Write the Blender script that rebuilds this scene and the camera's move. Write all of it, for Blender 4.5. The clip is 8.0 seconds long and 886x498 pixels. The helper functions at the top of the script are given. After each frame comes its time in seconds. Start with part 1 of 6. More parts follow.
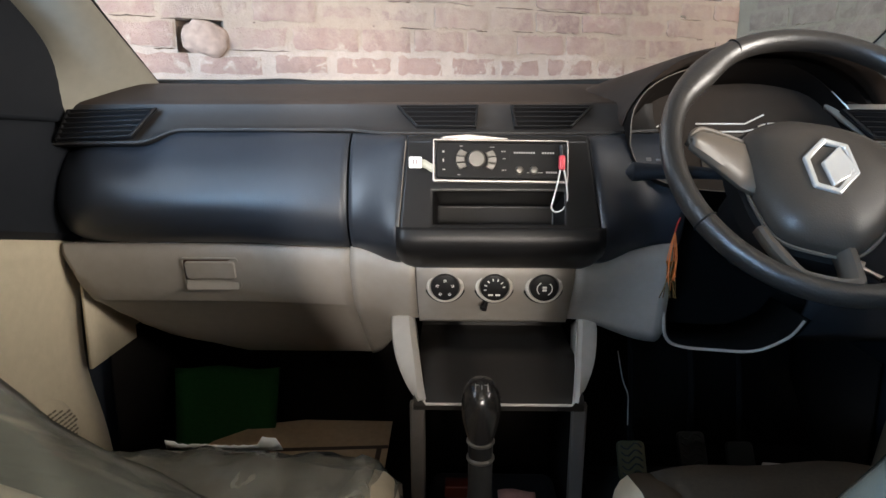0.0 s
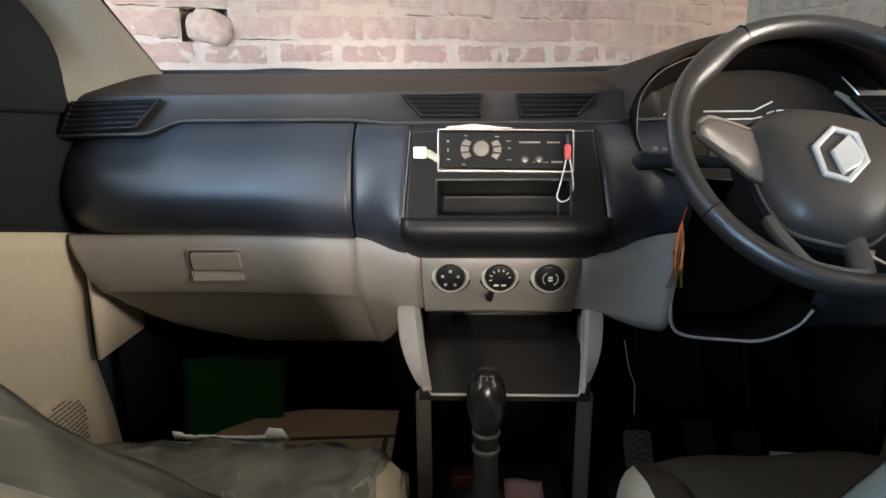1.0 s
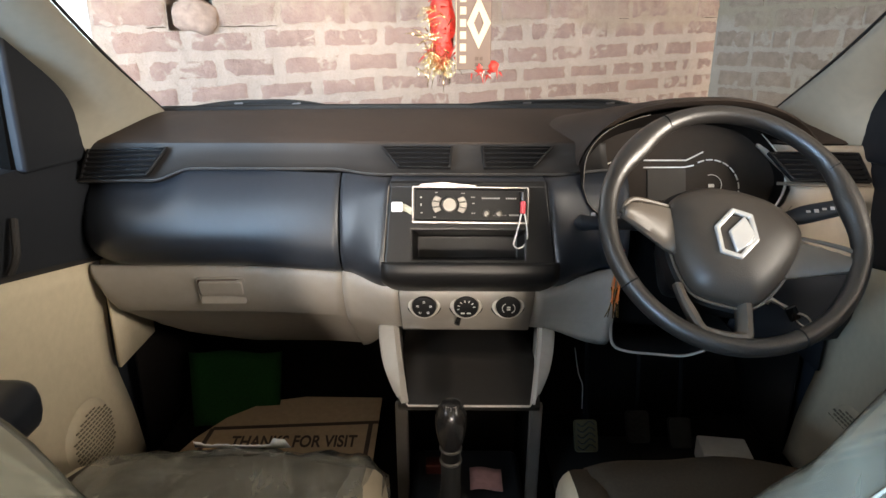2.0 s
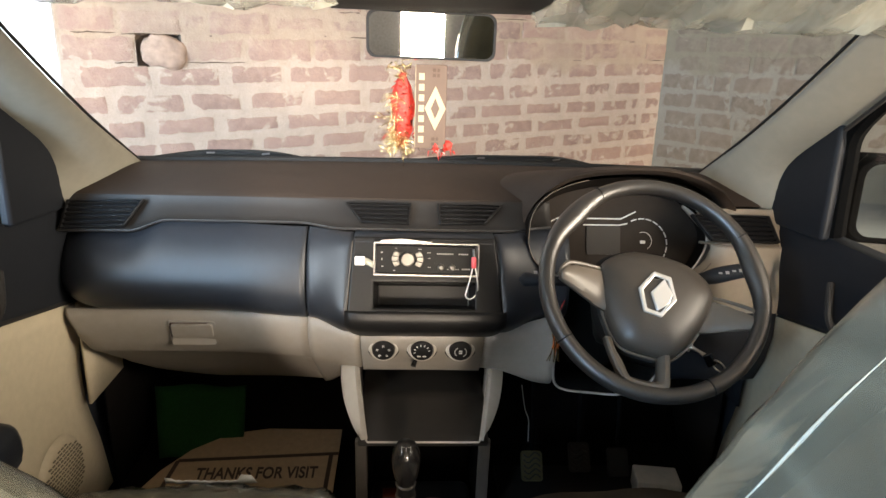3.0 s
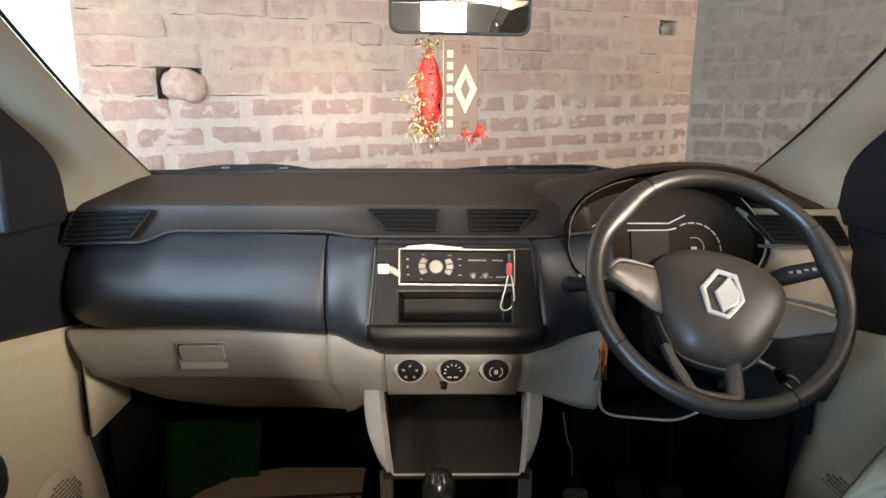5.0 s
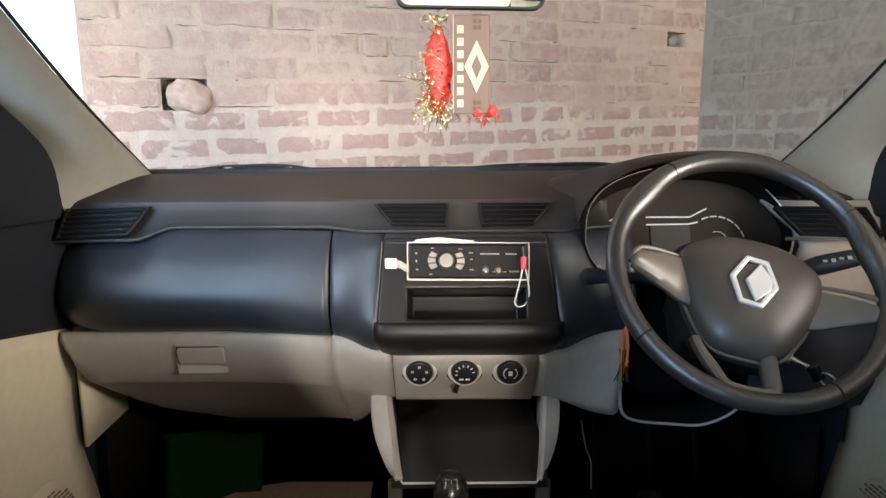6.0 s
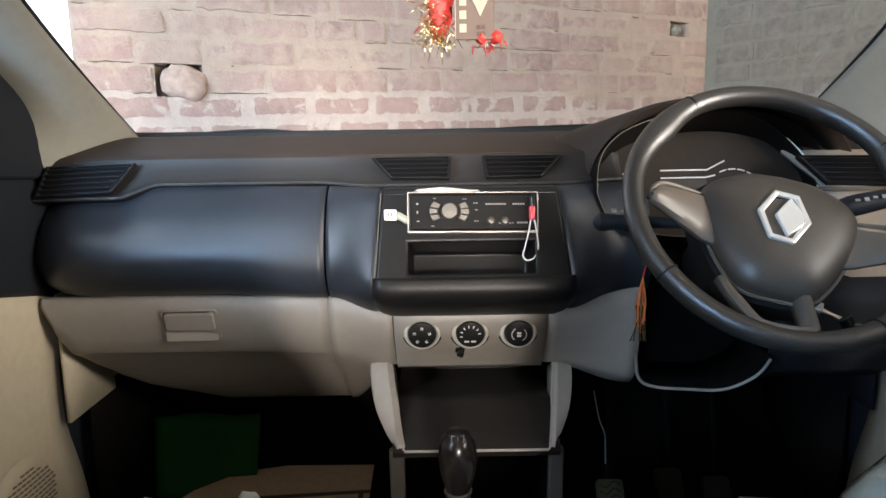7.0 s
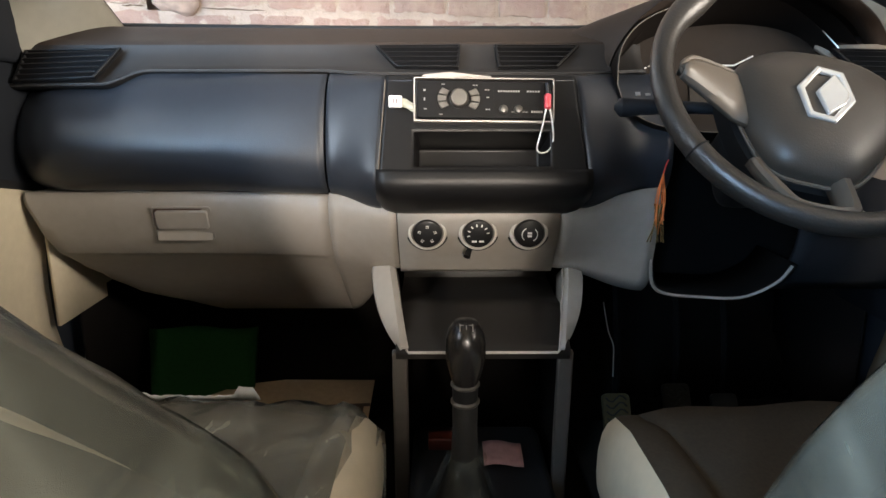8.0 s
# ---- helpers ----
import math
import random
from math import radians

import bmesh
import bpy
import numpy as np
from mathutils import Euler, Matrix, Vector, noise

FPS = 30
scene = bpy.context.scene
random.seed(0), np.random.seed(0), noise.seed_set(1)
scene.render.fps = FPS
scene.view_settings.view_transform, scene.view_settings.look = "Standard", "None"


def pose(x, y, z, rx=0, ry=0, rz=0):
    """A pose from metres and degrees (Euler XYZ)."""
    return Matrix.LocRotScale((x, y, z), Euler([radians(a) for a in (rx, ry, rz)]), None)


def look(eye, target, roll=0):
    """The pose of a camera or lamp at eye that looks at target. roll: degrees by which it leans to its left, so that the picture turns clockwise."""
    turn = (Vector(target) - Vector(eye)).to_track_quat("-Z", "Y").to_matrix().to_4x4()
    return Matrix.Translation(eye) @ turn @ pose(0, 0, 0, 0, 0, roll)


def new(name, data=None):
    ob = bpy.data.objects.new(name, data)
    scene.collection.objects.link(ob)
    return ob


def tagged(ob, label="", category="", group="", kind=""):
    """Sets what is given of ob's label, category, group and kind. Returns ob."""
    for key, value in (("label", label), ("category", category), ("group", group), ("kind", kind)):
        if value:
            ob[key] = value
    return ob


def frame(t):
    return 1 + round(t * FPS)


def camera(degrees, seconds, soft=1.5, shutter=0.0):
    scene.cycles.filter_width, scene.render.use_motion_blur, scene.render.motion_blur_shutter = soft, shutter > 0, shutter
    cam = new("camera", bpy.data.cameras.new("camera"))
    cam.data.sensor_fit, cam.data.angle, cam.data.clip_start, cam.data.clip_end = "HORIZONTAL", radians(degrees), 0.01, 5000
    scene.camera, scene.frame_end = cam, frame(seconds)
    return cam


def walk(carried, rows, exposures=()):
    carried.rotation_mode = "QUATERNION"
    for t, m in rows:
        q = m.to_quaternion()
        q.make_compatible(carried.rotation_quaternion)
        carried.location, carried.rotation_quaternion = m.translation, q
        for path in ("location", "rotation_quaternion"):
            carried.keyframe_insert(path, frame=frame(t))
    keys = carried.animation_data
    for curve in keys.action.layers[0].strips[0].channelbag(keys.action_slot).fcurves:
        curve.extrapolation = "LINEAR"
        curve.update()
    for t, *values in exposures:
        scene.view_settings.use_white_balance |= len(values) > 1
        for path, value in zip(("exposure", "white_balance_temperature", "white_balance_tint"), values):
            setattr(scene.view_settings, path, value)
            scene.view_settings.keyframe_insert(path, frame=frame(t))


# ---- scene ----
cam = camera(68.9, 8.0)
METRES, EYE, TILT, LEAN, TURN = 0.83, 1.0, -11.5, 0.0, 1.5
ROWS = [
    (0.0, 0.0, 0.0, 0.0, 0.0, 0.0, -0.0),
    (0.5, -0.0013, 0.0209, -0.0298, 0.26, -2.16, 0.19),
    (1.0, 0.0037, 0.0043, 0.005, 0.64, -1.1, 0.28),
    (2.5, 0.0314, -0.267, 0.2857, -2.55, -8.6, -0.31),
    (3.0, 0.0288, -0.2988, 0.2993, -4.18, -5.22, -0.87),
    (3.5, 0.0248, -0.2905, 0.2926, -4.17, -3.11, -0.89),
    (4.0, 0.0261, -0.2624, 0.2728, -3.76, -1.9, -0.48),
    (4.5, 0.0227, -0.2133, 0.2302, -2.86, -1.05, -0.05),
    (6.0, 0.0153, -0.1108, 0.1423, -1.65, 1.4, 0.62),
    (6.5, 0.0122, -0.0671, 0.0889, -1.44, 3.35, 1.07),
    (7.0, 0.0133, -0.0302, 0.0379, -1.5, 2.42, 1.22),
    (7.5, 0.006, 0.0025, -0.0063, -1.31, 0.99, 0.66),
    (8.0, -0.0014, 0.0372, -0.0556, -1.66, -2.02, 0.38),
]
walk(cam, [(t, pose(0, 0, EYE, TILT, LEAN, TURN) @ pose(METRES * x, METRES * y, METRES * z, 90 + pitch, roll, yaw)) for t, x, y, z, yaw, pitch, roll in ROWS],
     exposures=[(0.0, -0.12, 6150, 10), (1.0, -0.12, 6200, 10), (2.5, 0.1, 6850, 10), (3.5, -0.05, 7000, 10), (4.5, -0.05, 6900, 10), (6.0, -0.12, 6300, 10), (7.0, -0.1, 6150, 10), (8.0, 0.0, 6450, 10)])

# ---- world and light ----
world = bpy.data.worlds.new("sky_world")
world.use_nodes = True
scene.world = world
wn = world.node_tree.nodes
sky = wn.new("ShaderNodeTexSky")
sky.sky_type = "NISHITA"
sky.sun_disc = False
sky.sun_elevation = radians(48)
sky.sun_rotation = radians(215)
world.node_tree.links.new(sky.outputs[0], wn["Background"].inputs[0])
wn["Background"].inputs[1].default_value = 0.14
sun_data = bpy.data.lights.new("sun", "SUN")
sun_data.energy, sun_data.angle, sun_data.color = 1.5, radians(12), (1.0, 0.95, 0.88)
sun = new("sun", sun_data)
sun.matrix_world = look((-2.2, -3.0, 4.5), (0.2, 1.6, 1.0))


def opening(name, eye, target, wide, high, watts, colour, spread=180):
    """An added area lamp, in place of daylight from an unseen open side."""
    data = bpy.data.lights.new(name, "AREA")
    data.shape, data.size, data.size_y, data.energy, data.color = "RECTANGLE", wide, high, watts, colour
    data.spread = radians(spread)
    new(name, data).matrix_world = look(eye, target)


opening("yard_daylight_lamp", (5.1, -1.55, 1.8), (0.0, 0.7, 1.0), 3.0, 2.2, 1420, (1.0, 0.90, 0.77))
# narrowed to leave one bright streak in the rear-view mirror
opening("rear_daylight_lamp", (0.62, -5.0, 1.05), (0.2, 0.0, 1.15), 0.42, 1.05, 960, (1.0, 0.87, 0.72))
opening("side_daylight_lamp", (-2.5, -3.6, 1.72), (-0.4, 0.6, 1.1), 2.0, 1.4, 820, (0.42, 0.68, 1.0))
# added spot on the brick wall's left part, narrowed to miss the cabin
opening("west_wall_lamp", (-3.4, -1.2, 2.1), (-1.3, 2.2, 1.25), 2.4, 1.6, 80, (0.84, 0.93, 1.0), 62)

# ---- materials ----
C = 0.057          # the car's middle line


def material(name, base, rough=0.5, metal=0.0, spread=0.12, grain=60.0, stain=4.0, bump=0.15, bump_scale=900.0,
             spec=0.5, coat=0.0, rand=0.0):
    """A surface with variation at two scales, and fine relief."""
    m = bpy.data.materials.new(name)
    m.use_nodes = True
    n, l = m.node_tree.nodes, m.node_tree.links
    b = n["Principled BSDF"]
    co = n.new("ShaderNodeTexCoord")
    fine, broad = n.new("ShaderNodeTexNoise"), n.new("ShaderNodeTexNoise")
    for tex, s in ((fine, grain), (broad, stain)):
        tex.inputs["Scale"].default_value = s
        tex.inputs["Detail"].default_value = 6
        l.new(co.outputs["Object"], tex.inputs["Vector"])
    add = n.new("ShaderNodeMath")
    add.operation = "ADD"
    l.new(fine.outputs["Fac"], add.inputs[0])
    l.new(broad.outputs["Fac"], add.inputs[1])
    ramp = n.new("ShaderNodeMapRange")
    ramp.inputs["From Min"].default_value, ramp.inputs["From Max"].default_value = 0.6, 1.4
    ramp.inputs["To Min"].default_value, ramp.inputs["To Max"].default_value = 1 - spread, 1 + spread
    l.new(add.outputs[0], ramp.inputs["Value"])
    value = ramp.outputs[0]
    if rand:
        info = n.new("ShaderNodeObjectInfo")
        r2 = n.new("ShaderNodeMapRange")
        r2.inputs["To Min"].default_value, r2.inputs["To Max"].default_value = 1 - rand, 1 + rand
        l.new(info.outputs["Random"], r2.inputs["Value"])
        mul = n.new("ShaderNodeMath")
        mul.operation = "MULTIPLY"
        l.new(value, mul.inputs[0])
        l.new(r2.outputs[0], mul.inputs[1])
        value = mul.outputs[0]
    tint = n.new("ShaderNodeMix")
    tint.data_type, tint.blend_type = "RGBA", "MULTIPLY"
    tint.inputs["Factor"].default_value = 1
    tint.inputs["A"].default_value = (*base, 1)
    l.new(value, tint.inputs["B"])
    l.new(tint.outputs["Result"], b.inputs["Base Color"])
    rr = n.new("ShaderNodeMapRange")
    rr.inputs["To Min"].default_value, rr.inputs["To Max"].default_value = max(0.02, rough - 0.07), min(1, rough + 0.07)
    l.new(broad.outputs["Fac"], rr.inputs["Value"])
    l.new(rr.outputs[0], b.inputs["Roughness"])
    b.inputs["Metallic"].default_value = metal
    b.inputs["Specular IOR Level"].default_value = spec
    b.inputs["Coat Weight"].default_value = coat
    if bump:
        rel = n.new("ShaderNodeTexNoise")
        rel.inputs["Scale"].default_value = bump_scale
        rel.inputs["Detail"].default_value = 3
        l.new(co.outputs["Object"], rel.inputs["Vector"])
        bp = n.new("ShaderNodeBump")
        bp.inputs["Strength"].default_value = bump
        bp.inputs["Distance"].default_value = 0.0006 if bump_scale > 200 else 0.004
        l.new(rel.outputs["Fac"], bp.inputs["Height"])
        l.new(bp.outputs["Normal"], b.inputs["Normal"])
    return m


def film_material(name, tint, clear, rough, bump_scale, glossy=False):
    """A thin clear sheet: part see-through, part milky gloss."""
    m = bpy.data.materials.new(name)
    m.use_nodes = True
    n, l = m.node_tree.nodes, m.node_tree.links
    b, out = n["Principled BSDF"], n["Material Output"]
    b.inputs["Base Color"].default_value = (*tint, 1)
    b.inputs["Roughness"].default_value = rough
    co, tex, bp = n.new("ShaderNodeTexCoord"), n.new("ShaderNodeTexNoise"), n.new("ShaderNodeBump")
    tex.inputs["Scale"].default_value, tex.inputs["Detail"].default_value = bump_scale, 2.5
    tex.inputs["Distortion"].default_value = 1.5
    bp.inputs["Strength"].default_value, bp.inputs["Distance"].default_value = 0.4, 0.01
    l.new(co.outputs["Object"], tex.inputs["Vector"])
    l.new(tex.outputs["Fac"], bp.inputs["Height"])
    l.new(bp.outputs["Normal"], b.inputs["Normal"])
    clr, mix, rng = n.new("ShaderNodeBsdfTransparent"), n.new("ShaderNodeMixShader"), n.new("ShaderNodeMapRange")
    rng.inputs["From Min"].default_value, rng.inputs["From Max"].default_value = 0.3, 0.7
    rng.inputs["To Min"].default_value, rng.inputs["To Max"].default_value = clear + 0.14, clear - 0.14
    l.new(tex.outputs["Fac"], rng.inputs["Value"])
    # sharp creases, where the sheet is milkier
    fold, off, size, crease, less = (n.new(k) for k in ("ShaderNodeTexNoise", "ShaderNodeMath", "ShaderNodeMath", "ShaderNodeMapRange", "ShaderNodeMath"))
    fold.inputs["Scale"].default_value, fold.inputs["Detail"].default_value = bump_scale * 1.3, 3
    fold.inputs["Distortion"].default_value = 0.8
    along = n.new("ShaderNodeMapping")
    along.inputs["Scale"].default_value = (1.7, 0.55, 0.55)
    l.new(co.outputs["Object"], along.inputs["Vector"])
    l.new(along.outputs[0], fold.inputs["Vector"])
    off.operation, size.operation, less.operation = "SUBTRACT", "ABSOLUTE", "SUBTRACT"
    off.inputs[1].default_value = 0.5
    l.new(fold.outputs["Fac"], off.inputs[0])
    l.new(off.outputs[0], size.inputs[0])
    crease.inputs["From Min"].default_value, crease.inputs["From Max"].default_value = 0.05, 0.0
    crease.inputs["To Max"].default_value = 0.13 if glossy else 0.12
    l.new(size.outputs[0], crease.inputs["Value"])
    l.new(rng.outputs[0], less.inputs[0])
    l.new(crease.outputs[0], less.inputs[1])
    less.use_clamp = True
    l.new(less.outputs[0], mix.inputs["Fac"])
    sheen, edge_, top = n.new("ShaderNodeBsdfGlossy"), n.new("ShaderNodeFresnel"), n.new("ShaderNodeMixShader")
    sheen.inputs["Roughness"].default_value = rough
    edge_.inputs["IOR"].default_value = 1.3
    for node in (sheen, edge_):
        l.new(bp.outputs["Normal"], node.inputs["Normal"])
    top.inputs["Fac"].default_value = 0.0
    if glossy:
        l.new(edge_.outputs[0], top.inputs["Fac"])
    l.new(mix.outputs[0], top.inputs[1])
    l.new(sheen.outputs[0], top.inputs[2])
    l.new(b.outputs[0], mix.inputs[1])
    l.new(clr.outputs[0], mix.inputs[2])
    l.new(top.outputs[0], out.inputs["Surface"])
    return m


def glass_material(name, tint=(1, 1, 1), gloss=1.0):
    m = bpy.data.materials.new(name)
    m.use_nodes = True
    n, l = m.node_tree.nodes, m.node_tree.links
    out = n["Material Output"]
    clr, shine, mix = n.new("ShaderNodeBsdfTransparent"), n.new("ShaderNodeBsdfGlossy"), n.new("ShaderNodeMixShader")
    clr.inputs[0].default_value = (*tint, 1)
    shine.inputs["Roughness"].default_value = 0.02
    mix.inputs["Fac"].default_value = 0.05 * gloss
    l.new(clr.outputs[0], mix.inputs[1])
    l.new(shine.outputs[0], mix.inputs[2])
    l.new(mix.outputs[0], out.inputs["Surface"])
    return m


def masonry_material(name, brick, grey=False):
    """Fired clay with mortar smears, or the mortar itself: pale and limy low down, earthy higher up."""
    m = bpy.data.materials.new(name)
    m.use_nodes = True
    n, l = m.node_tree.nodes, m.node_tree.links
    b = n["Principled BSDF"]
    geo, sep = n.new("ShaderNodeNewGeometry"), n.new("ShaderNodeSeparateXYZ")
    l.new(geo.outputs["Position"], sep.inputs[0])
    noise_a, noise_b, noise_c = (n.new("ShaderNodeTexNoise") for _ in range(3))
    for tex, s, d in ((noise_a, 3.0, 6), (noise_b, 22.0, 8), (noise_c, 120.0, 6)):
        tex.inputs["Scale"].default_value, tex.inputs["Detail"].default_value = s, d
        tex.inputs["Roughness"].default_value = 0.65
        l.new(geo.outputs["Position"], tex.inputs["Vector"])

    def maths(op, a, c):
        k = n.new("ShaderNodeMath")
        k.operation = op
        for i, v in enumerate((a, c)):
            if isinstance(v, (int, float)):
                k.inputs[i].default_value = v
            else:
                l.new(v, k.inputs[i])
        return k.outputs[0]

    def ramped(v, lo, hi):
        k = n.new("ShaderNodeMapRange")
        k.interpolation_type = "SMOOTHSTEP"
        k.inputs["From Min"].default_value, k.inputs["From Max"].default_value = lo, hi
        l.new(v, k.inputs["Value"])
        return k.outputs[0]

    def mixed(f, a, c):
        k = n.new("ShaderNodeMix")
        k.data_type = "RGBA"
        l.new(f, k.inputs["Factor"]) if not isinstance(f, float) else None
        for key, v in (("A", a), ("B", c)):
            if isinstance(v, tuple):
                k.inputs[key].default_value = (*v, 1)
            else:
                l.new(v, k.inputs[key])
        return k.outputs["Result"]

    height = maths("ADD", sep.outputs["Z"], maths("MULTIPLY", noise_a.outputs["Fac"], 0.35))
    low = ramped(height, 1.47, 1.40)            # 1 where the limy mortar is
    lime = mixed(noise_b.outputs["Fac"], (0.205, 0.163, 0.134), (0.315, 0.258, 0.214))
    earth = mixed(noise_b.outputs["Fac"], (0.190, 0.142, 0.108), (0.262, 0.202, 0.156))
    if grey:        # a greyish wall, its colours also darkened for the shade on it
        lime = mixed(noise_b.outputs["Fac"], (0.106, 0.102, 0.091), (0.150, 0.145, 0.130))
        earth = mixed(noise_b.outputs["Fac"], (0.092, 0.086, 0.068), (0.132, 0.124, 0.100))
    mortar = mixed(low, earth, lime)
    if brick:
        info = n.new("ShaderNodeObjectInfo")
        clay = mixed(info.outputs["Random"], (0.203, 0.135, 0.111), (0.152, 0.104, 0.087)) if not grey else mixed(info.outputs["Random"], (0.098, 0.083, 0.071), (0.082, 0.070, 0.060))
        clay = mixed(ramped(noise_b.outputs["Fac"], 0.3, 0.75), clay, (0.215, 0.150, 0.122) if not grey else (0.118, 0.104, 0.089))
        # lumps of mortar left on the face, more of them low down, and mortar that laps over the arrises
        lumps = n.new("ShaderNodeTexNoise")
        lumps.inputs["Scale"].default_value, lumps.inputs["Detail"].default_value = 13.0, 5
        lumps.inputs["Distortion"].default_value = 0.6
        l.new(geo.outputs["Position"], lumps.inputs["Vector"])
        smear = maths("ADD", lumps.outputs["Fac"], maths("MULTIPLY", info.outputs["Random"], 0.10))
        smear = maths("ADD", smear, maths("MULTIPLY", noise_c.outputs["Fac"], 0.10))
        smear = maths("ADD", smear, maths("MULTIPLY", low, 0.045))
        own, axes = n.new("ShaderNodeTexCoord"), n.new("ShaderNodeSeparateXYZ")
        l.new(own.outputs["Object"], axes.inputs[0])
        gaps = [maths("MULTIPLY", maths("SUBTRACT", 0.5, maths("ABSOLUTE", axes.outputs[i], 0)), size) for i, size in ((0, 0.215), (1, 0.080))]
        smear = maths("ADD", smear, maths("MULTIPLY", ramped(maths("MINIMUM", *gaps), 0.010, 0.0), 0.10))
        speck = maths("MULTIPLY", ramped(noise_c.outputs["Fac"], 0.64, 0.72), 0.35)
        face = maths("MAXIMUM", ramped(smear, 0.70, 0.78), speck)
        rubbed = maths("MULTIPLY", maths("SUBTRACT", 1.0, low), ramped(maths("ADD", noise_a.outputs["Fac"], maths("MULTIPLY", noise_b.outputs["Fac"], 0.6)), 0.62, 1.0))
        face = maths("MAXIMUM", face, maths("MULTIPLY", rubbed, 0.75))
        colour = mixed(face, clay, mortar)
    else:
        colour = mortar
    dirt = maths("ADD", 0.82, maths("MULTIPLY", noise_c.outputs["Fac"], 0.36))
    tint = n.new("ShaderNodeMix")
    tint.data_type, tint.blend_type = "RGBA", "MULTIPLY"
    tint.inputs["Factor"].default_value = 1
    l.new(colour, tint.inputs["A"])
    l.new(dirt, tint.inputs["B"])
    l.new(tint.outputs["Result"], b.inputs["Base Color"])
    b.inputs["Roughness"].default_value = 0.92
    b.inputs["Specular IOR Level"].default_value = 0.2
    both = maths("ADD", noise_b.outputs["Fac"], maths("MULTIPLY", noise_c.outputs["Fac"], 0.5))
    bp = n.new("ShaderNodeBump")
    bp.inputs["Strength"].default_value, bp.inputs["Distance"].default_value = 0.8, 0.008
    l.new(both, bp.inputs["Height"])
    l.new(bp.outputs["Normal"], b.inputs["Normal"])
    return m


# the blue in this black stands in for the sky's reflection
BLACK = material("black_grained_plastic", (0.0165, 0.0195, 0.0255), 0.41, spread=0.15, bump=0.3, bump_scale=700, spec=0.42)
PANEL = material("black_satin_plastic", (0.0075, 0.0072, 0.0075), 0.42, spread=0.12, bump=0.12, spec=0.26)
# the extra red in this brown stands in for light off the bricks
TOP = material("dark_brown_soft_plastic", (0.032, 0.0225, 0.0175), 0.60, spread=0.15, bump=0.35, bump_scale=600, spec=0.2)
BAND = material("charcoal_plastic", (0.024, 0.0220, 0.021), 0.54, spec=0.25, spread=0.1, bump=0.2)
GREY = material("warm_grey_plastic", (0.245, 0.220, 0.194), 0.5, spread=0.1, stain=3, bump=0.3, bump_scale=650)
TAUPE = material("warm_taupe_plastic", (0.25, 0.208, 0.165), 0.5, spread=0.1, bump=0.25, bump_scale=650)
BUTTON = material("grey_button_plastic", (0.10, 0.094, 0.085), 0.40, metal=0.5, spread=0.08, bump=0)
SLOT = material("shaded_beige_slots", (0.15, 0.125, 0.088), 0.8, bump=0)
WELD = material("milky_weld", (0.62, 0.64, 0.58), 0.3, spread=0.1, bump=0)
WIPERMETAL = material("worn_bare_metal", (0.16, 0.15, 0.14), 0.38, metal=0.9, spread=0.15, bump=0.1)
RINGMAT = material("satin_silver_ring", (0.50, 0.47, 0.43), 0.36, metal=0.15, spread=0.06, bump=0)
REDSTONE = material("reddish_stone", (0.225, 0.160, 0.125), 0.9, spread=0.4, grain=40, stain=9, bump=0.6, bump_scale=60, spec=0.2)
SILVER = material("silver_painted_plastic", (0.46, 0.435, 0.40), 0.42, metal=0.15, spread=0.07, bump=0.08)
BEIGE = material("beige_grained_plastic", (0.50, 0.43, 0.31), 0.58, spread=0.09, stain=3, bump=0.3, bump_scale=600)
PILLAR = material("grey_beige_trim", (0.220, 0.205, 0.170), 0.65, spread=0.08, bump=0.25, bump_scale=800)
CLOTH = material("dark_grey_seat_cloth", (0.050, 0.040, 0.029), 0.9, spread=0.25, grain=250, bump=0.6, bump_scale=1100, spec=0.2)
VINYL = material("cream_seat_vinyl", (0.62, 0.53, 0.385), 0.5, spread=0.08, bump=0.25, bump_scale=500)
ROOF = material("beige_headliner_cloth", (0.56, 0.52, 0.43), 0.95, spread=0.08, grain=200, bump=0.3, spec=0.1)
# near black for the shade under the dash, and for matt door trim
DEEPBLACK = material("deep_shade_and_trim_black", (0.004, 0.004, 0.004), 1.0, spread=0.4, grain=200, bump=0.3, spec=0.02)
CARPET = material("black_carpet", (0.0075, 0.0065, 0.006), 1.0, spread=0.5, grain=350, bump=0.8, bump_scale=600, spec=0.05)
GREEN = material("dark_green_floor_mat", (0.010, 0.058, 0.013), 0.8, spread=0.25, grain=200, bump=0.5, bump_scale=500, spec=0.2)
PAPER = material("brown_kraft_paper", (0.44, 0.315, 0.20), 0.8, spread=0.14, grain=90, bump=0.3, bump_scale=60, spec=0.2)
INK = material("dark_brown_ink", (0.06, 0.035, 0.025), 0.8, bump=0)
CHROME = material("chrome", (0.80, 0.80, 0.80), 0.10, metal=1.0, spread=0.03, bump=0)
BADGE = material("satin_chrome_badge", (0.82, 0.80, 0.76), 0.24, metal=0.55, spread=0.04, bump=0)
BRUSHED = material("bright_metal", (0.64, 0.60, 0.55), 0.34, metal=1.0, spread=0.06, bump=0.05)
WHITE = material("white_plastic", (0.78, 0.77, 0.74), 0.4, spread=0.05, bump=0)
PRINT = material("white_print", (0.62, 0.60, 0.56), 0.6, spread=0.05, bump=0)
SLEEVE = material("dull_steel_sleeve", (0.38, 0.355, 0.335), 0.45, metal=0.9, spread=0.12, bump=0.05)
RADIOPRINT = material("dim_print", (0.24, 0.23, 0.22), 0.6, spread=0.1, bump=0)
LEGMAT = material("brown_grey_console_plastic", (0.060, 0.052, 0.044), 0.5, spread=0.12, bump=0.2)
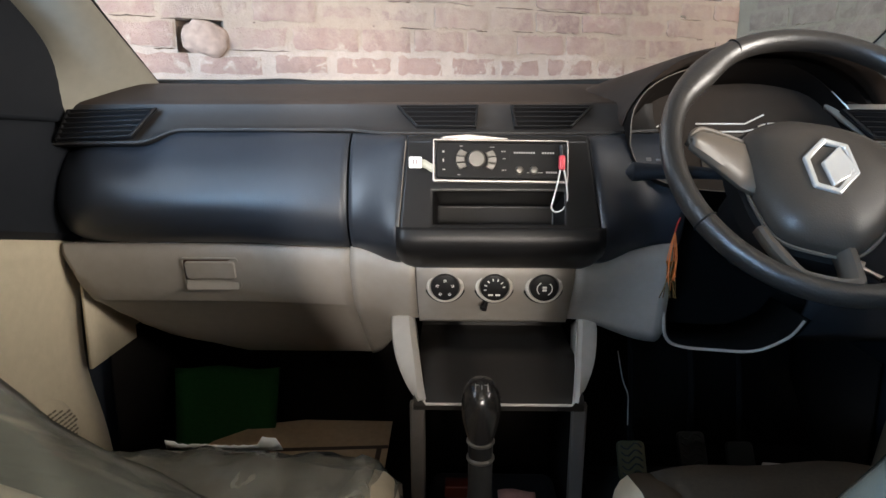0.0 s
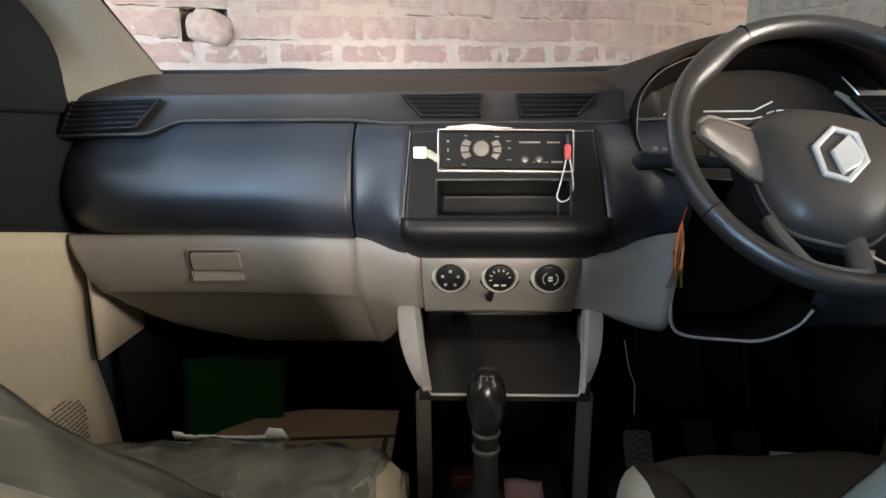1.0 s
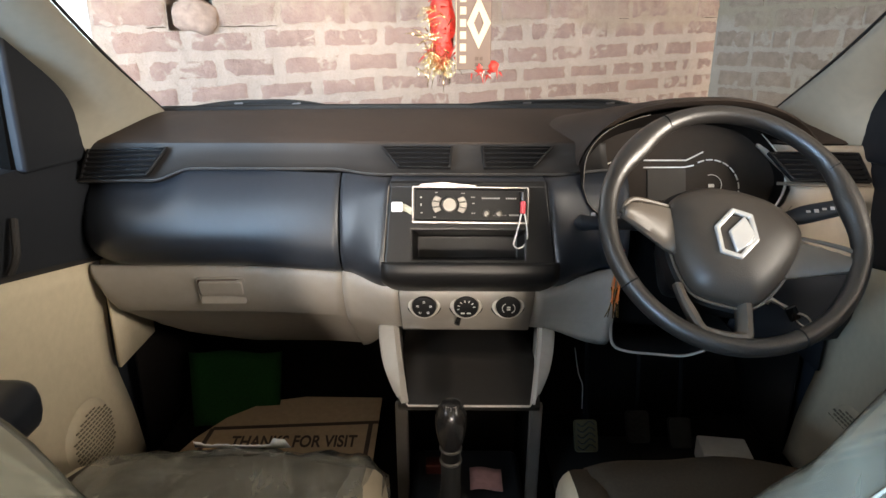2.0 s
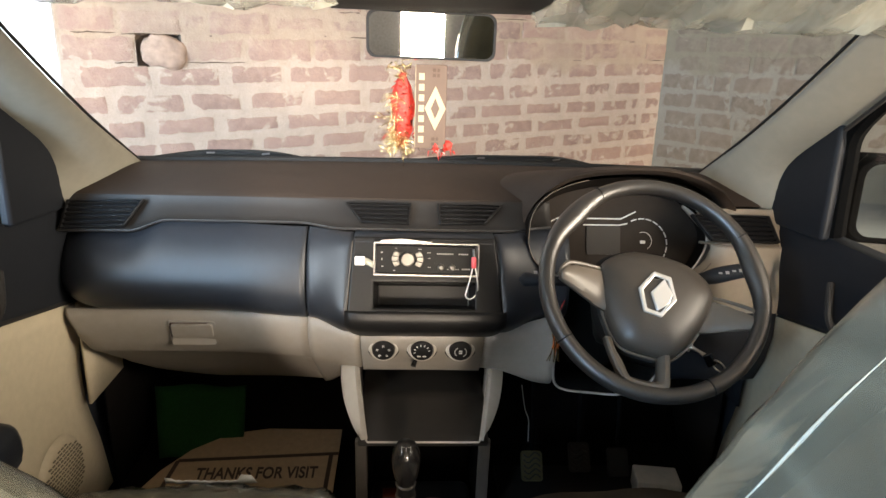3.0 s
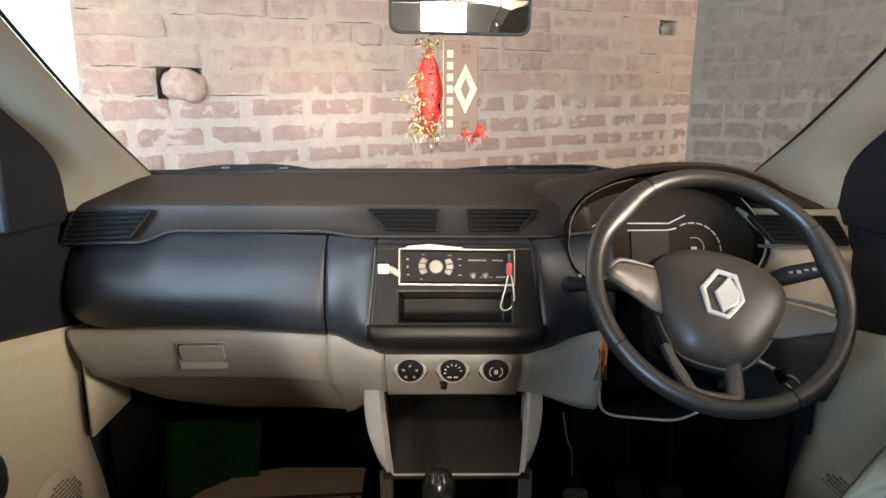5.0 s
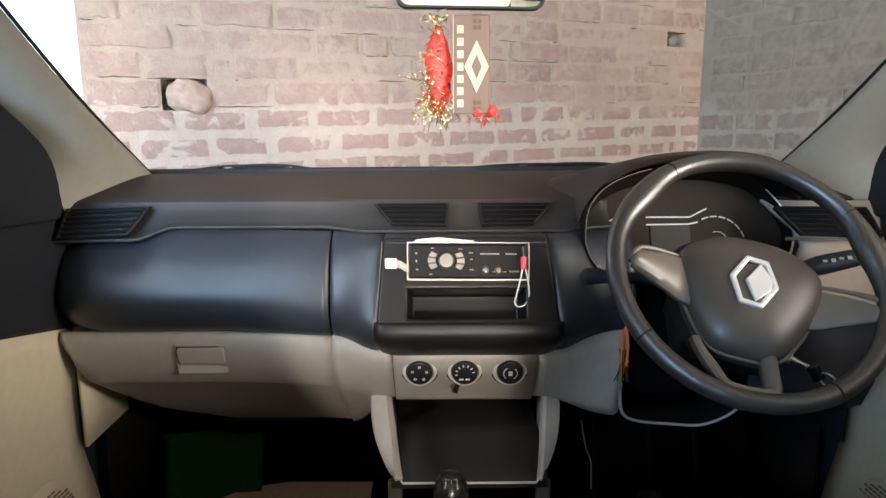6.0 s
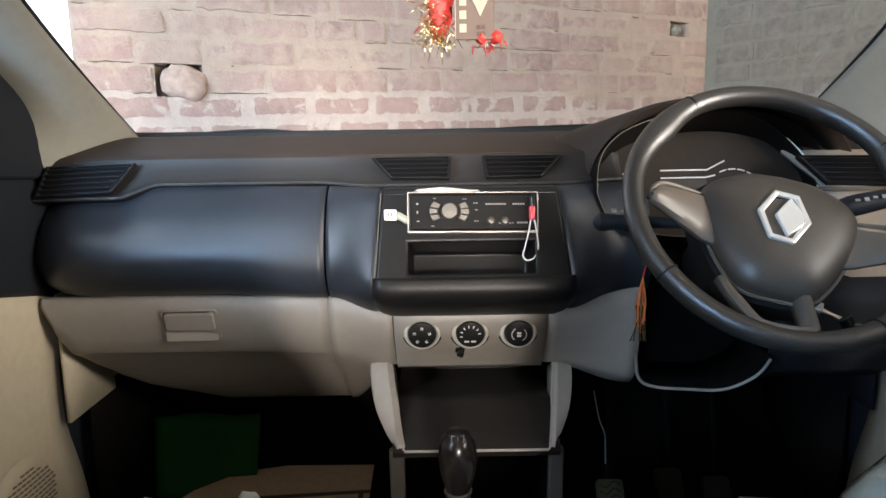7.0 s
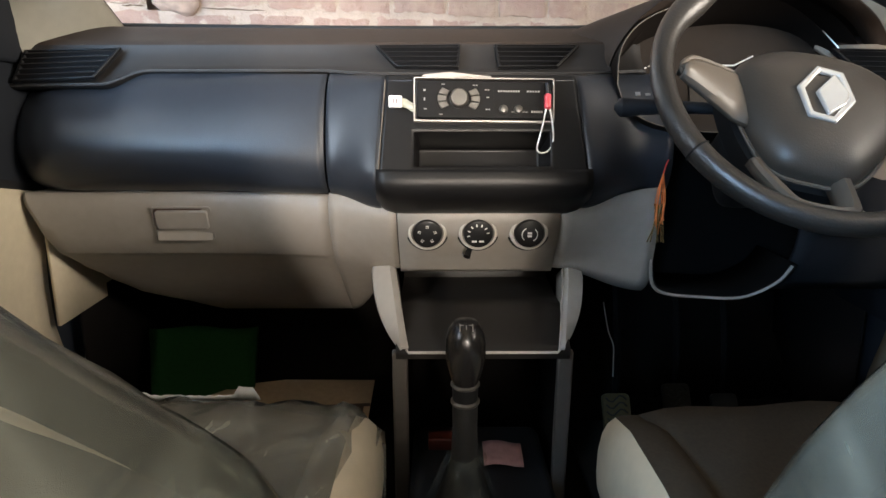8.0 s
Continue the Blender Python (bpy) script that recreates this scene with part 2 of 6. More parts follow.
TRAYFACE = material("brown_black_tray", (0.021, 0.0185, 0.0165), 0.46, spread=0.12, bump=0.15, spec=0.35)
DOORBLACK = material("black_door_plastic", (0.0125, 0.0140, 0.0175), 0.58, spread=0.15, bump=0.3, bump_scale=700, spec=0.2)
RADIOFACE = material("radio_black", (0.0055, 0.0052, 0.0055), 0.5, spread=0.1, bump=0, spec=0.12)
RUBBER = material("black_rubber", (0.014, 0.014, 0.014), 0.75, bump=0.3, spec=0.2)
LEATHER = material("black_leather_rim", (0.022, 0.0185, 0.016), 0.36, spec=0.9, spread=0.18, grain=120, bump=0.8, bump_scale=420)
HUBMAT = material("dark_grey_airbag_cover", (0.050, 0.041, 0.033), 0.40, spec=0.5, spread=0.12, bump=0.35, bump_scale=520)
SPOKE = material("bronze_grey_spoke_plastic", (0.115, 0.094, 0.074), 0.42, metal=0.0, spec=0.4, spread=0.1, bump=0.1)
KNOBBLACK = material("polished_black_knob", (0.012, 0.011, 0.011), 0.27, spread=0.1, bump=0)
GLOSSBLACK = material("gloss_black_plastic", (0.008, 0.008, 0.009), 0.20, spread=0.1, bump=0)
SCREEN = material("dull_display", (0.034, 0.029, 0.024), 0.3, spread=0.08, bump=0)
FACE = material("dull_brown_face", (0.024, 0.018, 0.014), 0.6, spread=0.12, bump=0, spec=0.12)
DIAL = material("brown_black_dial", (0.0085, 0.0065, 0.0055), 0.6, spread=0.12, bump=0, spec=0.08)
RED = material("red_tinsel_cloth", (0.40, 0.022, 0.014), 0.5, spread=0.35, grain=150, bump=0.6, bump_scale=150)
PINK = material("red_plastic", (0.60, 0.06, 0.08), 0.35, bump=0)
ORANGE = material("orange_thread", (0.75, 0.20, 0.05), 0.7, spread=0.3, bump=0.2)
GOLD = material("gold_foil", (0.95, 0.74, 0.40), 0.20, metal=1.0, spread=0.12, bump=0)
CARD = material("brown_card", (0.070, 0.038, 0.026), 0.55, spread=0.1, bump=0.1)
PALEGOLD = material("pale_gold_print", (0.29, 0.235, 0.145), 0.45, metal=0.0, bump=0)
MAROON = material("maroon_plastic", (0.085, 0.016, 0.011), 0.4, bump=0.1)
PINKPAPER = material("pink_paper", (0.42, 0.245, 0.26), 0.8, spread=0.2, grain=90, bump=0.1)
# dark brown for the shade inside open brick joints
GAP = material("joint_shade_earth", (0.075, 0.053, 0.040), 1.0, spread=0.4, bump=0, spec=0.05)
CARTON = material("pale_cardboard", (0.44, 0.41, 0.37), 0.85, spread=0.12, bump=0.2)
PLASTER = material("white_plaster", (0.80, 0.79, 0.74), 0.9, spread=0.08, stain=2, bump=0.4, bump_scale=80)
CONCRETE = material("grey_concrete", (0.28, 0.26, 0.24), 0.95, spread=0.25, grain=30, stain=1.5, bump=0.5, bump_scale=60)
PAINT = material("white_car_paint", (0.72, 0.72, 0.72), 0.25, spread=0.03, coat=0.6, bump=0)
BRICK = masonry_material("fired_clay_brick", True)
MORTAR = masonry_material("rough_mortar", False)
# grey copies for the east wall, with its shade in the colour
GREYBRICK = masonry_material("shaded_grey_brick", True, True)
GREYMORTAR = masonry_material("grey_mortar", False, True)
FILM = film_material("seat_film", (0.44, 0.45, 0.37), 0.66, 0.16, 7.0, True)
FILM_WRAP = film_material("cushion_film", (0.50, 0.48, 0.39), 0.70, 0.18, 9.0, True)
FILM_CLEAR = film_material("boot_film", (0.30, 0.34, 0.31), 0.94, 0.2, 12.0)
FILM_THIN = film_material("visor_film", (0.56, 0.56, 0.47), 0.56, 0.26, 7.0)
GLASS = glass_material("clear_glass")
MIRROR = bpy.data.materials.new("mirror_glass")
MIRROR.use_nodes = True
for key, value in (("Base Color", (0.60, 0.61, 0.59, 1)), ("Metallic", 1.0), ("Roughness", 0.012)):
    MIRROR.node_tree.nodes["Principled BSDF"].inputs[key].default_value = value
DOORGLASS = bpy.data.materials.new("greenish_mirror_glass")
DOORGLASS.use_nodes = True
for key, value in (("Base Color", (0.62, 0.70, 0.65, 1)), ("Metallic", 1.0), ("Roughness", 0.03)):
    DOORGLASS.node_tree.nodes["Principled BSDF"].inputs[key].default_value = value
TREAD = material("worn_pedal_rubber", (0.050, 0.042, 0.020), 0.8, spec=0.2, bump=0.2)


# ---- builders ----
def part(name, bm, mat, parent=None, label="", smooth=True, bevel=0.0, solid=0.0, segs=2, angle=35):
    """Links a bmesh as one mesh object under a thing or a part."""
    bmesh.ops.recalc_face_normals(bm, faces=bm.faces)
    me = bpy.data.meshes.new(name)
    bm.to_mesh(me)
    bm.free()
    me.materials.append(mat)
    if smooth:
        me.polygons.foreach_set("use_smooth", [True] * len(me.polygons))
        me.set_sharp_from_angle(angle=radians(angle))
    ob = new(name, me)
    if solid:
        md = ob.modifiers.new("solid", "SOLIDIFY")
        md.thickness, md.offset = solid, -1
    if bevel:
        md = ob.modifiers.new("bevel", "BEVEL")
        md.width, md.segments, md.limit_method, md.angle_limit = bevel, segs, "ANGLE", radians(40)
    if parent:
        ob.parent = parent
    if label:
        ob["label"] = label
    return ob


def thing(name, label, category, at=(0, 0, 0), group="", kind=""):
    """An Empty at the base of a thing; its parts keep world places."""
    ob = new(name)
    ob.empty_display_size = 0.05
    return tagged(ob, label, category, group, kind)


def box(bm, x0, x1, y0, y1, z0, z1, m=None):
    vs = [bm.verts.new((x, y, z)) for x in (x0, x1) for y in (y0, y1) for z in (z0, z1)]
    for f in ((0, 1, 3, 2), (4, 6, 7, 5), (0, 4, 5, 1), (2, 3, 7, 6), (0, 2, 6, 4), (1, 5, 7, 3)):
        bm.faces.new([vs[i] for i in f])
    if m:
        bmesh.ops.transform(bm, matrix=m, verts=vs)
    return vs


def sheet(bm, rows, closed=False):
    """A grid of points as one surface."""
    vs = [[bm.verts.new(p) for p in r] for r in rows]
    for a, b in zip(vs, vs[1:]):
        n = len(a)
        for i in range(n if closed else n - 1):
            bm.faces.new((a[i], a[(i + 1) % n], b[(i + 1) % n], b[i]))
    return vs


def lathe(bm, prof, m, seg=28):
    """Turns a profile of (radius, height) about local z."""
    rows = [[m @ Vector((r * math.cos(2 * math.pi * i / seg), r * math.sin(2 * math.pi * i / seg), h)) for i in range(seg)] for r, h in prof]
    vs = sheet(bm, rows, True)
    if prof[0][0] > 1e-5:
        bm.faces.new(vs[0])
    if prof[-1][0] > 1e-5:
        bm.faces.new(vs[-1])


def tube(bm, pts, r, seg=8, closed=False):
    """A round bar along points; r may be one radius or one for each point."""
    pts = [Vector(p) for p in pts]
    rs = r if isinstance(r, (list, tuple)) else [r] * len(pts)
    side, rows = None, []
    for i, p in enumerate(pts):
        a = pts[i - 1] if (i or closed) else p
        b = pts[(i + 1) % len(pts)] if (closed or i + 1 < len(pts)) else p
        d = (b - a).normalized()
        side = d.orthogonal().normalized() if side is None else (side - d * side.dot(d)).normalized()
        up = d.cross(side)
        rows.append([p + rs[i] * (math.cos(2 * math.pi * k / seg) * side + math.sin(2 * math.pi * k / seg) * up) for k in range(seg)])
    if closed:
        rows.append(rows[0])
        vs = sheet(bm, rows, True)
        bmesh.ops.remove_doubles(bm, verts=[v for r_ in vs for v in r_], dist=1e-6)
        return
    vs = sheet(bm, rows, True)
    bm.faces.new(vs[0])
    bm.faces.new(vs[-1])


def slab(bm, outline, m, depth):
    """A flat shape: an outline in local x, y, from local z = 0 up to depth."""
    lo = [bm.verts.new(m @ Vector((x, y, 0))) for x, y in outline]
    hi = [bm.verts.new(m @ Vector((x, y, depth))) for x, y in outline]
    n = len(lo)
    bm.faces.new(lo)
    bm.faces.new(hi)
    for i in range(n):
        bm.faces.new((lo[i], lo[(i + 1) % n], hi[(i + 1) % n], hi[i]))


def ring_slab(bm, outer, inner, m, depth):
    """A flat frame between two outlines with as many points."""
    n = len(outer)
    v = [[bm.verts.new(m @ Vector((*p, h))) for p in o] for o in (outer, inner) for h in (0, depth)]
    for i in range(n):
        j = (i + 1) % n
        for a, b in ((0, 1), (1, 3), (3, 2), (2, 0)):
            bm.faces.new((v[a][i], v[a][j], v[b][j], v[b][i]))


def rrect(x0, x1, y0, y1, r, n=5):
    out = []
    for cx, cy, a0 in ((x1 - r, y1 - r, 0), (x0 + r, y1 - r, 90), (x0 + r, y0 + r, 180), (x1 - r, y0 + r, 270)):
        out += [(cx + r * math.cos(radians(a0 + 90 * k / n)), cy + r * math.sin(radians(a0 + 90 * k / n))) for k in range(n + 1)]
    return out


def frame_at(origin, u, v):
    """A local frame from an origin and two directions: x along u, y along v, z towards the viewer."""
    u, v = Vector(u).normalized(), Vector(v).normalized()
    w = u.cross(v)
    return Matrix(((u.x, v.x, w.x, origin[0]), (u.y, v.y, w.y, origin[1]), (u.z, v.z, w.z, origin[2]), (0, 0, 0, 1)))


def curve_at(keys, x):
    """Smooth value at x of keys (x, value or tuple)."""
    if x <= keys[0][0]:
        return keys[0][1]
    for (a, va), (b, vb) in zip(keys, keys[1:]):
        if x <= b:
            s = (x - a) / (b - a)
            s = s * s * (3 - 2 * s)
            if isinstance(va, (tuple, list)):
                return tuple(p + (q - p) * s for p, q in zip(va, vb))
            return va + (vb - va) * s
    return keys[-1][1]


def smooth_line(pts, n):
    """A Catmull-Rom line through points, n points in all."""
    pts = [Vector(p) for p in pts]
    out = []
    for k in range(n):
        f = k / (n - 1) * (len(pts) - 1)
        i = min(int(f), len(pts) - 2)
        s = f - i
        p0, p1, p2, p3 = pts[max(i - 1, 0)], pts[i], pts[i + 1], pts[min(i + 2, len(pts) - 1)]
        out.append(0.5 * (2 * p1 + (p2 - p0) * s + (2 * p0 - 5 * p1 + 4 * p2 - p3) * s * s + (3 * p1 - p0 - 3 * p2 + p3) * s ** 3))
    return out


def spaced(a, b, n):
    return [a + (b - a) * i / (n - 1) for i in range(n)]


def puff(bm, x0, x1, y0, y1, z0, z1, r, m=None, seg=4, deform=None):
    """A soft block with rounded edges."""
    vs = box(bm, x0, x1, y0, y1, z0, z1)
    es = list({e for v in vs for e in v.link_edges})
    res = bmesh.ops.bevel(bm, geom=es, offset=r, segments=seg, profile=0.5, affect="EDGES")
    vs = list({v for f in res["faces"] for v in f.verts})
    if deform:
        for v in vs:
            v.co = Vector(deform(v.co))
    if m:
        bmesh.ops.transform(bm, matrix=m, verts=vs)
    return vs

# ---- the garage ----
bm = bmesh.new()
box(bm, -9, 9, -9, 9, -0.2, 0.0)
tagged(part("ground", bm, CONCRETE, smooth=False), "grey concrete garage floor under the car", "floor", kind="structure")

CORNER = Vector((1.483, 3.668, 0))
ALONG, ACROSS = Vector((-0.876, -0.482, 0)).normalized(), Vector((0.482, -0.876, 0)).normalized()
COURSE = 0.1


def wall_frame(right):
    """Local x along the wall, y up, z out into the garage; the corner is at 0."""
    if right:
        return frame_at(CORNER, ACROSS, (0, 0, 1))
    return frame_at(CORNER, -ALONG, (0, 0, 1))


def brick_wall(name, right, length, label):
    """The mortar bed of a brick wall, with the recess left by a missing brick."""
    m = wall_frame(right)
    bm_ = bmesh.new()
    if right:
        box(bm_, -0.003, length, 0, 3.2, -0.24, 0, m)
    else:
        left = -length
        for x0, x1, z0, z1, deep in HOLES:
            for a, b, c, d in ((left, x0, 0, 3.2), (x0, x1, 0, z0), (x0, x1, z1, 3.2)):
                box(bm_, a, b, c, d, -0.24, 0, m)
            box(bm_, x0, x1, z0, z1, -0.24, -deep, m)
            left = x1
        box(bm_, left, 0.24, 0, 3.2, -0.24, 0, m)
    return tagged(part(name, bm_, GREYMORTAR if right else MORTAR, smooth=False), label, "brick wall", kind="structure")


# recesses of missing bricks: along the wall, height and depth
HOLES = [(-2.815, -2.655, 1.222, 1.338, 0.07), (-0.555, -0.455, 1.592, 1.668, 0.03), (-0.285, -0.140, 1.592, 1.668, 0.06)]
# unseen roof, added to keep skylight off the brick walls
bm = bmesh.new()
box(bm, -3.4, 4.5, -4.7, 4.6, 3.2, 3.35)
tagged(part("garage_roof", bm, CONCRETE, smooth=False), "unseen plain concrete roof added over the car to block the sky", "roof", kind="structure")
wall_front = brick_wall("wall_north", False, 3.06, "unplastered red brick wall with rough whitish mortar joints")
# unseen far end runs on to 5 m, to shade the front wall
wall_right = brick_wall("wall_east", True, 5.0, "greyish red brick wall smeared with mortar, its shade darkened into the colours")

bm = bmesh.new()
box(bm, -7.5, -1.32, 2.9, 3.1, 0, 4.2)
tagged(part("wall_north_outer", bm, PLASTER, smooth=False), "bright white plastered wall beyond the brick wall", "wall", kind="structure")
bm = bmesh.new()
box(bm, -7.6, -7.4, -7, 3.0, 0, 1.6)
tagged(part("wall_west", bm, PLASTER, smooth=False), "pale plastered wall across the yard", "wall", kind="structure")
# unseen wall, high and grey to keep the sky out of the mirror
bm = bmesh.new()
box(bm, -7.6, 4.5, -8.2, -8.0, 0, 2.7)
tagged(part("wall_south", bm, CONCRETE, smooth=False), "unseen grey concrete wall added behind the car to darken the mirror", "wall", kind="structure")

# ---- the car's shell ----
body = thing("car_body", "white car body shell round the cabin", "car body", kind="structure")
bm = bmesh.new()
box(bm, C - 0.76, C + 0.76, -1.9, 1.5, 0.24, 0.31)
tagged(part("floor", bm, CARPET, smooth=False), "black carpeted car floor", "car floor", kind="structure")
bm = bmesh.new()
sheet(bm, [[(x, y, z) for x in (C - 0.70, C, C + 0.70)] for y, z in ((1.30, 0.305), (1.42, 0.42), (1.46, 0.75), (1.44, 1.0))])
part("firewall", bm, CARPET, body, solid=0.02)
# roof skin and headliner
bm = bmesh.new()
sheet(bm, [[(C + u * 0.62, y, z - 0.05 * u ** 4 + 0.01) for u in spaced(-1, 1, 13)] for y, z in ((0.66, 1.445), (0.4, 1.51), (0.0, 1.55), (-0.6, 1.57), (-1.3, 1.55), (-1.85, 1.48))])
part("roof_panel", bm, PAINT, body, solid=-0.012)
bm = bmesh.new()
sheet(bm, [[(C + u * 0.62, y, z - 0.05 * u ** 4 - 0.03) for u in spaced(-1, 1, 13)] for y, z in ((0.66, 1.445), (0.55, 1.475), (0.4, 1.505), (0.0, 1.545), (-0.6, 1.565), (-1.3, 1.545), (-1.85, 1.475))])
tagged(part("ceiling", bm, ROOF, solid=0.012), "beige cloth headliner of the car", "headliner", kind="structure")
# bonnet and cowl
bm = bmesh.new()
sheet(bm, [[(C + u * 0.72, y - 0.10 * u * u, z - 0.05 * u ** 4) for u in spaced(-1, 1, 13)] for y, z in ((1.38, 0.985), (1.6, 0.97), (1.85, 0.93), (2.02, 0.86), (2.08, 0.72), (2.09, 0.45))])
part("bonnet", bm, PAINT, body, solid=0.01)
bm = bmesh.new()
sheet(bm, [[(C + u * 0.68, y - 0.08 * u * u, z) for u in spaced(-1, 1, 13)] for y, z in ((1.26, 1.035), (1.29, 1.045), (1.34, 1.035), (1.40, 0.99))])
part("cowl", bm, RUBBER, body, "black plastic cowl below the windscreen", solid=0.01)
for s in (-1, 1):
    bm = bmesh.new()      # rear doors and rear quarters as one side panel with window openings
    d0, d1 = C + s * 0.70, C + s * 0.76
    xa, xb = min(d0, d1), max(d0, d1)
    for y0, y1, z0, z1 in ((-1.9, -0.02, 0.25, 1.0), (-1.9, -1.72, 1.0, 1.45), (-0.12, -0.02, 1.0, 1.47), (-0.98, -0.88, 1.0, 1.47), (-1.72, -0.12, 1.40, 1.50), (-0.12, 0.3, 1.42, 1.50)):
        box(bm, xa, xb, y0, y1, z0, z1)
    part("side_panel", bm, PILLAR, body, "grey-beige trimmed side with window openings", smooth=False, bevel=0.006)
    bm = bmesh.new()
    box(bm, xa - 0.012, xb + 0.012, 0.30, 1.5, 0.25, 0.31)
    part("sill", bm, BLACK, body, smooth=False, bevel=0.005)
    bm = bmesh.new()
    tube(bm, [(C + s * 0.66, 0.62, 1.435), (C + s * 0.665, 0.3, 1.475), (C + s * 0.67, 0, 1.49), (C + s * 0.67, -0.9, 1.50), (C + s * 0.66, -1.85, 1.45)], 0.045, 10)
    part("roof_rail", bm, PILLAR, body)
    bm = bmesh.new()
    box(bm, C + s * 0.745 - 0.015, C + s * 0.745 + 0.015, 1.06, 1.5, 0.31, 1.02)
    part("front_quarter", bm, BLACK, body, smooth=False)
bm = bmesh.new()
for x0, x1, z0, z1 in ((-0.76, 0.76, 0.25, 0.96), (-0.76, -0.62, 0.96, 1.5), (0.62, 0.76, 0.96, 1.5), (-0.62, 0.62, 1.42, 1.5)):
    box(bm, C + x0, C + x1, -1.92, -1.86, z0, z1)
part("tailgate", bm, PILLAR, body, smooth=False)

# windscreen
bm = bmesh.new()
sheet(bm, [[(C + u * w, y - 0.05 * u * u, z) for u in spaced(-1, 1, 13)] for w, y, z in ((0.66, 1.300, 1.045), (0.65, 1.10, 1.190), (0.64, 0.91, 1.335), (0.62, 0.74, 1.455))])
ws = part("window_1", bm, GLASS)
ws.visible_shadow = False
tagged(ws, "clear raked windscreen glass above the dashboard", "windscreen", kind="structure")
# black rubber line along the screen's foot
bm = bmesh.new()
tube(bm, [(C + u * 0.655, 1.262 - 0.06 * u * u, 1.060) for u in spaced(-1, 1, 15)], 0.009, 8)
tagged(part("trim", bm, RUBBER), "black rubber strip at the foot of the windscreen", "seal", kind="structure")

# ---- pillars ----
F = [(0.612, 1.245, 1.03), (0.612, 1.20, 1.06), (0.613, 1.0, 1.175), (0.609, 0.8, 1.303), (0.60, 0.62, 1.425)]
R = [(0.69, 1.055, 0.985), (0.69, 1.035, 1.02), (0.692, 1.012, 1.112), (0.697, 0.89, 1.197), (0.685, 0.66, 1.345)]
for s, word in ((-1, "pillar_west"), (1, "pillar_east")):
    fl, rl = smooth_line(F, 17), smooth_line(R, 17)
    rows = []
    for a, b in zip(fl, rl):
        row = []
        for k in spaced(0, 1, 9):
            p = a.lerp(b, k)
            bulge = 0.012 * math.sin(math.pi * k)
            row.append((C + s * (p.x - bulge), p.y - bulge, p.z + bulge * 0.2))
        row.append((C + s * (b.x + 0.03), b.y + 0.02, b.z))
        rows.append(row)
    bm = bmesh.new()
    sheet(bm, rows)
    ob = tagged(part(word, bm, PILLAR, solid=0.01), "grey-beige plastic windscreen pillar trim", "pillar trim", kind="structure")
    bm = bmesh.new()
    tube(bm, [(C + s * (p.x - 0.002), p.y + 0.004, p.z + 0.002) for p in fl[1:]], 0.0028, 6)
    part("seal", bm, RUBBER, ob, "thin black rubber edge")


# ---- front doors ----
def belt(y):
    return 0.812 + (0.991 - y) * 0.20


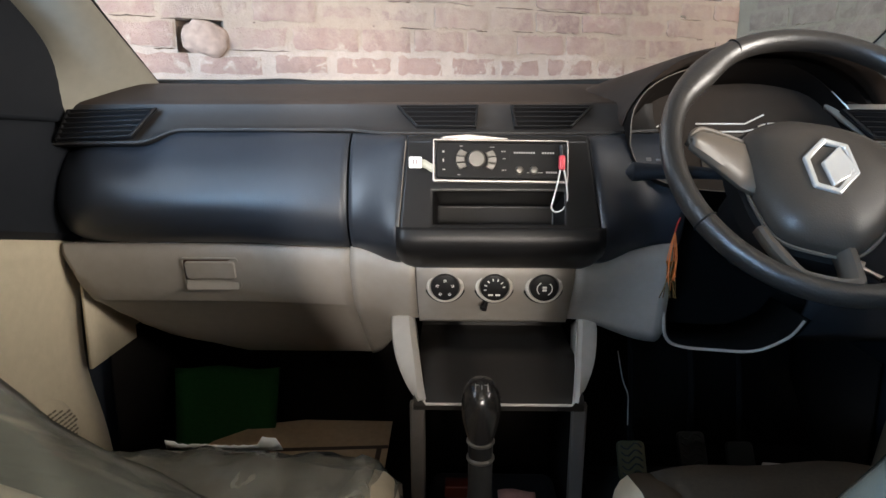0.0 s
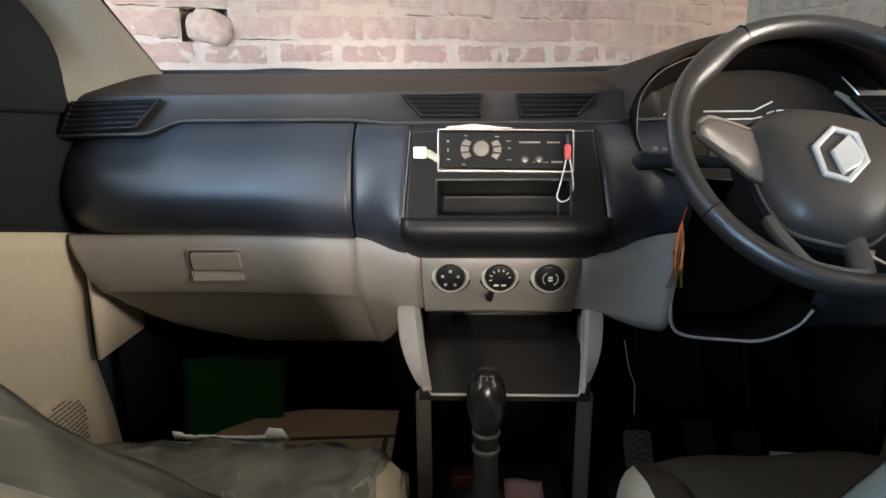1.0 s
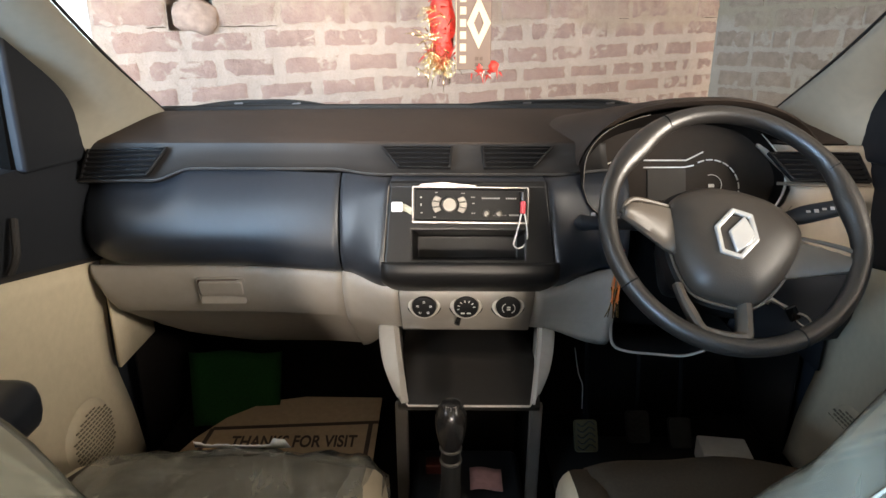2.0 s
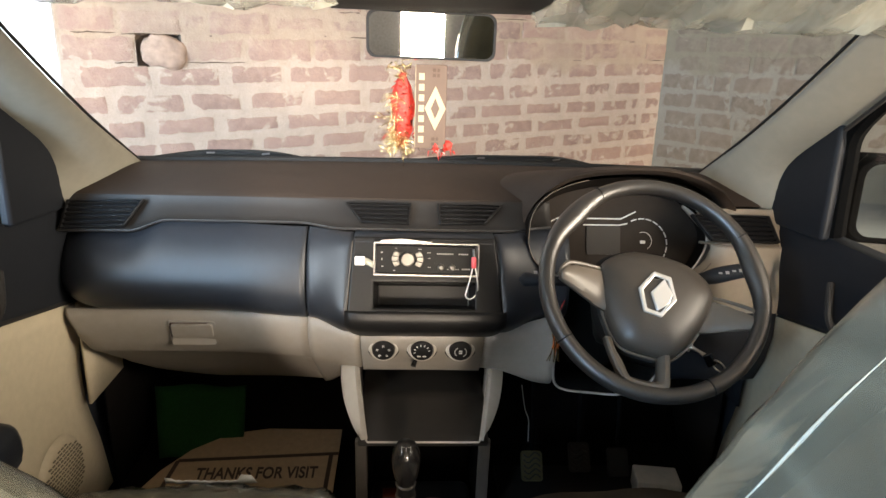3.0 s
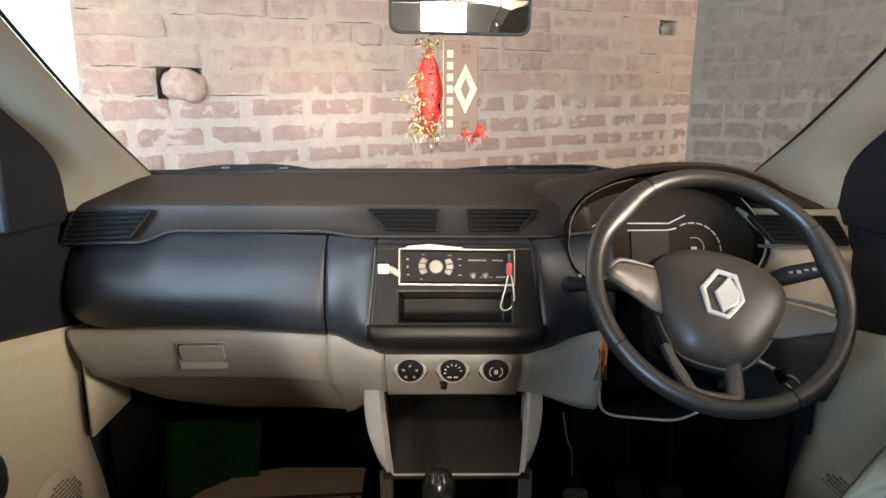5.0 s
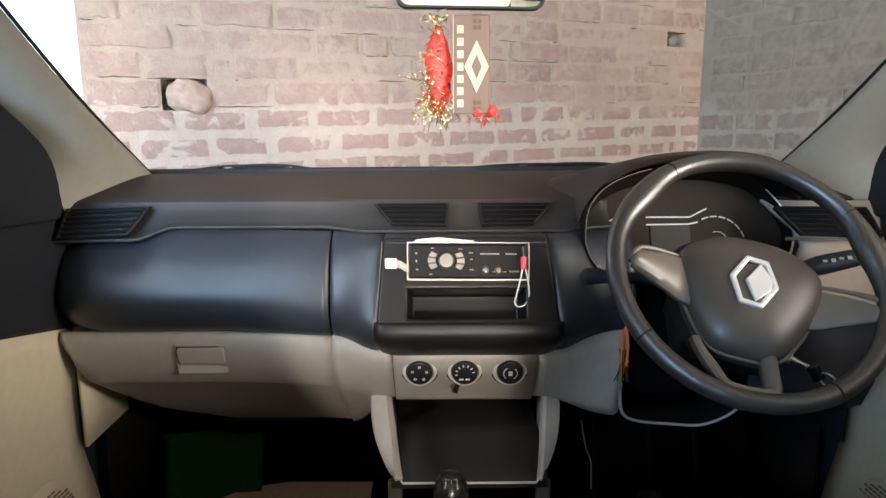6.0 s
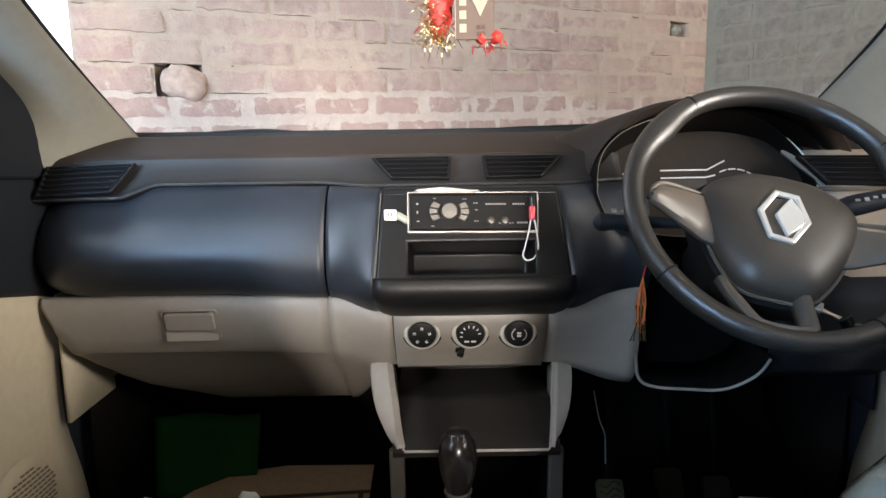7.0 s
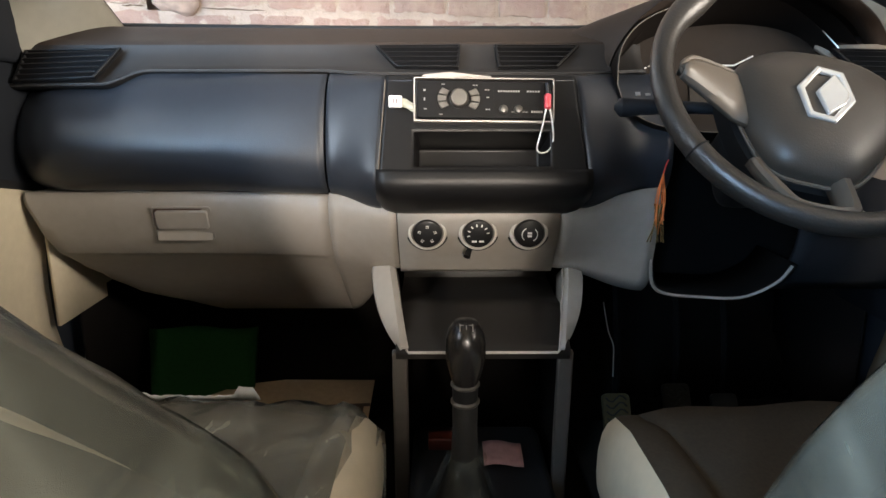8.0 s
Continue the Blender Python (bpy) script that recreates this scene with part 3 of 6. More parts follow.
def door(name, s, label):
    d = thing(name, label, "car door", kind="structure")

    def at(dist, y, z):
        return (C + s * dist, y, z)
    bm = bmesh.new()        # beige lower panel
    rows = []
    for y in spaced(1.058, 0.0, 23):
        row = []
        for k in spaced(0, 1, 15):
            z0 = 0.34
            z = z0 + (belt(y) - z0) * k
            inn = 0.70 + 0.016 * math.sin(math.pi * k) - 0.020 * math.exp(-((z - 0.47) / 0.10) ** 2) * math.exp(-((y - 0.93) / 0.16) ** 2)
            yy = y + (0.035 * max(0, (0.56 - z) / 0.2) if y > 1.0 else 0)
            row.append(at(inn, yy, z))
        rows.append(row)
    sheet(bm, rows)
    part("lower_panel", bm, BEIGE, d, "beige grained plastic lower panel", solid=0.008 * s)
    bm = bmesh.new()
    slab(bm, [(0.0, 0.28), (1.16, 0.28), (1.16, 0.99), (0.0, 1.0)], frame_at((C + s * 0.745, 0, 0), (0, 1, 0), (0, 0, 1)), 0.012)
    part("outer_skin", bm, PAINT, d, "white painted outer skin")
    bm = bmesh.new()        # black upper panel up to the window line
    rows = []
    for y in spaced(1.13, 0.0, 23):
        z0, z1 = belt(y) - 0.003, 1.012 + 0.02 * (0.9 - y) * 0.3
        prof = [(0.715, z0 - 0.004), (0.700, z0), (0.690, z0 + 0.012), (0.684, z0 + 0.5 * (z1 - z0)), (0.690, z1 - 0.03), (0.700, z1 - 0.006), (0.72, z1)]
        rows.append([at(a, y, b) for a, b in prof])
    sheet(bm, rows)
    part("upper_panel", bm, DOORBLACK, d, "black grained upper panel", solid=0.01)
    bm = bmesh.new()        # sail panel ahead of the glass
    out = [(0.865, 1.00), (1.10, 0.99), (1.06, 1.02), (1.045, 1.08), (1.02, 1.125), (0.955, 1.172), (0.90, 1.205), (0.868, 1.215)]
    m = frame_at((C + s * 0.700, 0, 0), (0, 1, 0), (0, 0, 1))
    slab(bm, out, m @ Matrix.Translation((0, 0, -0.015)), 0.03)
    part("sail_panel", bm, DOORBLACK, d, "black mirror-base panel", bevel=0.006)
    bm = bmesh.new()        # window frame
    tube(bm, smooth_line([at(0.715, 0.868, 1.0), at(0.713, 0.872, 1.12), at(0.71, 0.855, 1.205), at(0.70, 0.70, 1.31), at(0.69, 0.5, 1.40), at(0.685, 0.25, 1.44), at(0.69, 0.0, 1.45)], 30), 0.015, 8)
    tube(bm, [at(0.715, 0.03, 1.45), at(0.72, 0.03, 1.0)], 0.025, 8)
    part("window_frame", bm, DEEPBLACK, d)
    bm = bmesh.new()        # bright strip in the frame
    tube(bm, smooth_line([at(0.688, 0.86, 1.195), at(0.682, 0.70, 1.297), at(0.672, 0.5, 1.385)], 14), 0.004, 6)
    part("frame_strip", bm, BAND, d)
    bm = bmesh.new()
    slab(bm, [(0.03, 1.0), (0.868, 1.0), (0.872, 1.13), (0.70, 1.305), (0.5, 1.40), (0.03, 1.45)], frame_at((C + s * 0.722, 0, 0), (0, 1, 0), (0, 0, 1)), 0.003)
    g = part("pane", bm, GLASS, d)
    g.visible_shadow = False
    bm = bmesh.new()        # handle: a bowed lever
    tube(bm, smooth_line([at(0.676, 0.80, 0.945), at(0.668, 0.785, 0.925), at(0.666, 0.775, 0.895), at(0.678, 0.772, 0.87)], 9), 0.006, 8)
    part("door_handle", bm, BAND, d, "slim grey inner door handle")
    bm = bmesh.new()        # armrest with a dark pull cup
    puff(bm, 0.60, 0.70, 0.12, 0.725, 0.655, 0.735, 0.03, deform=lambda p: at(p.x + 0.05 * max(0, (p.y - 0.5) / 0.3) ** 2, p.y, p.z - 0.06 * (0.72 - p.y) * 0 + 0.0))
    part("armrest", bm, BLACK, d, "dark grey padded armrest")
    bm = bmesh.new()        # speaker: a raised ring and rows of slots
    ms = frame_at((C + s * 0.692, 0.915, 0.485), (0, -s, 0), (0, 0, 1))
    lathe(bm, [(0.080, -0.012), (0.074, -0.004), (0.066, -0.001), (0.0, 0.0012)], ms, 28)
    sp = part("speaker_cover", bm, BEIGE, d)
    # no holes: darker beige bars carry the shade of the slots
    bm = bmesh.new()
    for i in range(-8, 9):
        for j in range(-5, 6):
            u, v = j * 0.0115 + (0.004 if i % 2 else 0), i * 0.0078
            if u * u + v * v < 0.066 ** 2:
                box(bm, u - 0.0040, u + 0.0040, v - 0.0012, v + 0.0012, -0.002, 0.0020 - 0.24 * (u * u + v * v), ms)
    part("grille_slots", bm, SLOT, sp, "small speaker slots, drawn as bars of darker beige for their shade", smooth=False)
    return d


door("door_1", -1, "closed passenger door, beige below and black above")
door("door_2", 1, "closed driver's door, beige below and black above")
# kick panels ahead of the doors
for s, w in ((-1, "trim_west"), (1, "trim_east")):
    bm = bmesh.new()
    sheet(bm, [[(C + s * (0.694 + 0.009 * k), 1.034 + 0.25 * k, z0 + (0.80 - z0) * j) for k in spaced(0, 1, 5)] for j, z0 in ((0, 0.575), (0.5, 0.575), (1, 0.575))])
    # driver's side is black instead of beige, for the shade that hides it
    tagged(part(w, bm, BEIGE if s < 0 else DOORBLACK, solid=0.006), "beige kick panel beside the footwell" if s < 0 else "kick panel beside the pedals, coloured black for the shade it lies in", "kick panel", kind="structure")
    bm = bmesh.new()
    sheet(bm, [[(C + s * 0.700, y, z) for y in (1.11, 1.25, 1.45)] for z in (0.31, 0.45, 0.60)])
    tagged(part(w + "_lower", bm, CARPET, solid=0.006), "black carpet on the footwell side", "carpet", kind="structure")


# ---- dashboard ----
dash = thing("dashboard", "two-tone car dashboard, black above warm grey, with silver trim", "dashboard")

bm = bmesh.new()            # upper pad from the screen to the front crease
rows = []
for x in spaced(C - 0.70, C + 0.70, 57):
    u = (x - C) / 0.61
    yb = 1.262 - 0.06 * u * u
    yf = 1.046 - 0.010 * max(0, 1 - abs(x - C) / 0.3)
    yf += 0.085 * curve_at([(0.265, 0.0), (0.305, 1.0), (0.575, 1.0), (0.615, 0.0)], x)      # open under the hood
    row = []
    for k in spaced(0, 1, 13):
        y = yb + (yf - yb) * k
        z = 1.060 - 0.036 * k ** 1.6 + 0.004 * math.sin(math.pi * k)
        row.append((x, y, z))
    row.append((x, yf - 0.003, 1.020))
    row.append((x, yf + 0.006, 1.014))
    rows.append(row)
sheet(bm, rows)
part("upper_pad", bm, TOP, dash, "dark brownish soft-grained dash top", solid=0.01)

# hood over the instruments
HOODX = 0.425
bm = bmesh.new()
rows = []
ARCH = [(-0.182, 0.985), (-0.170, 1.020), (-0.142, 1.058), (-0.095, 1.090), (-0.02, 1.104), (0.07, 1.104), (0.14, 1.088), (0.20, 1.06), (0.235, 1.030), (0.25, 1.01)]
arch = smooth_line([(a, 0, b) for a, b in ARCH], 37)
for k, (y, lift, wide) in enumerate(((0.985, -0.016, 0.93), (0.965, -0.010, 0.965), (0.958, -0.003, 0.99), (0.962, 0.0, 1.0), (0.99, 0.000, 1.02), (1.04, -0.010, 1.05), (1.10, -0.022, 1.09), (1.17, -0.036, 1.14), (1.235, -0.055, 1.18))):
    ramp = (1, 1, 1, 1, 1.02, 1.25, 1.5, 1.7, 1.8)[k]      # the pad rises gently towards the hood
    rows.append([(HOODX + p.x * (wide if p.x > 0 else ramp * wide), y + 0.05 * (abs(p.x - 0.02) / 0.2) ** 2 * (1 if k < 6 else 0.5), p.z + lift) for p in arch])
sheet(bm, rows)
part("instrument_hood", bm, TOP, dash, "dark hood over the instrument cluster", solid=0.006)
bm = bmesh.new()            # black lining under the hood, down to the dials
sheet(bm, [[(HOODX + p.x * wide, y + 0.05 * (abs(p.x - 0.02) / 0.2) ** 2 * back, p.z + lift) for p in arch] for y, lift, wide, back in ((0.988, -0.022, 0.915, 1.0), (1.03, -0.032, 0.90, 0.6), (1.085, -0.044, 0.885, 0.0))])
part("hood_lining", bm, DIAL, dash, "matt black lining under the hood")

bm = bmesh.new()            # band that carries the vents
BANDLOW = [(C - 0.70, (1.000, 0.960)), (-0.50, (1.000, 0.961)), (-0.43, (1.008, 0.981)), (-0.19, (1.008, 0.981)), (-0.10, (0.985, 0.976)), (0.20, (0.985, 0.976)), (0.30, (1.005, 0.980))]
rows = []
for x in spaced(C - 0.695, 0.30, 72):
    y1, z1 = curve_at(BANDLOW, x)
    y0, z0 = 1.043 - 0.010 * max(0, 1 - abs(x - C) / 0.3), 1.0205
    prof = [(y0 + 0.006, z0 + 0.001), (y0, z0)]
    for k in (0.25, 0.5, 0.75, 0.9):
        prof.append((y0 + (y1 - y0) * k + 0.008 * math.sin(math.pi * k), z0 + (z1 - z0) * k))
    prof += [(y1 - 0.003, z1 + 0.003), (y1 - 0.004, z1 - 0.001), (y1 + 0.004, z1 - 0.005), (y1 + 0.03, z1 - 0.006)]
    rows.append([(x, a, b) for a, b in prof])
sheet(bm, rows)
part("vent_band", bm, BAND, dash, "charcoal band that carries the air vents", solid=0.006)
bm = bmesh.new()            # bright lower lip of the band
tube(bm, [(x, curve_at(BANDLOW, x)[0] - 0.0048, curve_at(BANDLOW, x)[1] + 0.0002) for x in spaced(C - 0.665, 0.235, 64)], 0.0014, 6)
part("band_lip", bm, BAND, dash, "satin grey lip")


def air_vent(corners, slats, label):
    """A vent with a dark throat, a frame and slats; corners: four points, from the top left round to the bottom left."""
    a, b, c, d_ = (Vector(p) for p in corners)
    u, v = (b - a + c - d_).normalized(), (a - d_ + b - c).normalized()
    mid = (a + b + c + d_) / 4
    m = frame_at(mid, u, v)
    inv = m.inverted()
    o = [(inv @ p).xy for p in (a, b, c, d_)]
    bm = bmesh.new()
    slab(bm, [tuple(p) for p in o], m @ Matrix.Translation((0, 0, -0.004)), 0.0045)
    vent = part("air_vent", bm, GLOSSBLACK, dash, label, smooth=False)
    bm = bmesh.new()
    inner = [tuple(p * 0.93) for p in o]
    ring_slab(bm, [tuple(p * 1.01) for p in o], inner, m, 0.0045)
    part("frame", bm, PANEL, vent, bevel=0.0012)
    for i in range(slats):
        f = (i + 0.7) / (slats + 0.4)
        l, r = o[0].lerp(o[3], f) * 0.95, o[1].lerp(o[2], f) * 0.95
        bm = bmesh.new()
        ang = Matrix.Rotation(radians(-12), 4, "X")
        length = (r - l).length
        box(bm, -length / 2, length / 2, -0.0011, 0.0011, -0.006, 0.001, m @ Matrix.Translation((*((l + r) / 2), 0.0055)) @ ang)
        part("slat", bm, PANEL, vent, smooth=False)


VENTS = ([(-0.098, 1.029, 1.019), (0.028, 1.027, 1.019), (0.024, 0.996, 0.987), (-0.066, 1.000, 0.987)],
         [(0.078, 1.027, 1.019), (0.204, 1.029, 1.019), (0.168, 1.000, 0.987), (0.082, 0.996, 0.987)],
         [(-0.620, 1.033, 1.012), (-0.478, 1.034, 1.016), (-0.505, 0.999, 0.972), (-0.622, 0.995, 0.967)],
         [(0.570, 1.010, 1.012), (0.728, 1.015, 1.010), (0.735, 0.975, 0.968), (0.60, 0.972, 0.972)])
for k, cs in enumerate(VENTS):
    air_vent([(x, y - 0.004, z - 0.002) for x, y, z in cs], 4 if k < 2 else 5, ("slatted black centre air vent", "slatted black centre air vent", "slatted black side air vent", "slatted black side air vent")[k])

# passenger side, black upper face: a soft roll that turns under
PASS = [(1.013, 0.980), (1.003, 0.975), (0.984, 0.962), (0.965, 0.936), (0.951, 0.905), (0.942, 0.874), (0.947, 0.848), (0.965, 0.823), (0.984, 0.811), (0.996, 0.806)]
SEAM = [(0.996, 0.977), (0.985, 0.971), (0.969, 0.957), (0.953, 0.932), (0.941, 0.900), (0.934, 0.866), (0.936, 0.842), (0.946, 0.820), (0.957, 0.810), (0.964, 0.806)]
PASS_OUT = [(1.013, 0.957), (1.004, 0.954), (0.987, 0.946), (0.967, 0.928)] + PASS[4:]
EDGE = [(0.970, 0.975), (0.951, 0.971), (0.938, 0.960), (0.928, 0.938), (0.911, 0.900), (0.895, 0.862), (0.8895, 0.842), (0.894, 0.824), (0.911, 0.806), (0.934, 0.789)]


def face_strip(keys, n, x0, x1, end=0.0):
    rows_ = []
    for x in spaced(x0, x1, n):
        flat = curve_at([(k, tuple(v for p in prof for v in p)) for k, prof in keys], x)
        prof = smooth_line([(0, flat[2 * i], flat[2 * i + 1]) for i in range(len(flat) // 2)], 28)
        back = end * max(0.0, (C - 0.60 - x) / 0.09) ** 2 if end else 0.0
        rows_.append([(x, p.y + back, p.z) for p in prof])
    return rows_


bm = bmesh.new()
sheet(bm, face_strip([(-0.50, PASS_OUT), (-0.43, PASS), (-0.36, PASS), (-0.165, SEAM)], 44, C - 0.693, -0.1665, 0.05))
part("passenger_face", bm, BLACK, dash, "black grained passenger-side face", solid=0.01)
bm = bmesh.new()


def panel_side(z, right):
    """Where the tapered centre panel ends at a height."""
    f_ = max(0.0, min(1.0, (z - 0.838) / 0.136))
    return 0.1998 - 0.0165 * f_ if right else -0.0868 + 0.0095 * f_


sheet(bm, [[(-0.163 + (x + 0.163) * (panel_side(z, False) + 0.163) / 0.0765, y, z) for x, y, z in row] for row in face_strip([(-0.165, SEAM), (-0.084, EDGE)], 12, -0.163, -0.0865)])
part("stack_cheek", bm, BLACK, dash, solid=0.01)
bm = bmesh.new()
SEAM2 = [(y + 0.012, z) for y, z in SEAM]
sheet(bm, [[(0.33 - (0.33 - x) * (0.33 - panel_side(z, True)) / 0.1295, y, z) for x, y, z in row] for row in face_strip([(0.198, EDGE), (0.30, SEAM2)], 14, 0.2005, 0.33)])
part("stack_cheek", bm, BLACK, dash, solid=0.01)

# grey lower passenger panel: glovebox lid with a rounded outer corner
LOW = [(1.000, 0.8045), (0.994, 0.790), (0.997, 0.762), (1.011, 0.724), (1.026, 0.7015), (1.036, 0.6945), (1.085, 0.655), (1.135, 0.610), (1.190, 0.566), (1.24, 0.535)]
LOWS = [(0.969, 0.8045), (0.962, 0.790), (0.966, 0.762), (0.983, 0.728), (1.004, 0.7015), (1.016, 0.6935), (1.065, 0.652), (1.120, 0.606), (1.180, 0.560), (1.24, 0.535)]
low_left = [(0.806, -0.634), (0.743, -0.617), (0.71, -0.607), (0.675, -0.594), (0.64, -0.572), (0.607, -0.545), (0.585, -0.505), (0.56, -0.45), (0.53, -0.42)]
bm = bmesh.new()
a_line, b_line = smooth_line([(0, *p) for p in LOW], 26), smooth_line([(0, *p) for p in LOWS], 26)
rows = []
for a, b in zip(a_line, b_line):
    xl = -curve_at([(-z, -x) for z, x in low_left], -a.z)
    row = []
    for k in spaced(0, 1, 26):
        x = xl + (-0.169 - 0.035 * max(0, (0.80 - b.z) / 0.27) * -1 * 0 - xl) * k
        s = max(0, (x + 0.40) / 0.23)
        s = min(1, s * s)
        p = a.lerp(b, s)
        row.append((x, p.y, p.z))
    row.insert(0, (xl - 0.012, a.y + 0.012, a.z - 0.004))
    row.insert(0, (xl - 0.014, a.y + 0.06, a.z - 0.004))
    rows.append(row)
sheet(bm, rows)
glove = part("glovebox_lid", bm, GREY, dash, "warm grey closed glovebox lid", solid=0.006)
# the latch: a recessed cup with a lever
mg = frame_at((-0.398, 0.9985, 0.757), (1, 0.02, 0), (0, -0.28, 0.96))
bm = bmesh.new()
ring_slab(bm, rrect(-0.046, 0.046, -0.031, 0.026, 0.006), rrect(-0.0432, 0.0432, -0.0275, 0.0232, 0.005), mg @ Matrix.Translation((0, 0, -0.004)), 0.0052)
part("latch_bezel", bm, GREY, glove, bevel=0.001)
# dark slab stands in for the shaded gap round the lever
bm = bmesh.new()
slab(bm, rrect(-0.0425, 0.0425, -0.0275, 0.0225, 0.005), mg @ Matrix.Translation((0, 0, -0.004)), 0.0035)
part("latch_gap", bm, INK, glove, smooth=False)
bm = bmesh.new()
slab(bm, rrect(-0.0398, 0.0398, -0.0105, 0.0200, 0.005), mg @ Matrix.Translation((0, 0, -0.003)), 0.008)
part("latch_lever", bm, GREY, glove, bevel=0.0015)
bm = bmesh.new()
sheet(bm, [[mg @ Vector((x, y, z)) for x in spaced(-0.042, 0.042, 6)] for y, z in ((-0.0125, -0.0004), (-0.016, -0.0002), (-0.020, 0.0012), (-0.024, 0.0042), (-0.0285, 0.0062), (-0.0305, 0.0058))])
part("latch_scoop", bm, GREY, glove)

# grey centre: cheeks either side of the heater panel
ACL, ACR = -0.064, 0.170
STACK = [(0.941, 0.787), (0.936, 0.776), (0.945, 0.755), (0.965, 0.727), (0.985, 0.703), (1.000, 0.683), (1.035, 0.65), (1.08, 0.61)]

STACK_END = STACK[:5] + [(0.992, 0.694), (1.002, 0.689), (1.02, 0.685)]


def grey_strip(xa, xb, pa, pb, n=10):
    rows_ = []
    la, lb = smooth_line([(0, *p) for p in pa], 22), smooth_line([(0, *p) for p in pb], 22)
    for k in spaced(0, 1, n):
        s = k * k * (3 - 2 * k)
        rows_.append([(xa + (xb - xa) * k, *a.lerp(b, s).yz) for a, b in zip(la, lb)])
    return rows_


bm = bmesh.new()
sheet(bm, grey_strip(-0.1665, ACL - 0.0015, LOWS[:5] + LOWS[6:-1], STACK_END))
part("lower_cheek", bm, GREY, dash, "warm grey cheek", solid=0.006)
KNEE = [(0.962, 0.812), (0.955, 0.800), (0.955, 0.775), (0.960, 0.745), (0.967, 0.715), (0.975, 0.688), (0.985, 0.665), (1.01, 0.648)]
bm = bmesh.new()
sheet(bm, grey_strip(ACR + 0.0015, 0.318, STACK_END, KNEE))
part("lower_cheek", bm, GREY, dash, "warm grey cheek beside the steering column", solid=0.006)
# the lip that runs under the column
bm = bmesh.new()
lip = smooth_line([(0.312, 0.962, 0.812), (0.313, 0.962, 0.76), (0.316, 0.966, 0.70), (0.324, 0.972, 0.662), (0.348, 0.972, 0.648), (0.40, 0.966, 0.645), (0.455, 0.955, 0.648), (0.50, 0.948, 0.672), (0.52, 0.945, 0.70)], 40)
tube(bm, lip, 0.0024, 8)
part("column_lip", bm, GREY, dash, "warm grey lip round the dark opening under the wheel")
# near-black lining and back sheet stand in for the opening's shade
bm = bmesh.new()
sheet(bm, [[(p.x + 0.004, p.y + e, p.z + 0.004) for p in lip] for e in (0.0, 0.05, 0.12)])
part("column_well", bm, DEEPBLACK, dash, solid=0.006)
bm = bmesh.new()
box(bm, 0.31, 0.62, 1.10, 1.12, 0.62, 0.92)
part("column_back", bm, DEEPBLACK, dash, smooth=False)

# driver's outer panel under the right vent
bm = bmesh.new()
RT = [(1.025, 1.020), (1.018, 1.012), (0.985, 0.963), (0.975, 0.955), (0.972, 0.94), (0.962, 0.90), (0.955, 0.86), (0.958, 0.82), (0.975, 0.80)]
rows = []
EDGE = [(0.86, 0.545), (0.895, 0.556), (0.905, 0.580), (0.925, 0.600), (0.955, 0.608), (0.98, 0.602), (0.998, 0.584), (1.02, 0.568)]
for k in spaced(0, 1, 16):      # the inner edge follows the round of the instruments
    row = []
    for p in smooth_line([(0, *q) for q in RT], 25):
        x0 = curve_at(EDGE, p.z)
        x = x0 + (C + 0.693 - x0) * k
        row.append((x, p.y + 0.03 * max(0, (0.63 - x) / 0.08), p.z))
    rows.append(row)
sheet(bm, rows)
part("driver_outer_panel", bm, TAUPE, dash, "warm grey outer panel with a side vent", solid=0.008)
bm = bmesh.new()
tube(bm, [(x, 0.971 + 0.03 * max(0, (0.63 - x) / 0.08), 0.961) for x in spaced(0.585, 0.735, 10)], 0.003, 6)
part("vent_lip", bm, SPOKE, dash)
bm = bmesh.new()
rows = [[(x, y, z) for y, z in ((0.965, 0.83), (0.962, 0.78), (0.975, 0.72), (1.0, 0.67), (1.05, 0.64))] for x in spaced(0.535, C + 0.69, 10)]
sheet(bm, rows)
part("knee_panel", bm, DOORBLACK, dash, "black knee panel beside the column", solid=0.008)

# centre stack: sloped black panel with an open bay
UP = Vector((0, 0.352, 0.936))
MP = frame_at((C, 0.915, 0.906), (1, 0, 0), UP)
INVP = MP.inverted()


def on_panel(x, z):
    """Local x, y of a place on the sloped panel."""
    return x - C, (z - 0.906) / 0.936


bm = bmesh.new()
topw, botw = (-0.076 - C, 0.182 - C), (-0.0855 - C, 0.1985 - C)
vt, vb = on_panel(0, 0.974)[1], on_panel(0, 0.838)[1]
hx0, hx1 = -0.038 - C, 0.146 - C
hv1, hv0 = on_panel(0, 0.897)[1], on_panel(0, 0.853)[1]


def pan(u, v):
    f = (v - vb) / (vt - vb)
    return (botw[0] + (topw[0] - botw[0]) * f) * (1 - u) + (botw[1] + (topw[1] - botw[1]) * f) * u


def pv(x, v, h=0.0):
    return bm.verts.new(MP @ Vector((x, v, h)))


xs = lambda v: (pan(0, v), hx0, hx1, pan(1, v))
vs_ = (vt, hv1, hv0, vb)
gv = [[pv(x, v, 0.004) for x in xs(v)] for v in vs_]
for i in range(3):
    for j in range(3):
        if (i, j) != (1, 1):
            bm.faces.new((gv[i][j], gv[i][j + 1], gv[i + 1][j + 1], gv[i + 1][j]))
bk = [[pv(x, v, -0.07) for x in (hx0 + 0.004, hx1 - 0.004)] for v in (hv1 - 0.003, hv0 + 0.003)]
ho = [gv[1][1], gv[1][2], gv[2][2], gv[2][1]]
bo = [bk[0][0], bk[0][1], bk[1][1], bk[1][0]]
bm.faces.new(bo)
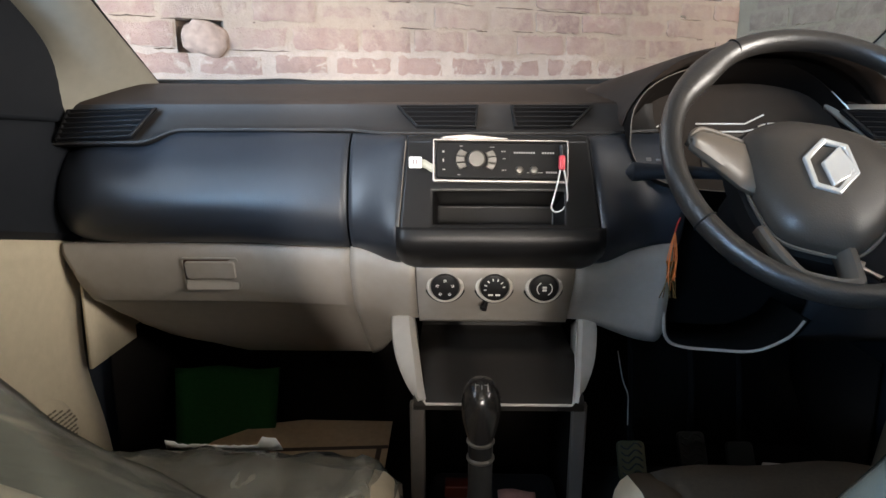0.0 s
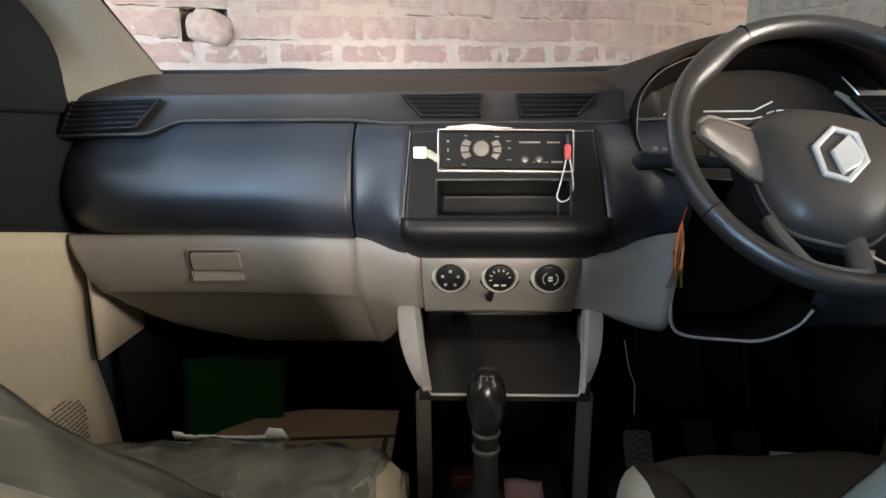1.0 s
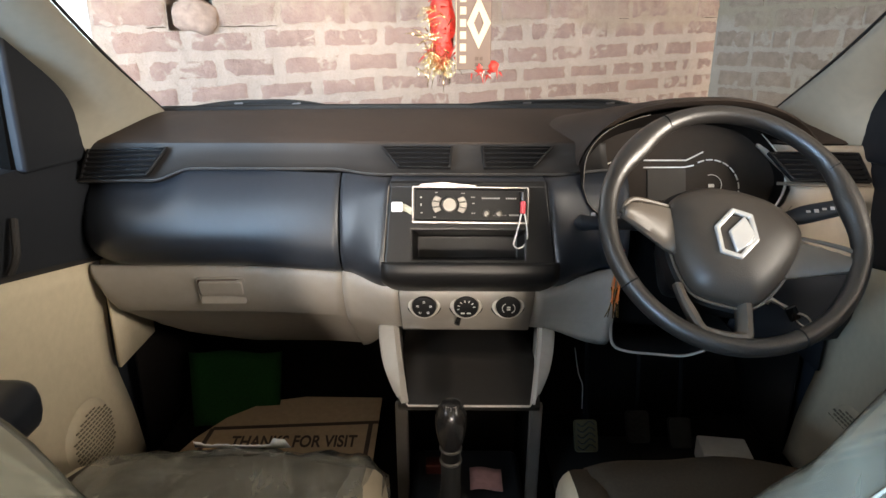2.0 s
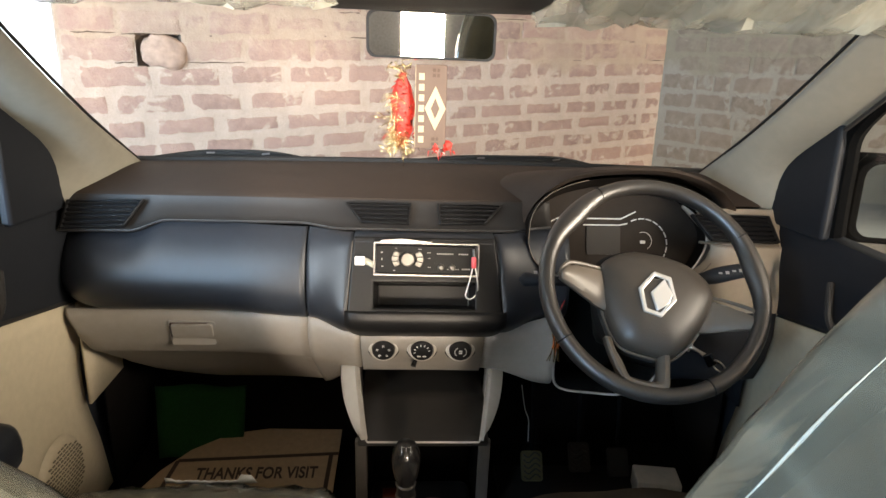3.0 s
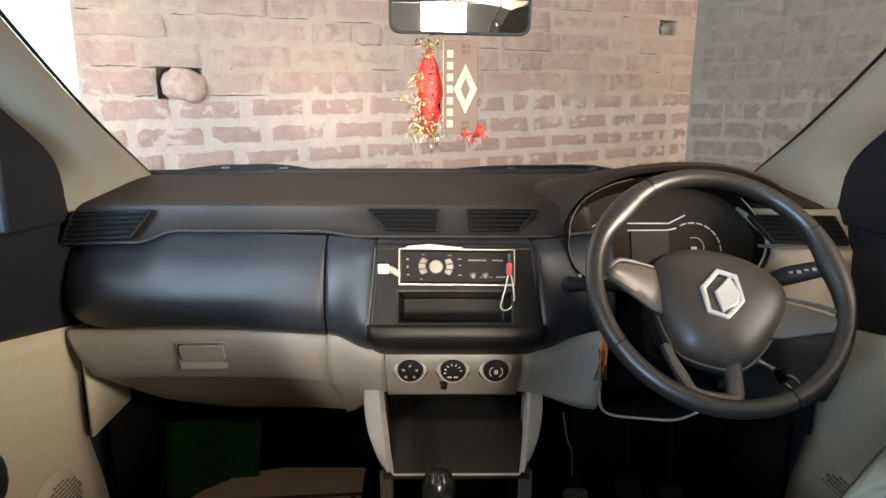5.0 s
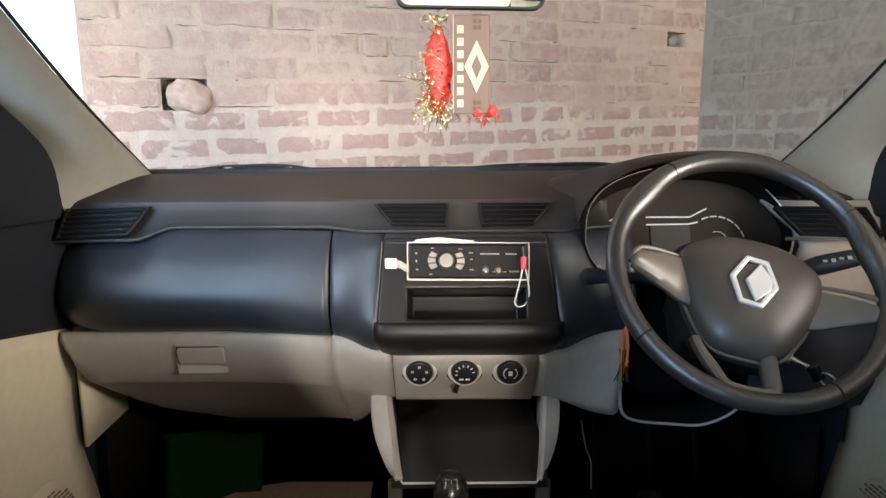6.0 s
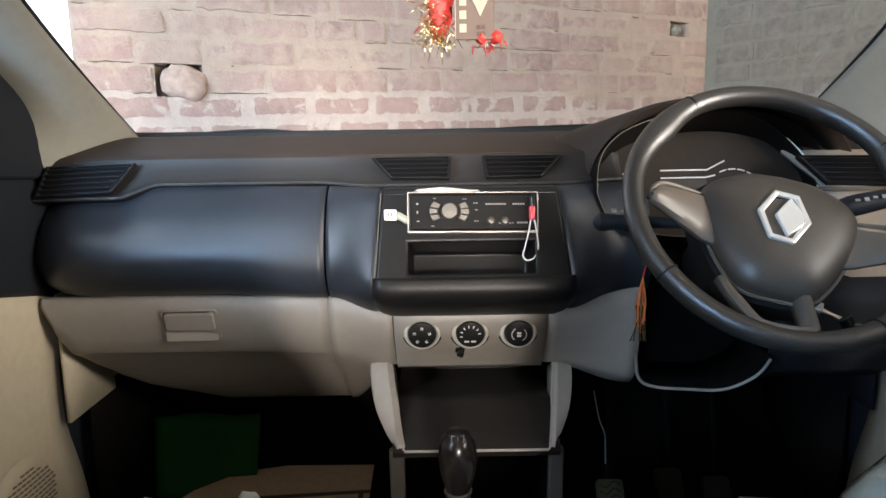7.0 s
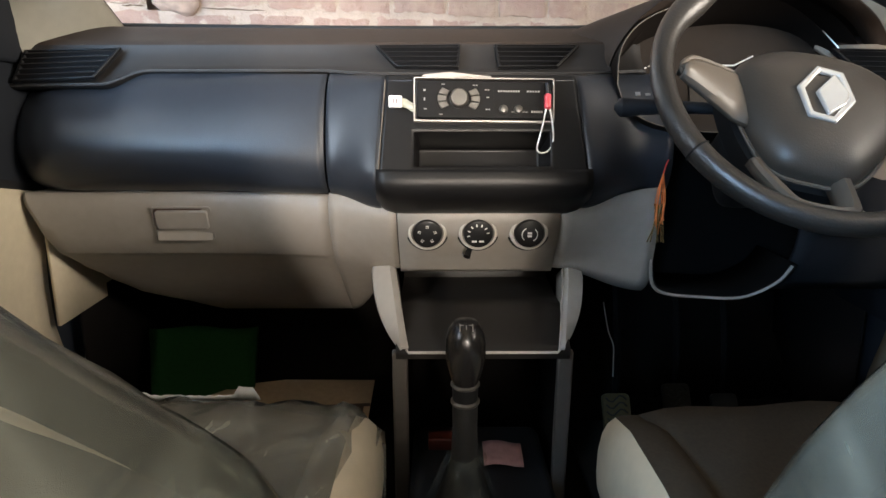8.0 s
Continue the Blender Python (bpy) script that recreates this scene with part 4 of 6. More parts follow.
for i in range(4):
    bm.faces.new((ho[i], ho[(i + 1) % 4], bo[(i + 1) % 4], bo[i]))
ed = [gv[0][0], gv[0][1], gv[0][2], gv[0][3], gv[1][3], gv[2][3], gv[3][3], gv[3][2], gv[3][1], gv[3][0], gv[2][0], gv[1][0]]
lo = [bm.verts.new(v.co + MP.to_3x3() @ Vector((0, 0, -0.03))) for v in ed]
for i in range(12):
    bm.faces.new((ed[i], ed[(i + 1) % 12], lo[(i + 1) % 12], lo[i]))
stack = part("stack_panel", bm, PANEL, dash, "black satin panel with an open radio bay", bevel=0.004, segs=3)
bm = bmesh.new()
sheet(bm, [[(x, y, z) for y, z in ((1.0, 0.974), (0.97, 0.9745), (0.945, 0.974), (0.933, 0.966))] for x in spaced(-0.0755, 0.1815, 5)])
part("stack_shelf", bm, BLACK, dash, solid=0.004)
for u, off in ((0, -0.0012), (1, 0.0012)):      # pale side edges of the panel
    bm = bmesh.new()
    tube(bm, [MP @ Vector((pan(u, v) + off, v, 0.002)) for v in spaced(vt - 0.008, vb + 0.008, 8)], 0.0009, 6)
    part("panel_edge", bm, SPOKE if u == 0 else BAND, stack, "thin edge of the panel")
bm = bmesh.new()                 # turned-under lip below the panel with a shallow slot
LIP = [(0.8915, 0.8475), (0.8880, 0.838), (0.8870, 0.830), (0.891, 0.820), (0.902, 0.810), (0.918, 0.799), (0.936, 0.788), (0.96, 0.788)]
lp = smooth_line([(0, *p) for p in LIP], 14)
near = lambda x: max(0.0, 1 - min(x + 0.0875, 0.2015 - x) / 0.030) ** 2
sheet(bm, [[(x, p.y + 0.004 * near(x), p.z + 0.012 * near(x) * max(0.0, (0.838 - p.z) / 0.05)) for p in lp] for x in spaced(-0.0875, 0.2015, 25)])
part("stack_lip", bm, PANEL, dash, solid=0.008)
bm = bmesh.new()
ms = frame_at((C, 0.9085, 0.8050), (1, 0, 0), (0, -0.824, 0.566))
ring_slab(bm, rrect(-0.088, 0.088, -0.009, 0.009, 0.003), rrect(-0.085, 0.085, -0.006, 0.006, 0.002), ms, 0.003)
part("slot_frame", bm, GLOSSBLACK, dash, bevel=0.0008)
bm = bmesh.new()
box(bm, 0.030, 0.038, -0.002, 0.002, 0.003, 0.004, ms)
part("slot_mark", bm, PRINT, dash, smooth=False)

# heater panel with three knobs
bm = bmesh.new()
lp = smooth_line([(0, *p) for p in STACK[:6]], 16)
sheet(bm, [[(x, p.y - 0.002, p.z) for p in lp] for x in spaced(ACL, ACR, 6)])
heater = part("heater_panel", bm, GREY, dash, "warm grey heater control panel", solid=0.006)
MKF = frame_at((C, 0.948, 0.746), (1, 0, 0), (0, -0.18, 0.98))
for k, x in enumerate((-0.0783, -0.0048, 0.0690)):
    m = MKF @ Matrix.Translation((x, 0.0095, 0.005)) @ Matrix.Scale(0.88, 4)
    bm = bmesh.new()
    lathe(bm, [(0.0328, -0.012), (0.0322, 0.004), (0.0305, 0.0085), (0.0268, 0.0100), (0.0252, 0.006), (0.0252, 0.0)], m, 40)
    # dark torus paints the shadow line round the silver ring
    shadow_ring = bmesh.new()
    tube(shadow_ring, [m @ Vector((0.0338 * math.cos(2 * math.pi * j / 32), 0.0338 * math.sin(2 * math.pi * j / 32), -0.001)) for j in range(32)], 0.0022, 6, True)
    part("knob_groove", shadow_ring, RUBBER, heater)
    dial = part("knob_ring", bm, RINGMAT, heater, "silver ring round a heater knob")
    bm = bmesh.new()
    lathe(bm, [(0.0246, 0.0), (0.0244, 0.012), (0.0230, 0.0155), (0.0205, 0.0165), (0.0, 0.0168)], m, 40)
    part("knob", bm, PANEL, dial, "round black heater knob")
    bm = bmesh.new()
    if k == 0:
        for a in range(90, 450, 72):
            c_, s_ = math.cos(radians(a)), math.sin(radians(a))
            mm = m @ Matrix.Translation((0.0135 * c_, 0.0135 * s_, 0.0165)) @ Matrix.Rotation(radians(a), 4, "Z")
            box(bm, -0.0022, 0.0022, -0.0022, -0.0010, 0, 0.0009, mm)
            box(bm, -0.0022, -0.0008, 0.0006, 0.0022, 0, 0.0009, mm)
            box(bm, 0.0008, 0.0022, -0.0006, 0.0020, 0, 0.0009, mm)
    elif k == 1:
        for a in range(10, 200, 30):
            c_, s_ = math.cos(radians(a)), math.sin(radians(a))
            box(bm, -0.0022, 0.0022, -0.0009, 0.0009, 0, 0.0009, m @ Matrix.Translation((0.016 * c_, 0.016 * s_, 0.0162)) @ Matrix.Rotation(radians(a), 4, "Z"))
        for x_ in (-0.0065, 0.0055):
            box(bm, x_ - 0.004, x_ + 0.004, -0.0135, -0.0105, 0.0163, 0.0172, m)
    else:
        for a in list(range(-50, 60, 22)) + list(range(130, 240, 22)):
            c_, s_ = math.cos(radians(a)), math.sin(radians(a))
            box(bm, -0.0007, 0.0007, -0.0022, 0.0022, 0, 0.0009, m @ Matrix.Translation((0.0125 * c_, 0.0125 * s_, 0.0166)) @ Matrix.Rotation(radians(a), 4, "Z"))
        box(bm, -0.0035, 0.0035, 0.0008, 0.0042, 0.0166, 0.0176, m)
        box(bm, -0.0035, 0.0035, -0.0042, -0.0008, 0.0166, 0.0176, m)
    part("knob_marks", bm, PRINT, dial, "small white printed symbols", smooth=False)
bm = bmesh.new()          # small lever under the middle knob
tube(bm, [MKF @ Vector((-0.016, -0.019, 0.004)), MKF @ Vector((-0.021, -0.027, 0.016))], [0.004, 0.0055], 8)
part("slide_lever", bm, PANEL, heater)

# silver winged tray under the heater panel
TRAY_T, TRAY_B = 0.684, 0.598
for s in (-1, 1):
    bm = bmesh.new()
    X = lambda d: C + s * d
    outer = [(0.164, 1.01, 0.684), (0.161, 0.975, 0.668), (0.150, 0.93, 0.638), (0.132, 0.895, 0.612), (0.114, 0.868, 0.600)]
    inner = [(0.133, 0.998, 0.684), (0.128, 0.965, 0.668), (0.120, 0.925, 0.640), (0.113, 0.890, 0.617), (0.107, 0.862, 0.603)]
    rows = []
    for o_, i_ in zip(smooth_line(outer, 14), smooth_line(inner, 14)):
        mid = o_.lerp(i_, 0.5) + Vector((0.0, -0.003, 0.002))
        rows.append([(X(o_.x), o_.y + 0.05, o_.z - 0.02), (X(o_.x + 0.001), o_.y + 0.012, o_.z), (X(o_.x - 0.002), o_.y - 0.001, o_.z + 0.001), (X(o_.x * 0.7 + i_.x * 0.3), mid.y, mid.z), (X(i_.x + 0.006), i_.y - 0.006, i_.z + 0.003), (X(i_.x), i_.y, i_.z), (X(i_.x), i_.y + 0.06, i_.z - 0.03)])
    sheet(bm, rows)
    part("tray_wing", bm, SILVER, dash, "silver side wing of the open tray", solid=0.004 * s)
bm = bmesh.new()
tray_in = [(1.09, 0.684), (1.09, 0.640), (0.990, 0.634), (0.958, 0.6355), (0.952, 0.632), (0.930, 0.6265), (0.872, 0.604), (0.864, 0.600), (0.868, 0.590), (0.93, 0.575)]
sheet(bm, [[(x, y, z) for y, z in tray_in] for x in spaced(C - 0.122, C + 0.122, 6)])
tray = part("tray", bm, TRAYFACE, dash, "black open tray", solid=0.004)
bm = bmesh.new()
tube(bm, [(C - 0.107, 0.8615, 0.603), (C - 0.104, 0.8605, 0.5985), (C + 0.104, 0.8605, 0.5985), (C + 0.107, 0.8615, 0.603)], 0.0021, 6)
for s in (-1, 1):
    tube(bm, smooth_line([(C + s * (a - 0.0012), b - 0.002, c + 0.0018) for a, b, c in [(0.133, 0.998, 0.684), (0.128, 0.965, 0.668), (0.120, 0.925, 0.640), (0.113, 0.890, 0.617), (0.107, 0.862, 0.603)]], 12), 0.0012, 6)
part("tray_edge", bm, RINGMAT, tray, "thin bright edge of the tray")
bm = bmesh.new()
mt = frame_at((0.105, 0.902, 0.6175), (1, 0, 0), (0, 0.92, 0.39))
lathe(bm, [(0.017, 0.0), (0.0165, 0.0012), (0.015, 0.0014), (0.0145, 0.0008), (0.0, 0.0008)], mt, 28)
part("socket_cap", bm, PANEL, tray, "round black socket cap")
for s in (-1, 1):            # legs down to the tunnel
    bm = bmesh.new()
    slab(bm, [(-0.011, 0), (0.011, 0), (0.011, -0.26), (-0.011, -0.26)], frame_at((C + s * 0.117, 0.880, 0.597), (1, 0, 0), (0, -0.06, 1)), 0.012)
    part("console_leg", bm, LEGMAT, dash, "charcoal upright below the tray", bevel=0.003)
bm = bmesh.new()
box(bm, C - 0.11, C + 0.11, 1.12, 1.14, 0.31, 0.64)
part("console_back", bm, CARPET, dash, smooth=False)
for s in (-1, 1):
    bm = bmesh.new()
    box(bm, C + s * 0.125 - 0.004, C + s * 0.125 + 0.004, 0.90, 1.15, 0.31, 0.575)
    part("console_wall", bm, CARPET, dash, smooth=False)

# ---- instruments ----
cluster = thing("instrument_cluster", "brown-black instrument cluster with a dull display and silver arcs", "instruments")
MC = frame_at((0.425, 1.035, 0.958), (1, 0, 0), (0, 0.32, 0.95))
bm = bmesh.new()
o1 = [(p.x, p.y) for p in smooth_line([(-0.165, -0.02, 0), (-0.158, 0.03, 0), (-0.125, 0.068, 0), (-0.06, 0.092, 0), (0.03, 0.10, 0), (0.11, 0.086, 0), (0.155, 0.05, 0), (0.178, 0.005, 0), (0.165, -0.04, 0), (0.12, -0.075, 0), (0.0, -0.085, 0), (-0.10, -0.078, 0), (-0.15, -0.055, 0), (-0.165, -0.02, 0)], 53)[:-1]]
slab(bm, o1, MC @ Matrix.Translation((0, 0, -0.02)), 0.02)
face = part("dial_face", bm, FACE, cluster, "matt brown-black dial face")
bm = bmesh.new()
n = len(o1)
def lower(x):
    """The surround is deep towards the car's middle and shallow on its outer side."""
    return curve_at([(-0.165, 1.0), (0.02, 1.0), (0.15, 0.42), (0.18, 0.40)], x)


sheet(bm, [[MC @ Vector((x * (1 + (f - 1) * lower(x)), y * f, h * lower(x) if h > 0 else h)) for x, y in o1] for f, h in ((1.0, -0.01), (1.02, 0.02), (1.05, 0.06), (1.07, 0.075), (1.085, 0.072), (1.09, 0.05), (1.09, -0.03))], True)
part("bezel", bm, DIAL, cluster, "deep brown-black surround")
bm = bmesh.new()
tube(bm, [MC @ Vector((x * 1.078, y * 1.078, 0.0755)) for x, y in o1[33:] + o1[:13]], 0.0009, 6)
part("bezel_rim", bm, SPOKE, cluster, "satin rim on one side")
bm = bmesh.new()
right_rim = [(x * (1 + 0.07 * lower(x)), y * 1.07, 0.077 * lower(x)) for x, y in o1[22:38]]
tube(bm, [MC @ Vector(p) for p in right_rim], [0.0008 + 0.0016 * math.sin(math.pi * k) for k in spaced(0, 1, 16)], 6)
part("side_arc", bm, BRUSHED, cluster, "bright satin arc on the outer side")
for cx, cy, r, a0, a1 in ((-0.0885, -0.016, 0.0525, 92, 200), (0.064, -0.016, 0.0505, 118, -38)):
    bm = bmesh.new()
    steps = 9
    for k in range(steps):
        p0, p1 = a0 + (a1 - a0) * (k + 0.12) / steps, a0 + (a1 - a0) * (k + 0.88) / steps
        tube(bm, [MC @ Vector((cx + r * math.cos(radians(a)), cy + r * math.sin(radians(a)), 0.0015)) for a in spaced(p0, p1, 4)], 0.0013, 5)
    part("scale_arc", bm, PRINT, cluster, "pale scale arc broken into dashes")
for pts in ([(-0.055, 0.0335), (0.021, 0.0335), (0.051, 0.0485)], [(-0.055, 0.0205), (0.018, 0.0210), (0.034, 0.0245)]):
    bm = bmesh.new()
    tube(bm, [MC @ Vector((*p, 0.0018)) for p in pts], 0.0014, 5)
    part("bright_line", bm, PRINT, cluster, "pale line above the display")
bm = bmesh.new()
slab(bm, rrect(-0.048, 0.020, -0.038, 0.018, 0.003), MC, 0.002)
part("display", bm, SCREEN, cluster, "dull brown unlit display")
bm = bmesh.new()
box(bm, 0.061, 0.071, -0.015, -0.009, 0, 0.0012, MC)
tube(bm, [MC @ Vector((0.066 + 0.018 * math.cos(radians(a)), -0.010 + 0.018 * math.sin(radians(a)), 0.0012)) for a in spaced(110, -60, 9)], 0.0007, 5)
part("fuel_mark", bm, PRINT, cluster, "small fuel gauge mark")

# ---- steering wheel ----
wheel = thing("steering_wheel", "black leather-look steering wheel with a domed airbag cover and silver badge", "steering wheel")
TILT_W = radians(37.7)
MW = frame_at((0.409, 0.740, 0.959), (1, 0, 0), (0, math.sin(TILT_W), math.cos(TILT_W))) @ Matrix.Rotation(radians(-10), 4, "Z")
bm = bmesh.new()
rows = []
for i in range(96):
    a = 2 * math.pi * i / 96
    deg = math.degrees(a) % 360
    grip = 0.0042 * math.exp(-((deg - 146) / 15) ** 2) + 0.0042 * math.exp(-((deg - 20) / 15) ** 2)
    rr_ = 0.0124 + grip * 0.5
    ro = 0.1702 - grip * 1.1
    rows.append([MW @ Vector(((ro + (rr_ + grip * 0.7) * math.cos(b)) * math.cos(a), (ro + (rr_ + grip * 0.7) * math.cos(b)) * math.sin(a), rr_ * 1.12 * math.sin(b))) for b in [2 * math.pi * j / 18 for j in range(18)]])
rows.append(rows[0])
vs = sheet(bm, rows, True)
bmesh.ops.remove_doubles(bm, verts=bm.verts[:], dist=1e-6)
rim = part("rim", bm, LEATHER, wheel, "thick black grained rim")
for a in (126, 39, 220, 302):
    bm = bmesh.new()
    c0 = MW @ Vector((0.1702 * math.cos(radians(a)), 0.1702 * math.sin(radians(a)), 0))
    tan = (MW.to_3x3() @ Vector((-math.sin(radians(a)), math.cos(radians(a)), 0))).normalized()
    rad = (MW.to_3x3() @ Vector((math.cos(radians(a)), math.sin(radians(a)), 0))).normalized()
    nor = tan.cross(rad)
    tube(bm, [c0 + 0.0130 * (math.cos(2 * math.pi * k / 20) * rad + math.sin(2 * math.pi * k / 20) * 1.12 * nor) for k in range(20)], 0.0011, 5, True)
    part("rim_joint", bm, RUBBER, rim, "thin joint line across the rim")
# airbag cover: a domed shield, turned a little further than the rim's joints
MH = MW @ Matrix.Translation((0.009, -0.020, 0)) @ Matrix.Rotation(radians(-5), 4, "Z")
HALF = [(0.0, 0.084), (0.040, 0.080), (0.068, 0.068), (0.087, 0.052), (0.093, 0.034), (0.088, 0.003), (0.073, -0.034), (0.057, -0.061), (0.042, -0.077), (0.024, -0.083), (0.0, -0.084)]
hub_line = [(p.x, p.y) for p in smooth_line([(x, y, 0) for x, y in HALF + [(-x, y) for x, y in HALF[-2::-1]]], 73)[:-1]]
bm = bmesh.new()
rows = [[MH @ Vector((x * f, y * f, h - 0.042)) for x, y in hub_line] for f, h in ((0.96, -0.035), (0.995, -0.01), (1.0, 0.008), (0.99, 0.015), (0.965, 0.020), (0.91, 0.0255), (0.80, 0.032), (0.6, 0.038), (0.3, 0.0415))]
vs = sheet(bm, rows, True)
bm.faces.new(vs[-1])
hub = part("airbag_cover", bm, HUBMAT, wheel, "domed dark grey airbag cover")
bm = bmesh.new()
tube(bm, [MH @ Vector((x * 1.03, y * 1.03, -0.036)) for x, y in hub_line[20:52]], 0.0022, 6)
part("cover_trim", bm, SPOKE, hub, "satin trim line round the cover")
bm = bmesh.new()
rows = [[MH @ Vector((x * f, y * f, h)) for x, y in hub_line] for f, h in ((1.0, -0.045), (1.07, -0.047), (1.07, -0.075), (0.9, -0.085))]
sheet(bm, rows, True)
part("hub_back", bm, PANEL, wheel, "black backing of the wheel's hub")


def dish(r):
    """The spokes rise from the sunken hub to the rim."""
    return -0.036 * max(0, min(1, (0.158 - r) / 0.07))


TOPS = [(0.070, 0.014), (0.088, 0.011), (0.110, 0.006), (0.130, 0.000), (0.145, -0.006), (0.153, -0.013), (0.158, -0.022)]
for s in (-1, 1):
    bm = bmesh.new()
    rows = []
    for x in spaced(0.070, 0.158, 15):
        yt = curve_at(TOPS, x) + 0.020
        yb = -0.027 + 0.020 * (x - 0.079) / 0.076
        h = 0.003 + 0.85 * dish(x)
        yt = max(yt, yb + 0.004)
        row = [(yt + 0.001, h - 0.014), (yt, h - 0.003)] + [(yt + (yb - yt) * k, h + 0.004 * math.sin(math.pi * k)) for k in spaced(0.06, 0.94, 6)] + [(yb, h - 0.002), (yb - 0.0005, h - 0.006)]
        rows.append([MH @ Vector((s * x, y, z)) for y, z in row])
    sheet(bm, rows)
    spoke = part("spoke", bm, SPOKE, wheel, "bronze-grey plastic spoke", solid=0.004 * s)
    bm = bmesh.new()            # a raised band follows the spoke's upper edge
    line = smooth_line([MH @ Vector((s * x, y + 0.019, 0.0015 + 0.85 * dish(x))) for x, y in [(0.086, 0.017), (0.110, 0.013), (0.132, 0.008), (0.148, 0.002), (0.157, -0.010), (0.158, -0.022), (0.150, -0.029)]], 26)
    tube(bm, line, [0.0022 + 0.0012 * math.sin(math.pi * k) for k in spaced(0, 1, 26)], 8)
    part("spoke_band", bm, SPOKE, spoke, "raised band along the spoke")
# forked lower spoke: a U of flat bar with a turned-in edge
bm = bmesh.new()
fork_o = [(-0.062, -0.085), (-0.0585, -0.104), (-0.051, -0.130), (-0.041, -0.153), (-0.028, -0.162), (-0.002, -0.164), (0.022, -0.162), (0.030, -0.153), (0.034, -0.130), (0.038, -0.106), (0.040, -0.085)]
fork_i = [(-0.049, -0.085), (-0.045, -0.104), (-0.036, -0.123), (-0.029, -0.144), (-0.023, -0.148), (-0.004, -0.150), (0.012, -0.148), (0.016, -0.142), (0.020, -0.125), (0.022, -0.106), (0.024, -0.085)]
rows = []
for o_, i_ in zip(smooth_line([(*p, 0) for p in fork_o], 41), smooth_line([(*p, 0) for p in fork_i], 41)):
    rise = lambda y: 0.003 - 0.040 * max(0, min(1, (0.155 + y) / 0.075))
    rows.append([MW @ Vector((p.x, p.y, rise(p.y) + e)) for p, e in ((o_, -0.014), (o_, 0.0), (o_.lerp(i_, 0.2), 0.004), (o_.lerp(i_, 0.6), 0.004), (o_.lerp(i_, 0.8), 0.0), (i_, -0.006), (i_, -0.022))])
sheet(bm, rows)
part("lower_spoke", bm, SPOKE, wheel, "bronze-grey forked lower spoke", solid=0.003)
# badge: a raised six-sided frame round a slanted solid shape
mb = MW @ Matrix.Translation((0.005, -0.0135, -0.0045)) @ Matrix.Rotation(radians(-10), 4, "Z")
HEX = [(-0.0142, 0.0347), (0.0142, 0.0347), (0.031, 0.0), (0.0142, -0.0347), (-0.0142, -0.0347), (-0.031, 0.0)]
HEXI = [(x * 0.74, y * 0.80) for x, y in HEX]
bm = bmesh.new()
ring_slab(bm, HEX, HEXI, mb, 0.007)
badge = part("badge", bm, BADGE, hub, "six-sided chrome badge", bevel=0.0022, segs=3)
bm = bmesh.new()
slab(bm, [(x * 0.98, y * 0.98) for x, y in HEXI], mb, 0.003)
part("badge_field", bm, GLOSSBLACK, badge)
bm = bmesh.new()
slab(bm, [(0.004, 0.0275), (0.0225, 0.006), (0.0205, -0.009), (0.005, -0.0275), (-0.011, -0.001)], mb, 0.0085)
part("badge_diamond", bm, BADGE, badge, "slanted solid chrome shape", bevel=0.0016)
bm = bmesh.new()
for k in range(3):
    mm = MH @ Matrix.Translation((0.052 + 0.006 * k, -0.005 - 0.001 * k, -0.0115))
    box(bm, -0.0022, 0.0022, -0.0018, 0.0018, -0.002, 0.0008, mm)
part("cover_mark", bm, BLACK, hub, "faint embossed mark", smooth=False)["kind"] = "stuff"

# column shroud with stalks and key
col = thing("steering_column", "black plastic steering column shroud with two stalks", "steering column")
bm = bmesh.new()
MS = frame_at((0.409, 0.740, 0.959), (1, 0, 0), (0, math.sin(TILT_W), math.cos(TILT_W)))
puff(bm, -0.052, 0.052, -0.055, 0.045, -0.20, -0.045, 0.022, MS)
part("shroud", bm, PANEL, col)
for pts, rs, lab in (([(-0.045, 0.020, -0.075), (-0.12, 0.032, -0.085), (-0.16, 0.036, -0.090), (-0.186, 0.038, -0.093), (-0.196, 0.039, -0.094)], [0.006, 0.008, 0.010, 0.0125, 0.003], "black indicator stalk"),
                     ([(0.045, 0.015, -0.075), (0.10, 0.032, -0.070), (0.14, 0.042, -0.068), (0.19, 0.052, -0.066), (0.205, 0.055, -0.066)], [0.006, 0.010, 0.014, 0.0125, 0.004], "black wiper stalk with white symbols")):
    bm = bmesh.new()
    tube(bm, [MS @ Vector(p) for p in smooth_line(pts, 14)], [curve_at(list(zip(spaced(0, 1, len(rs)), rs)), k) for k in spaced(0, 1, 14)], 12)
    stalk = part("stalk", bm, DOORBLACK, col, lab)
    bm = bmesh.new()
    sg = 1 if pts[0][0] > 0 else -1
    for k in range(4):
        u = 0.135 + 0.012 * k
        box(bm, -0.003, 0.003, -0.0015 - 0.002 * (k % 2), 0.0015, 0, 0.001, MS @ Matrix.Translation((sg * u, 0.040 + 0.002 * k, -0.052 if sg > 0 else -0.076)))
    part("stalk_marks", bm, RADIOPRINT, stalk, "white printed symbols", smooth=False)
key = thing("car_key", "metal key and ring in the ignition beside the column", "key")
bm = bmesh.new()
tube(bm, [(0.515, 0.86, 0.81), (0.535, 0.85, 0.803)], 0.010, 12)
tube(bm, [(0.535, 0.85, 0.803), (0.548, 0.845, 0.797), (0.560, 0.84, 0.790)], [0.0042, 0.0028, 0.0046], 8)
part("key_blade", bm, BRUSHED, key)
bm = bmesh.new()
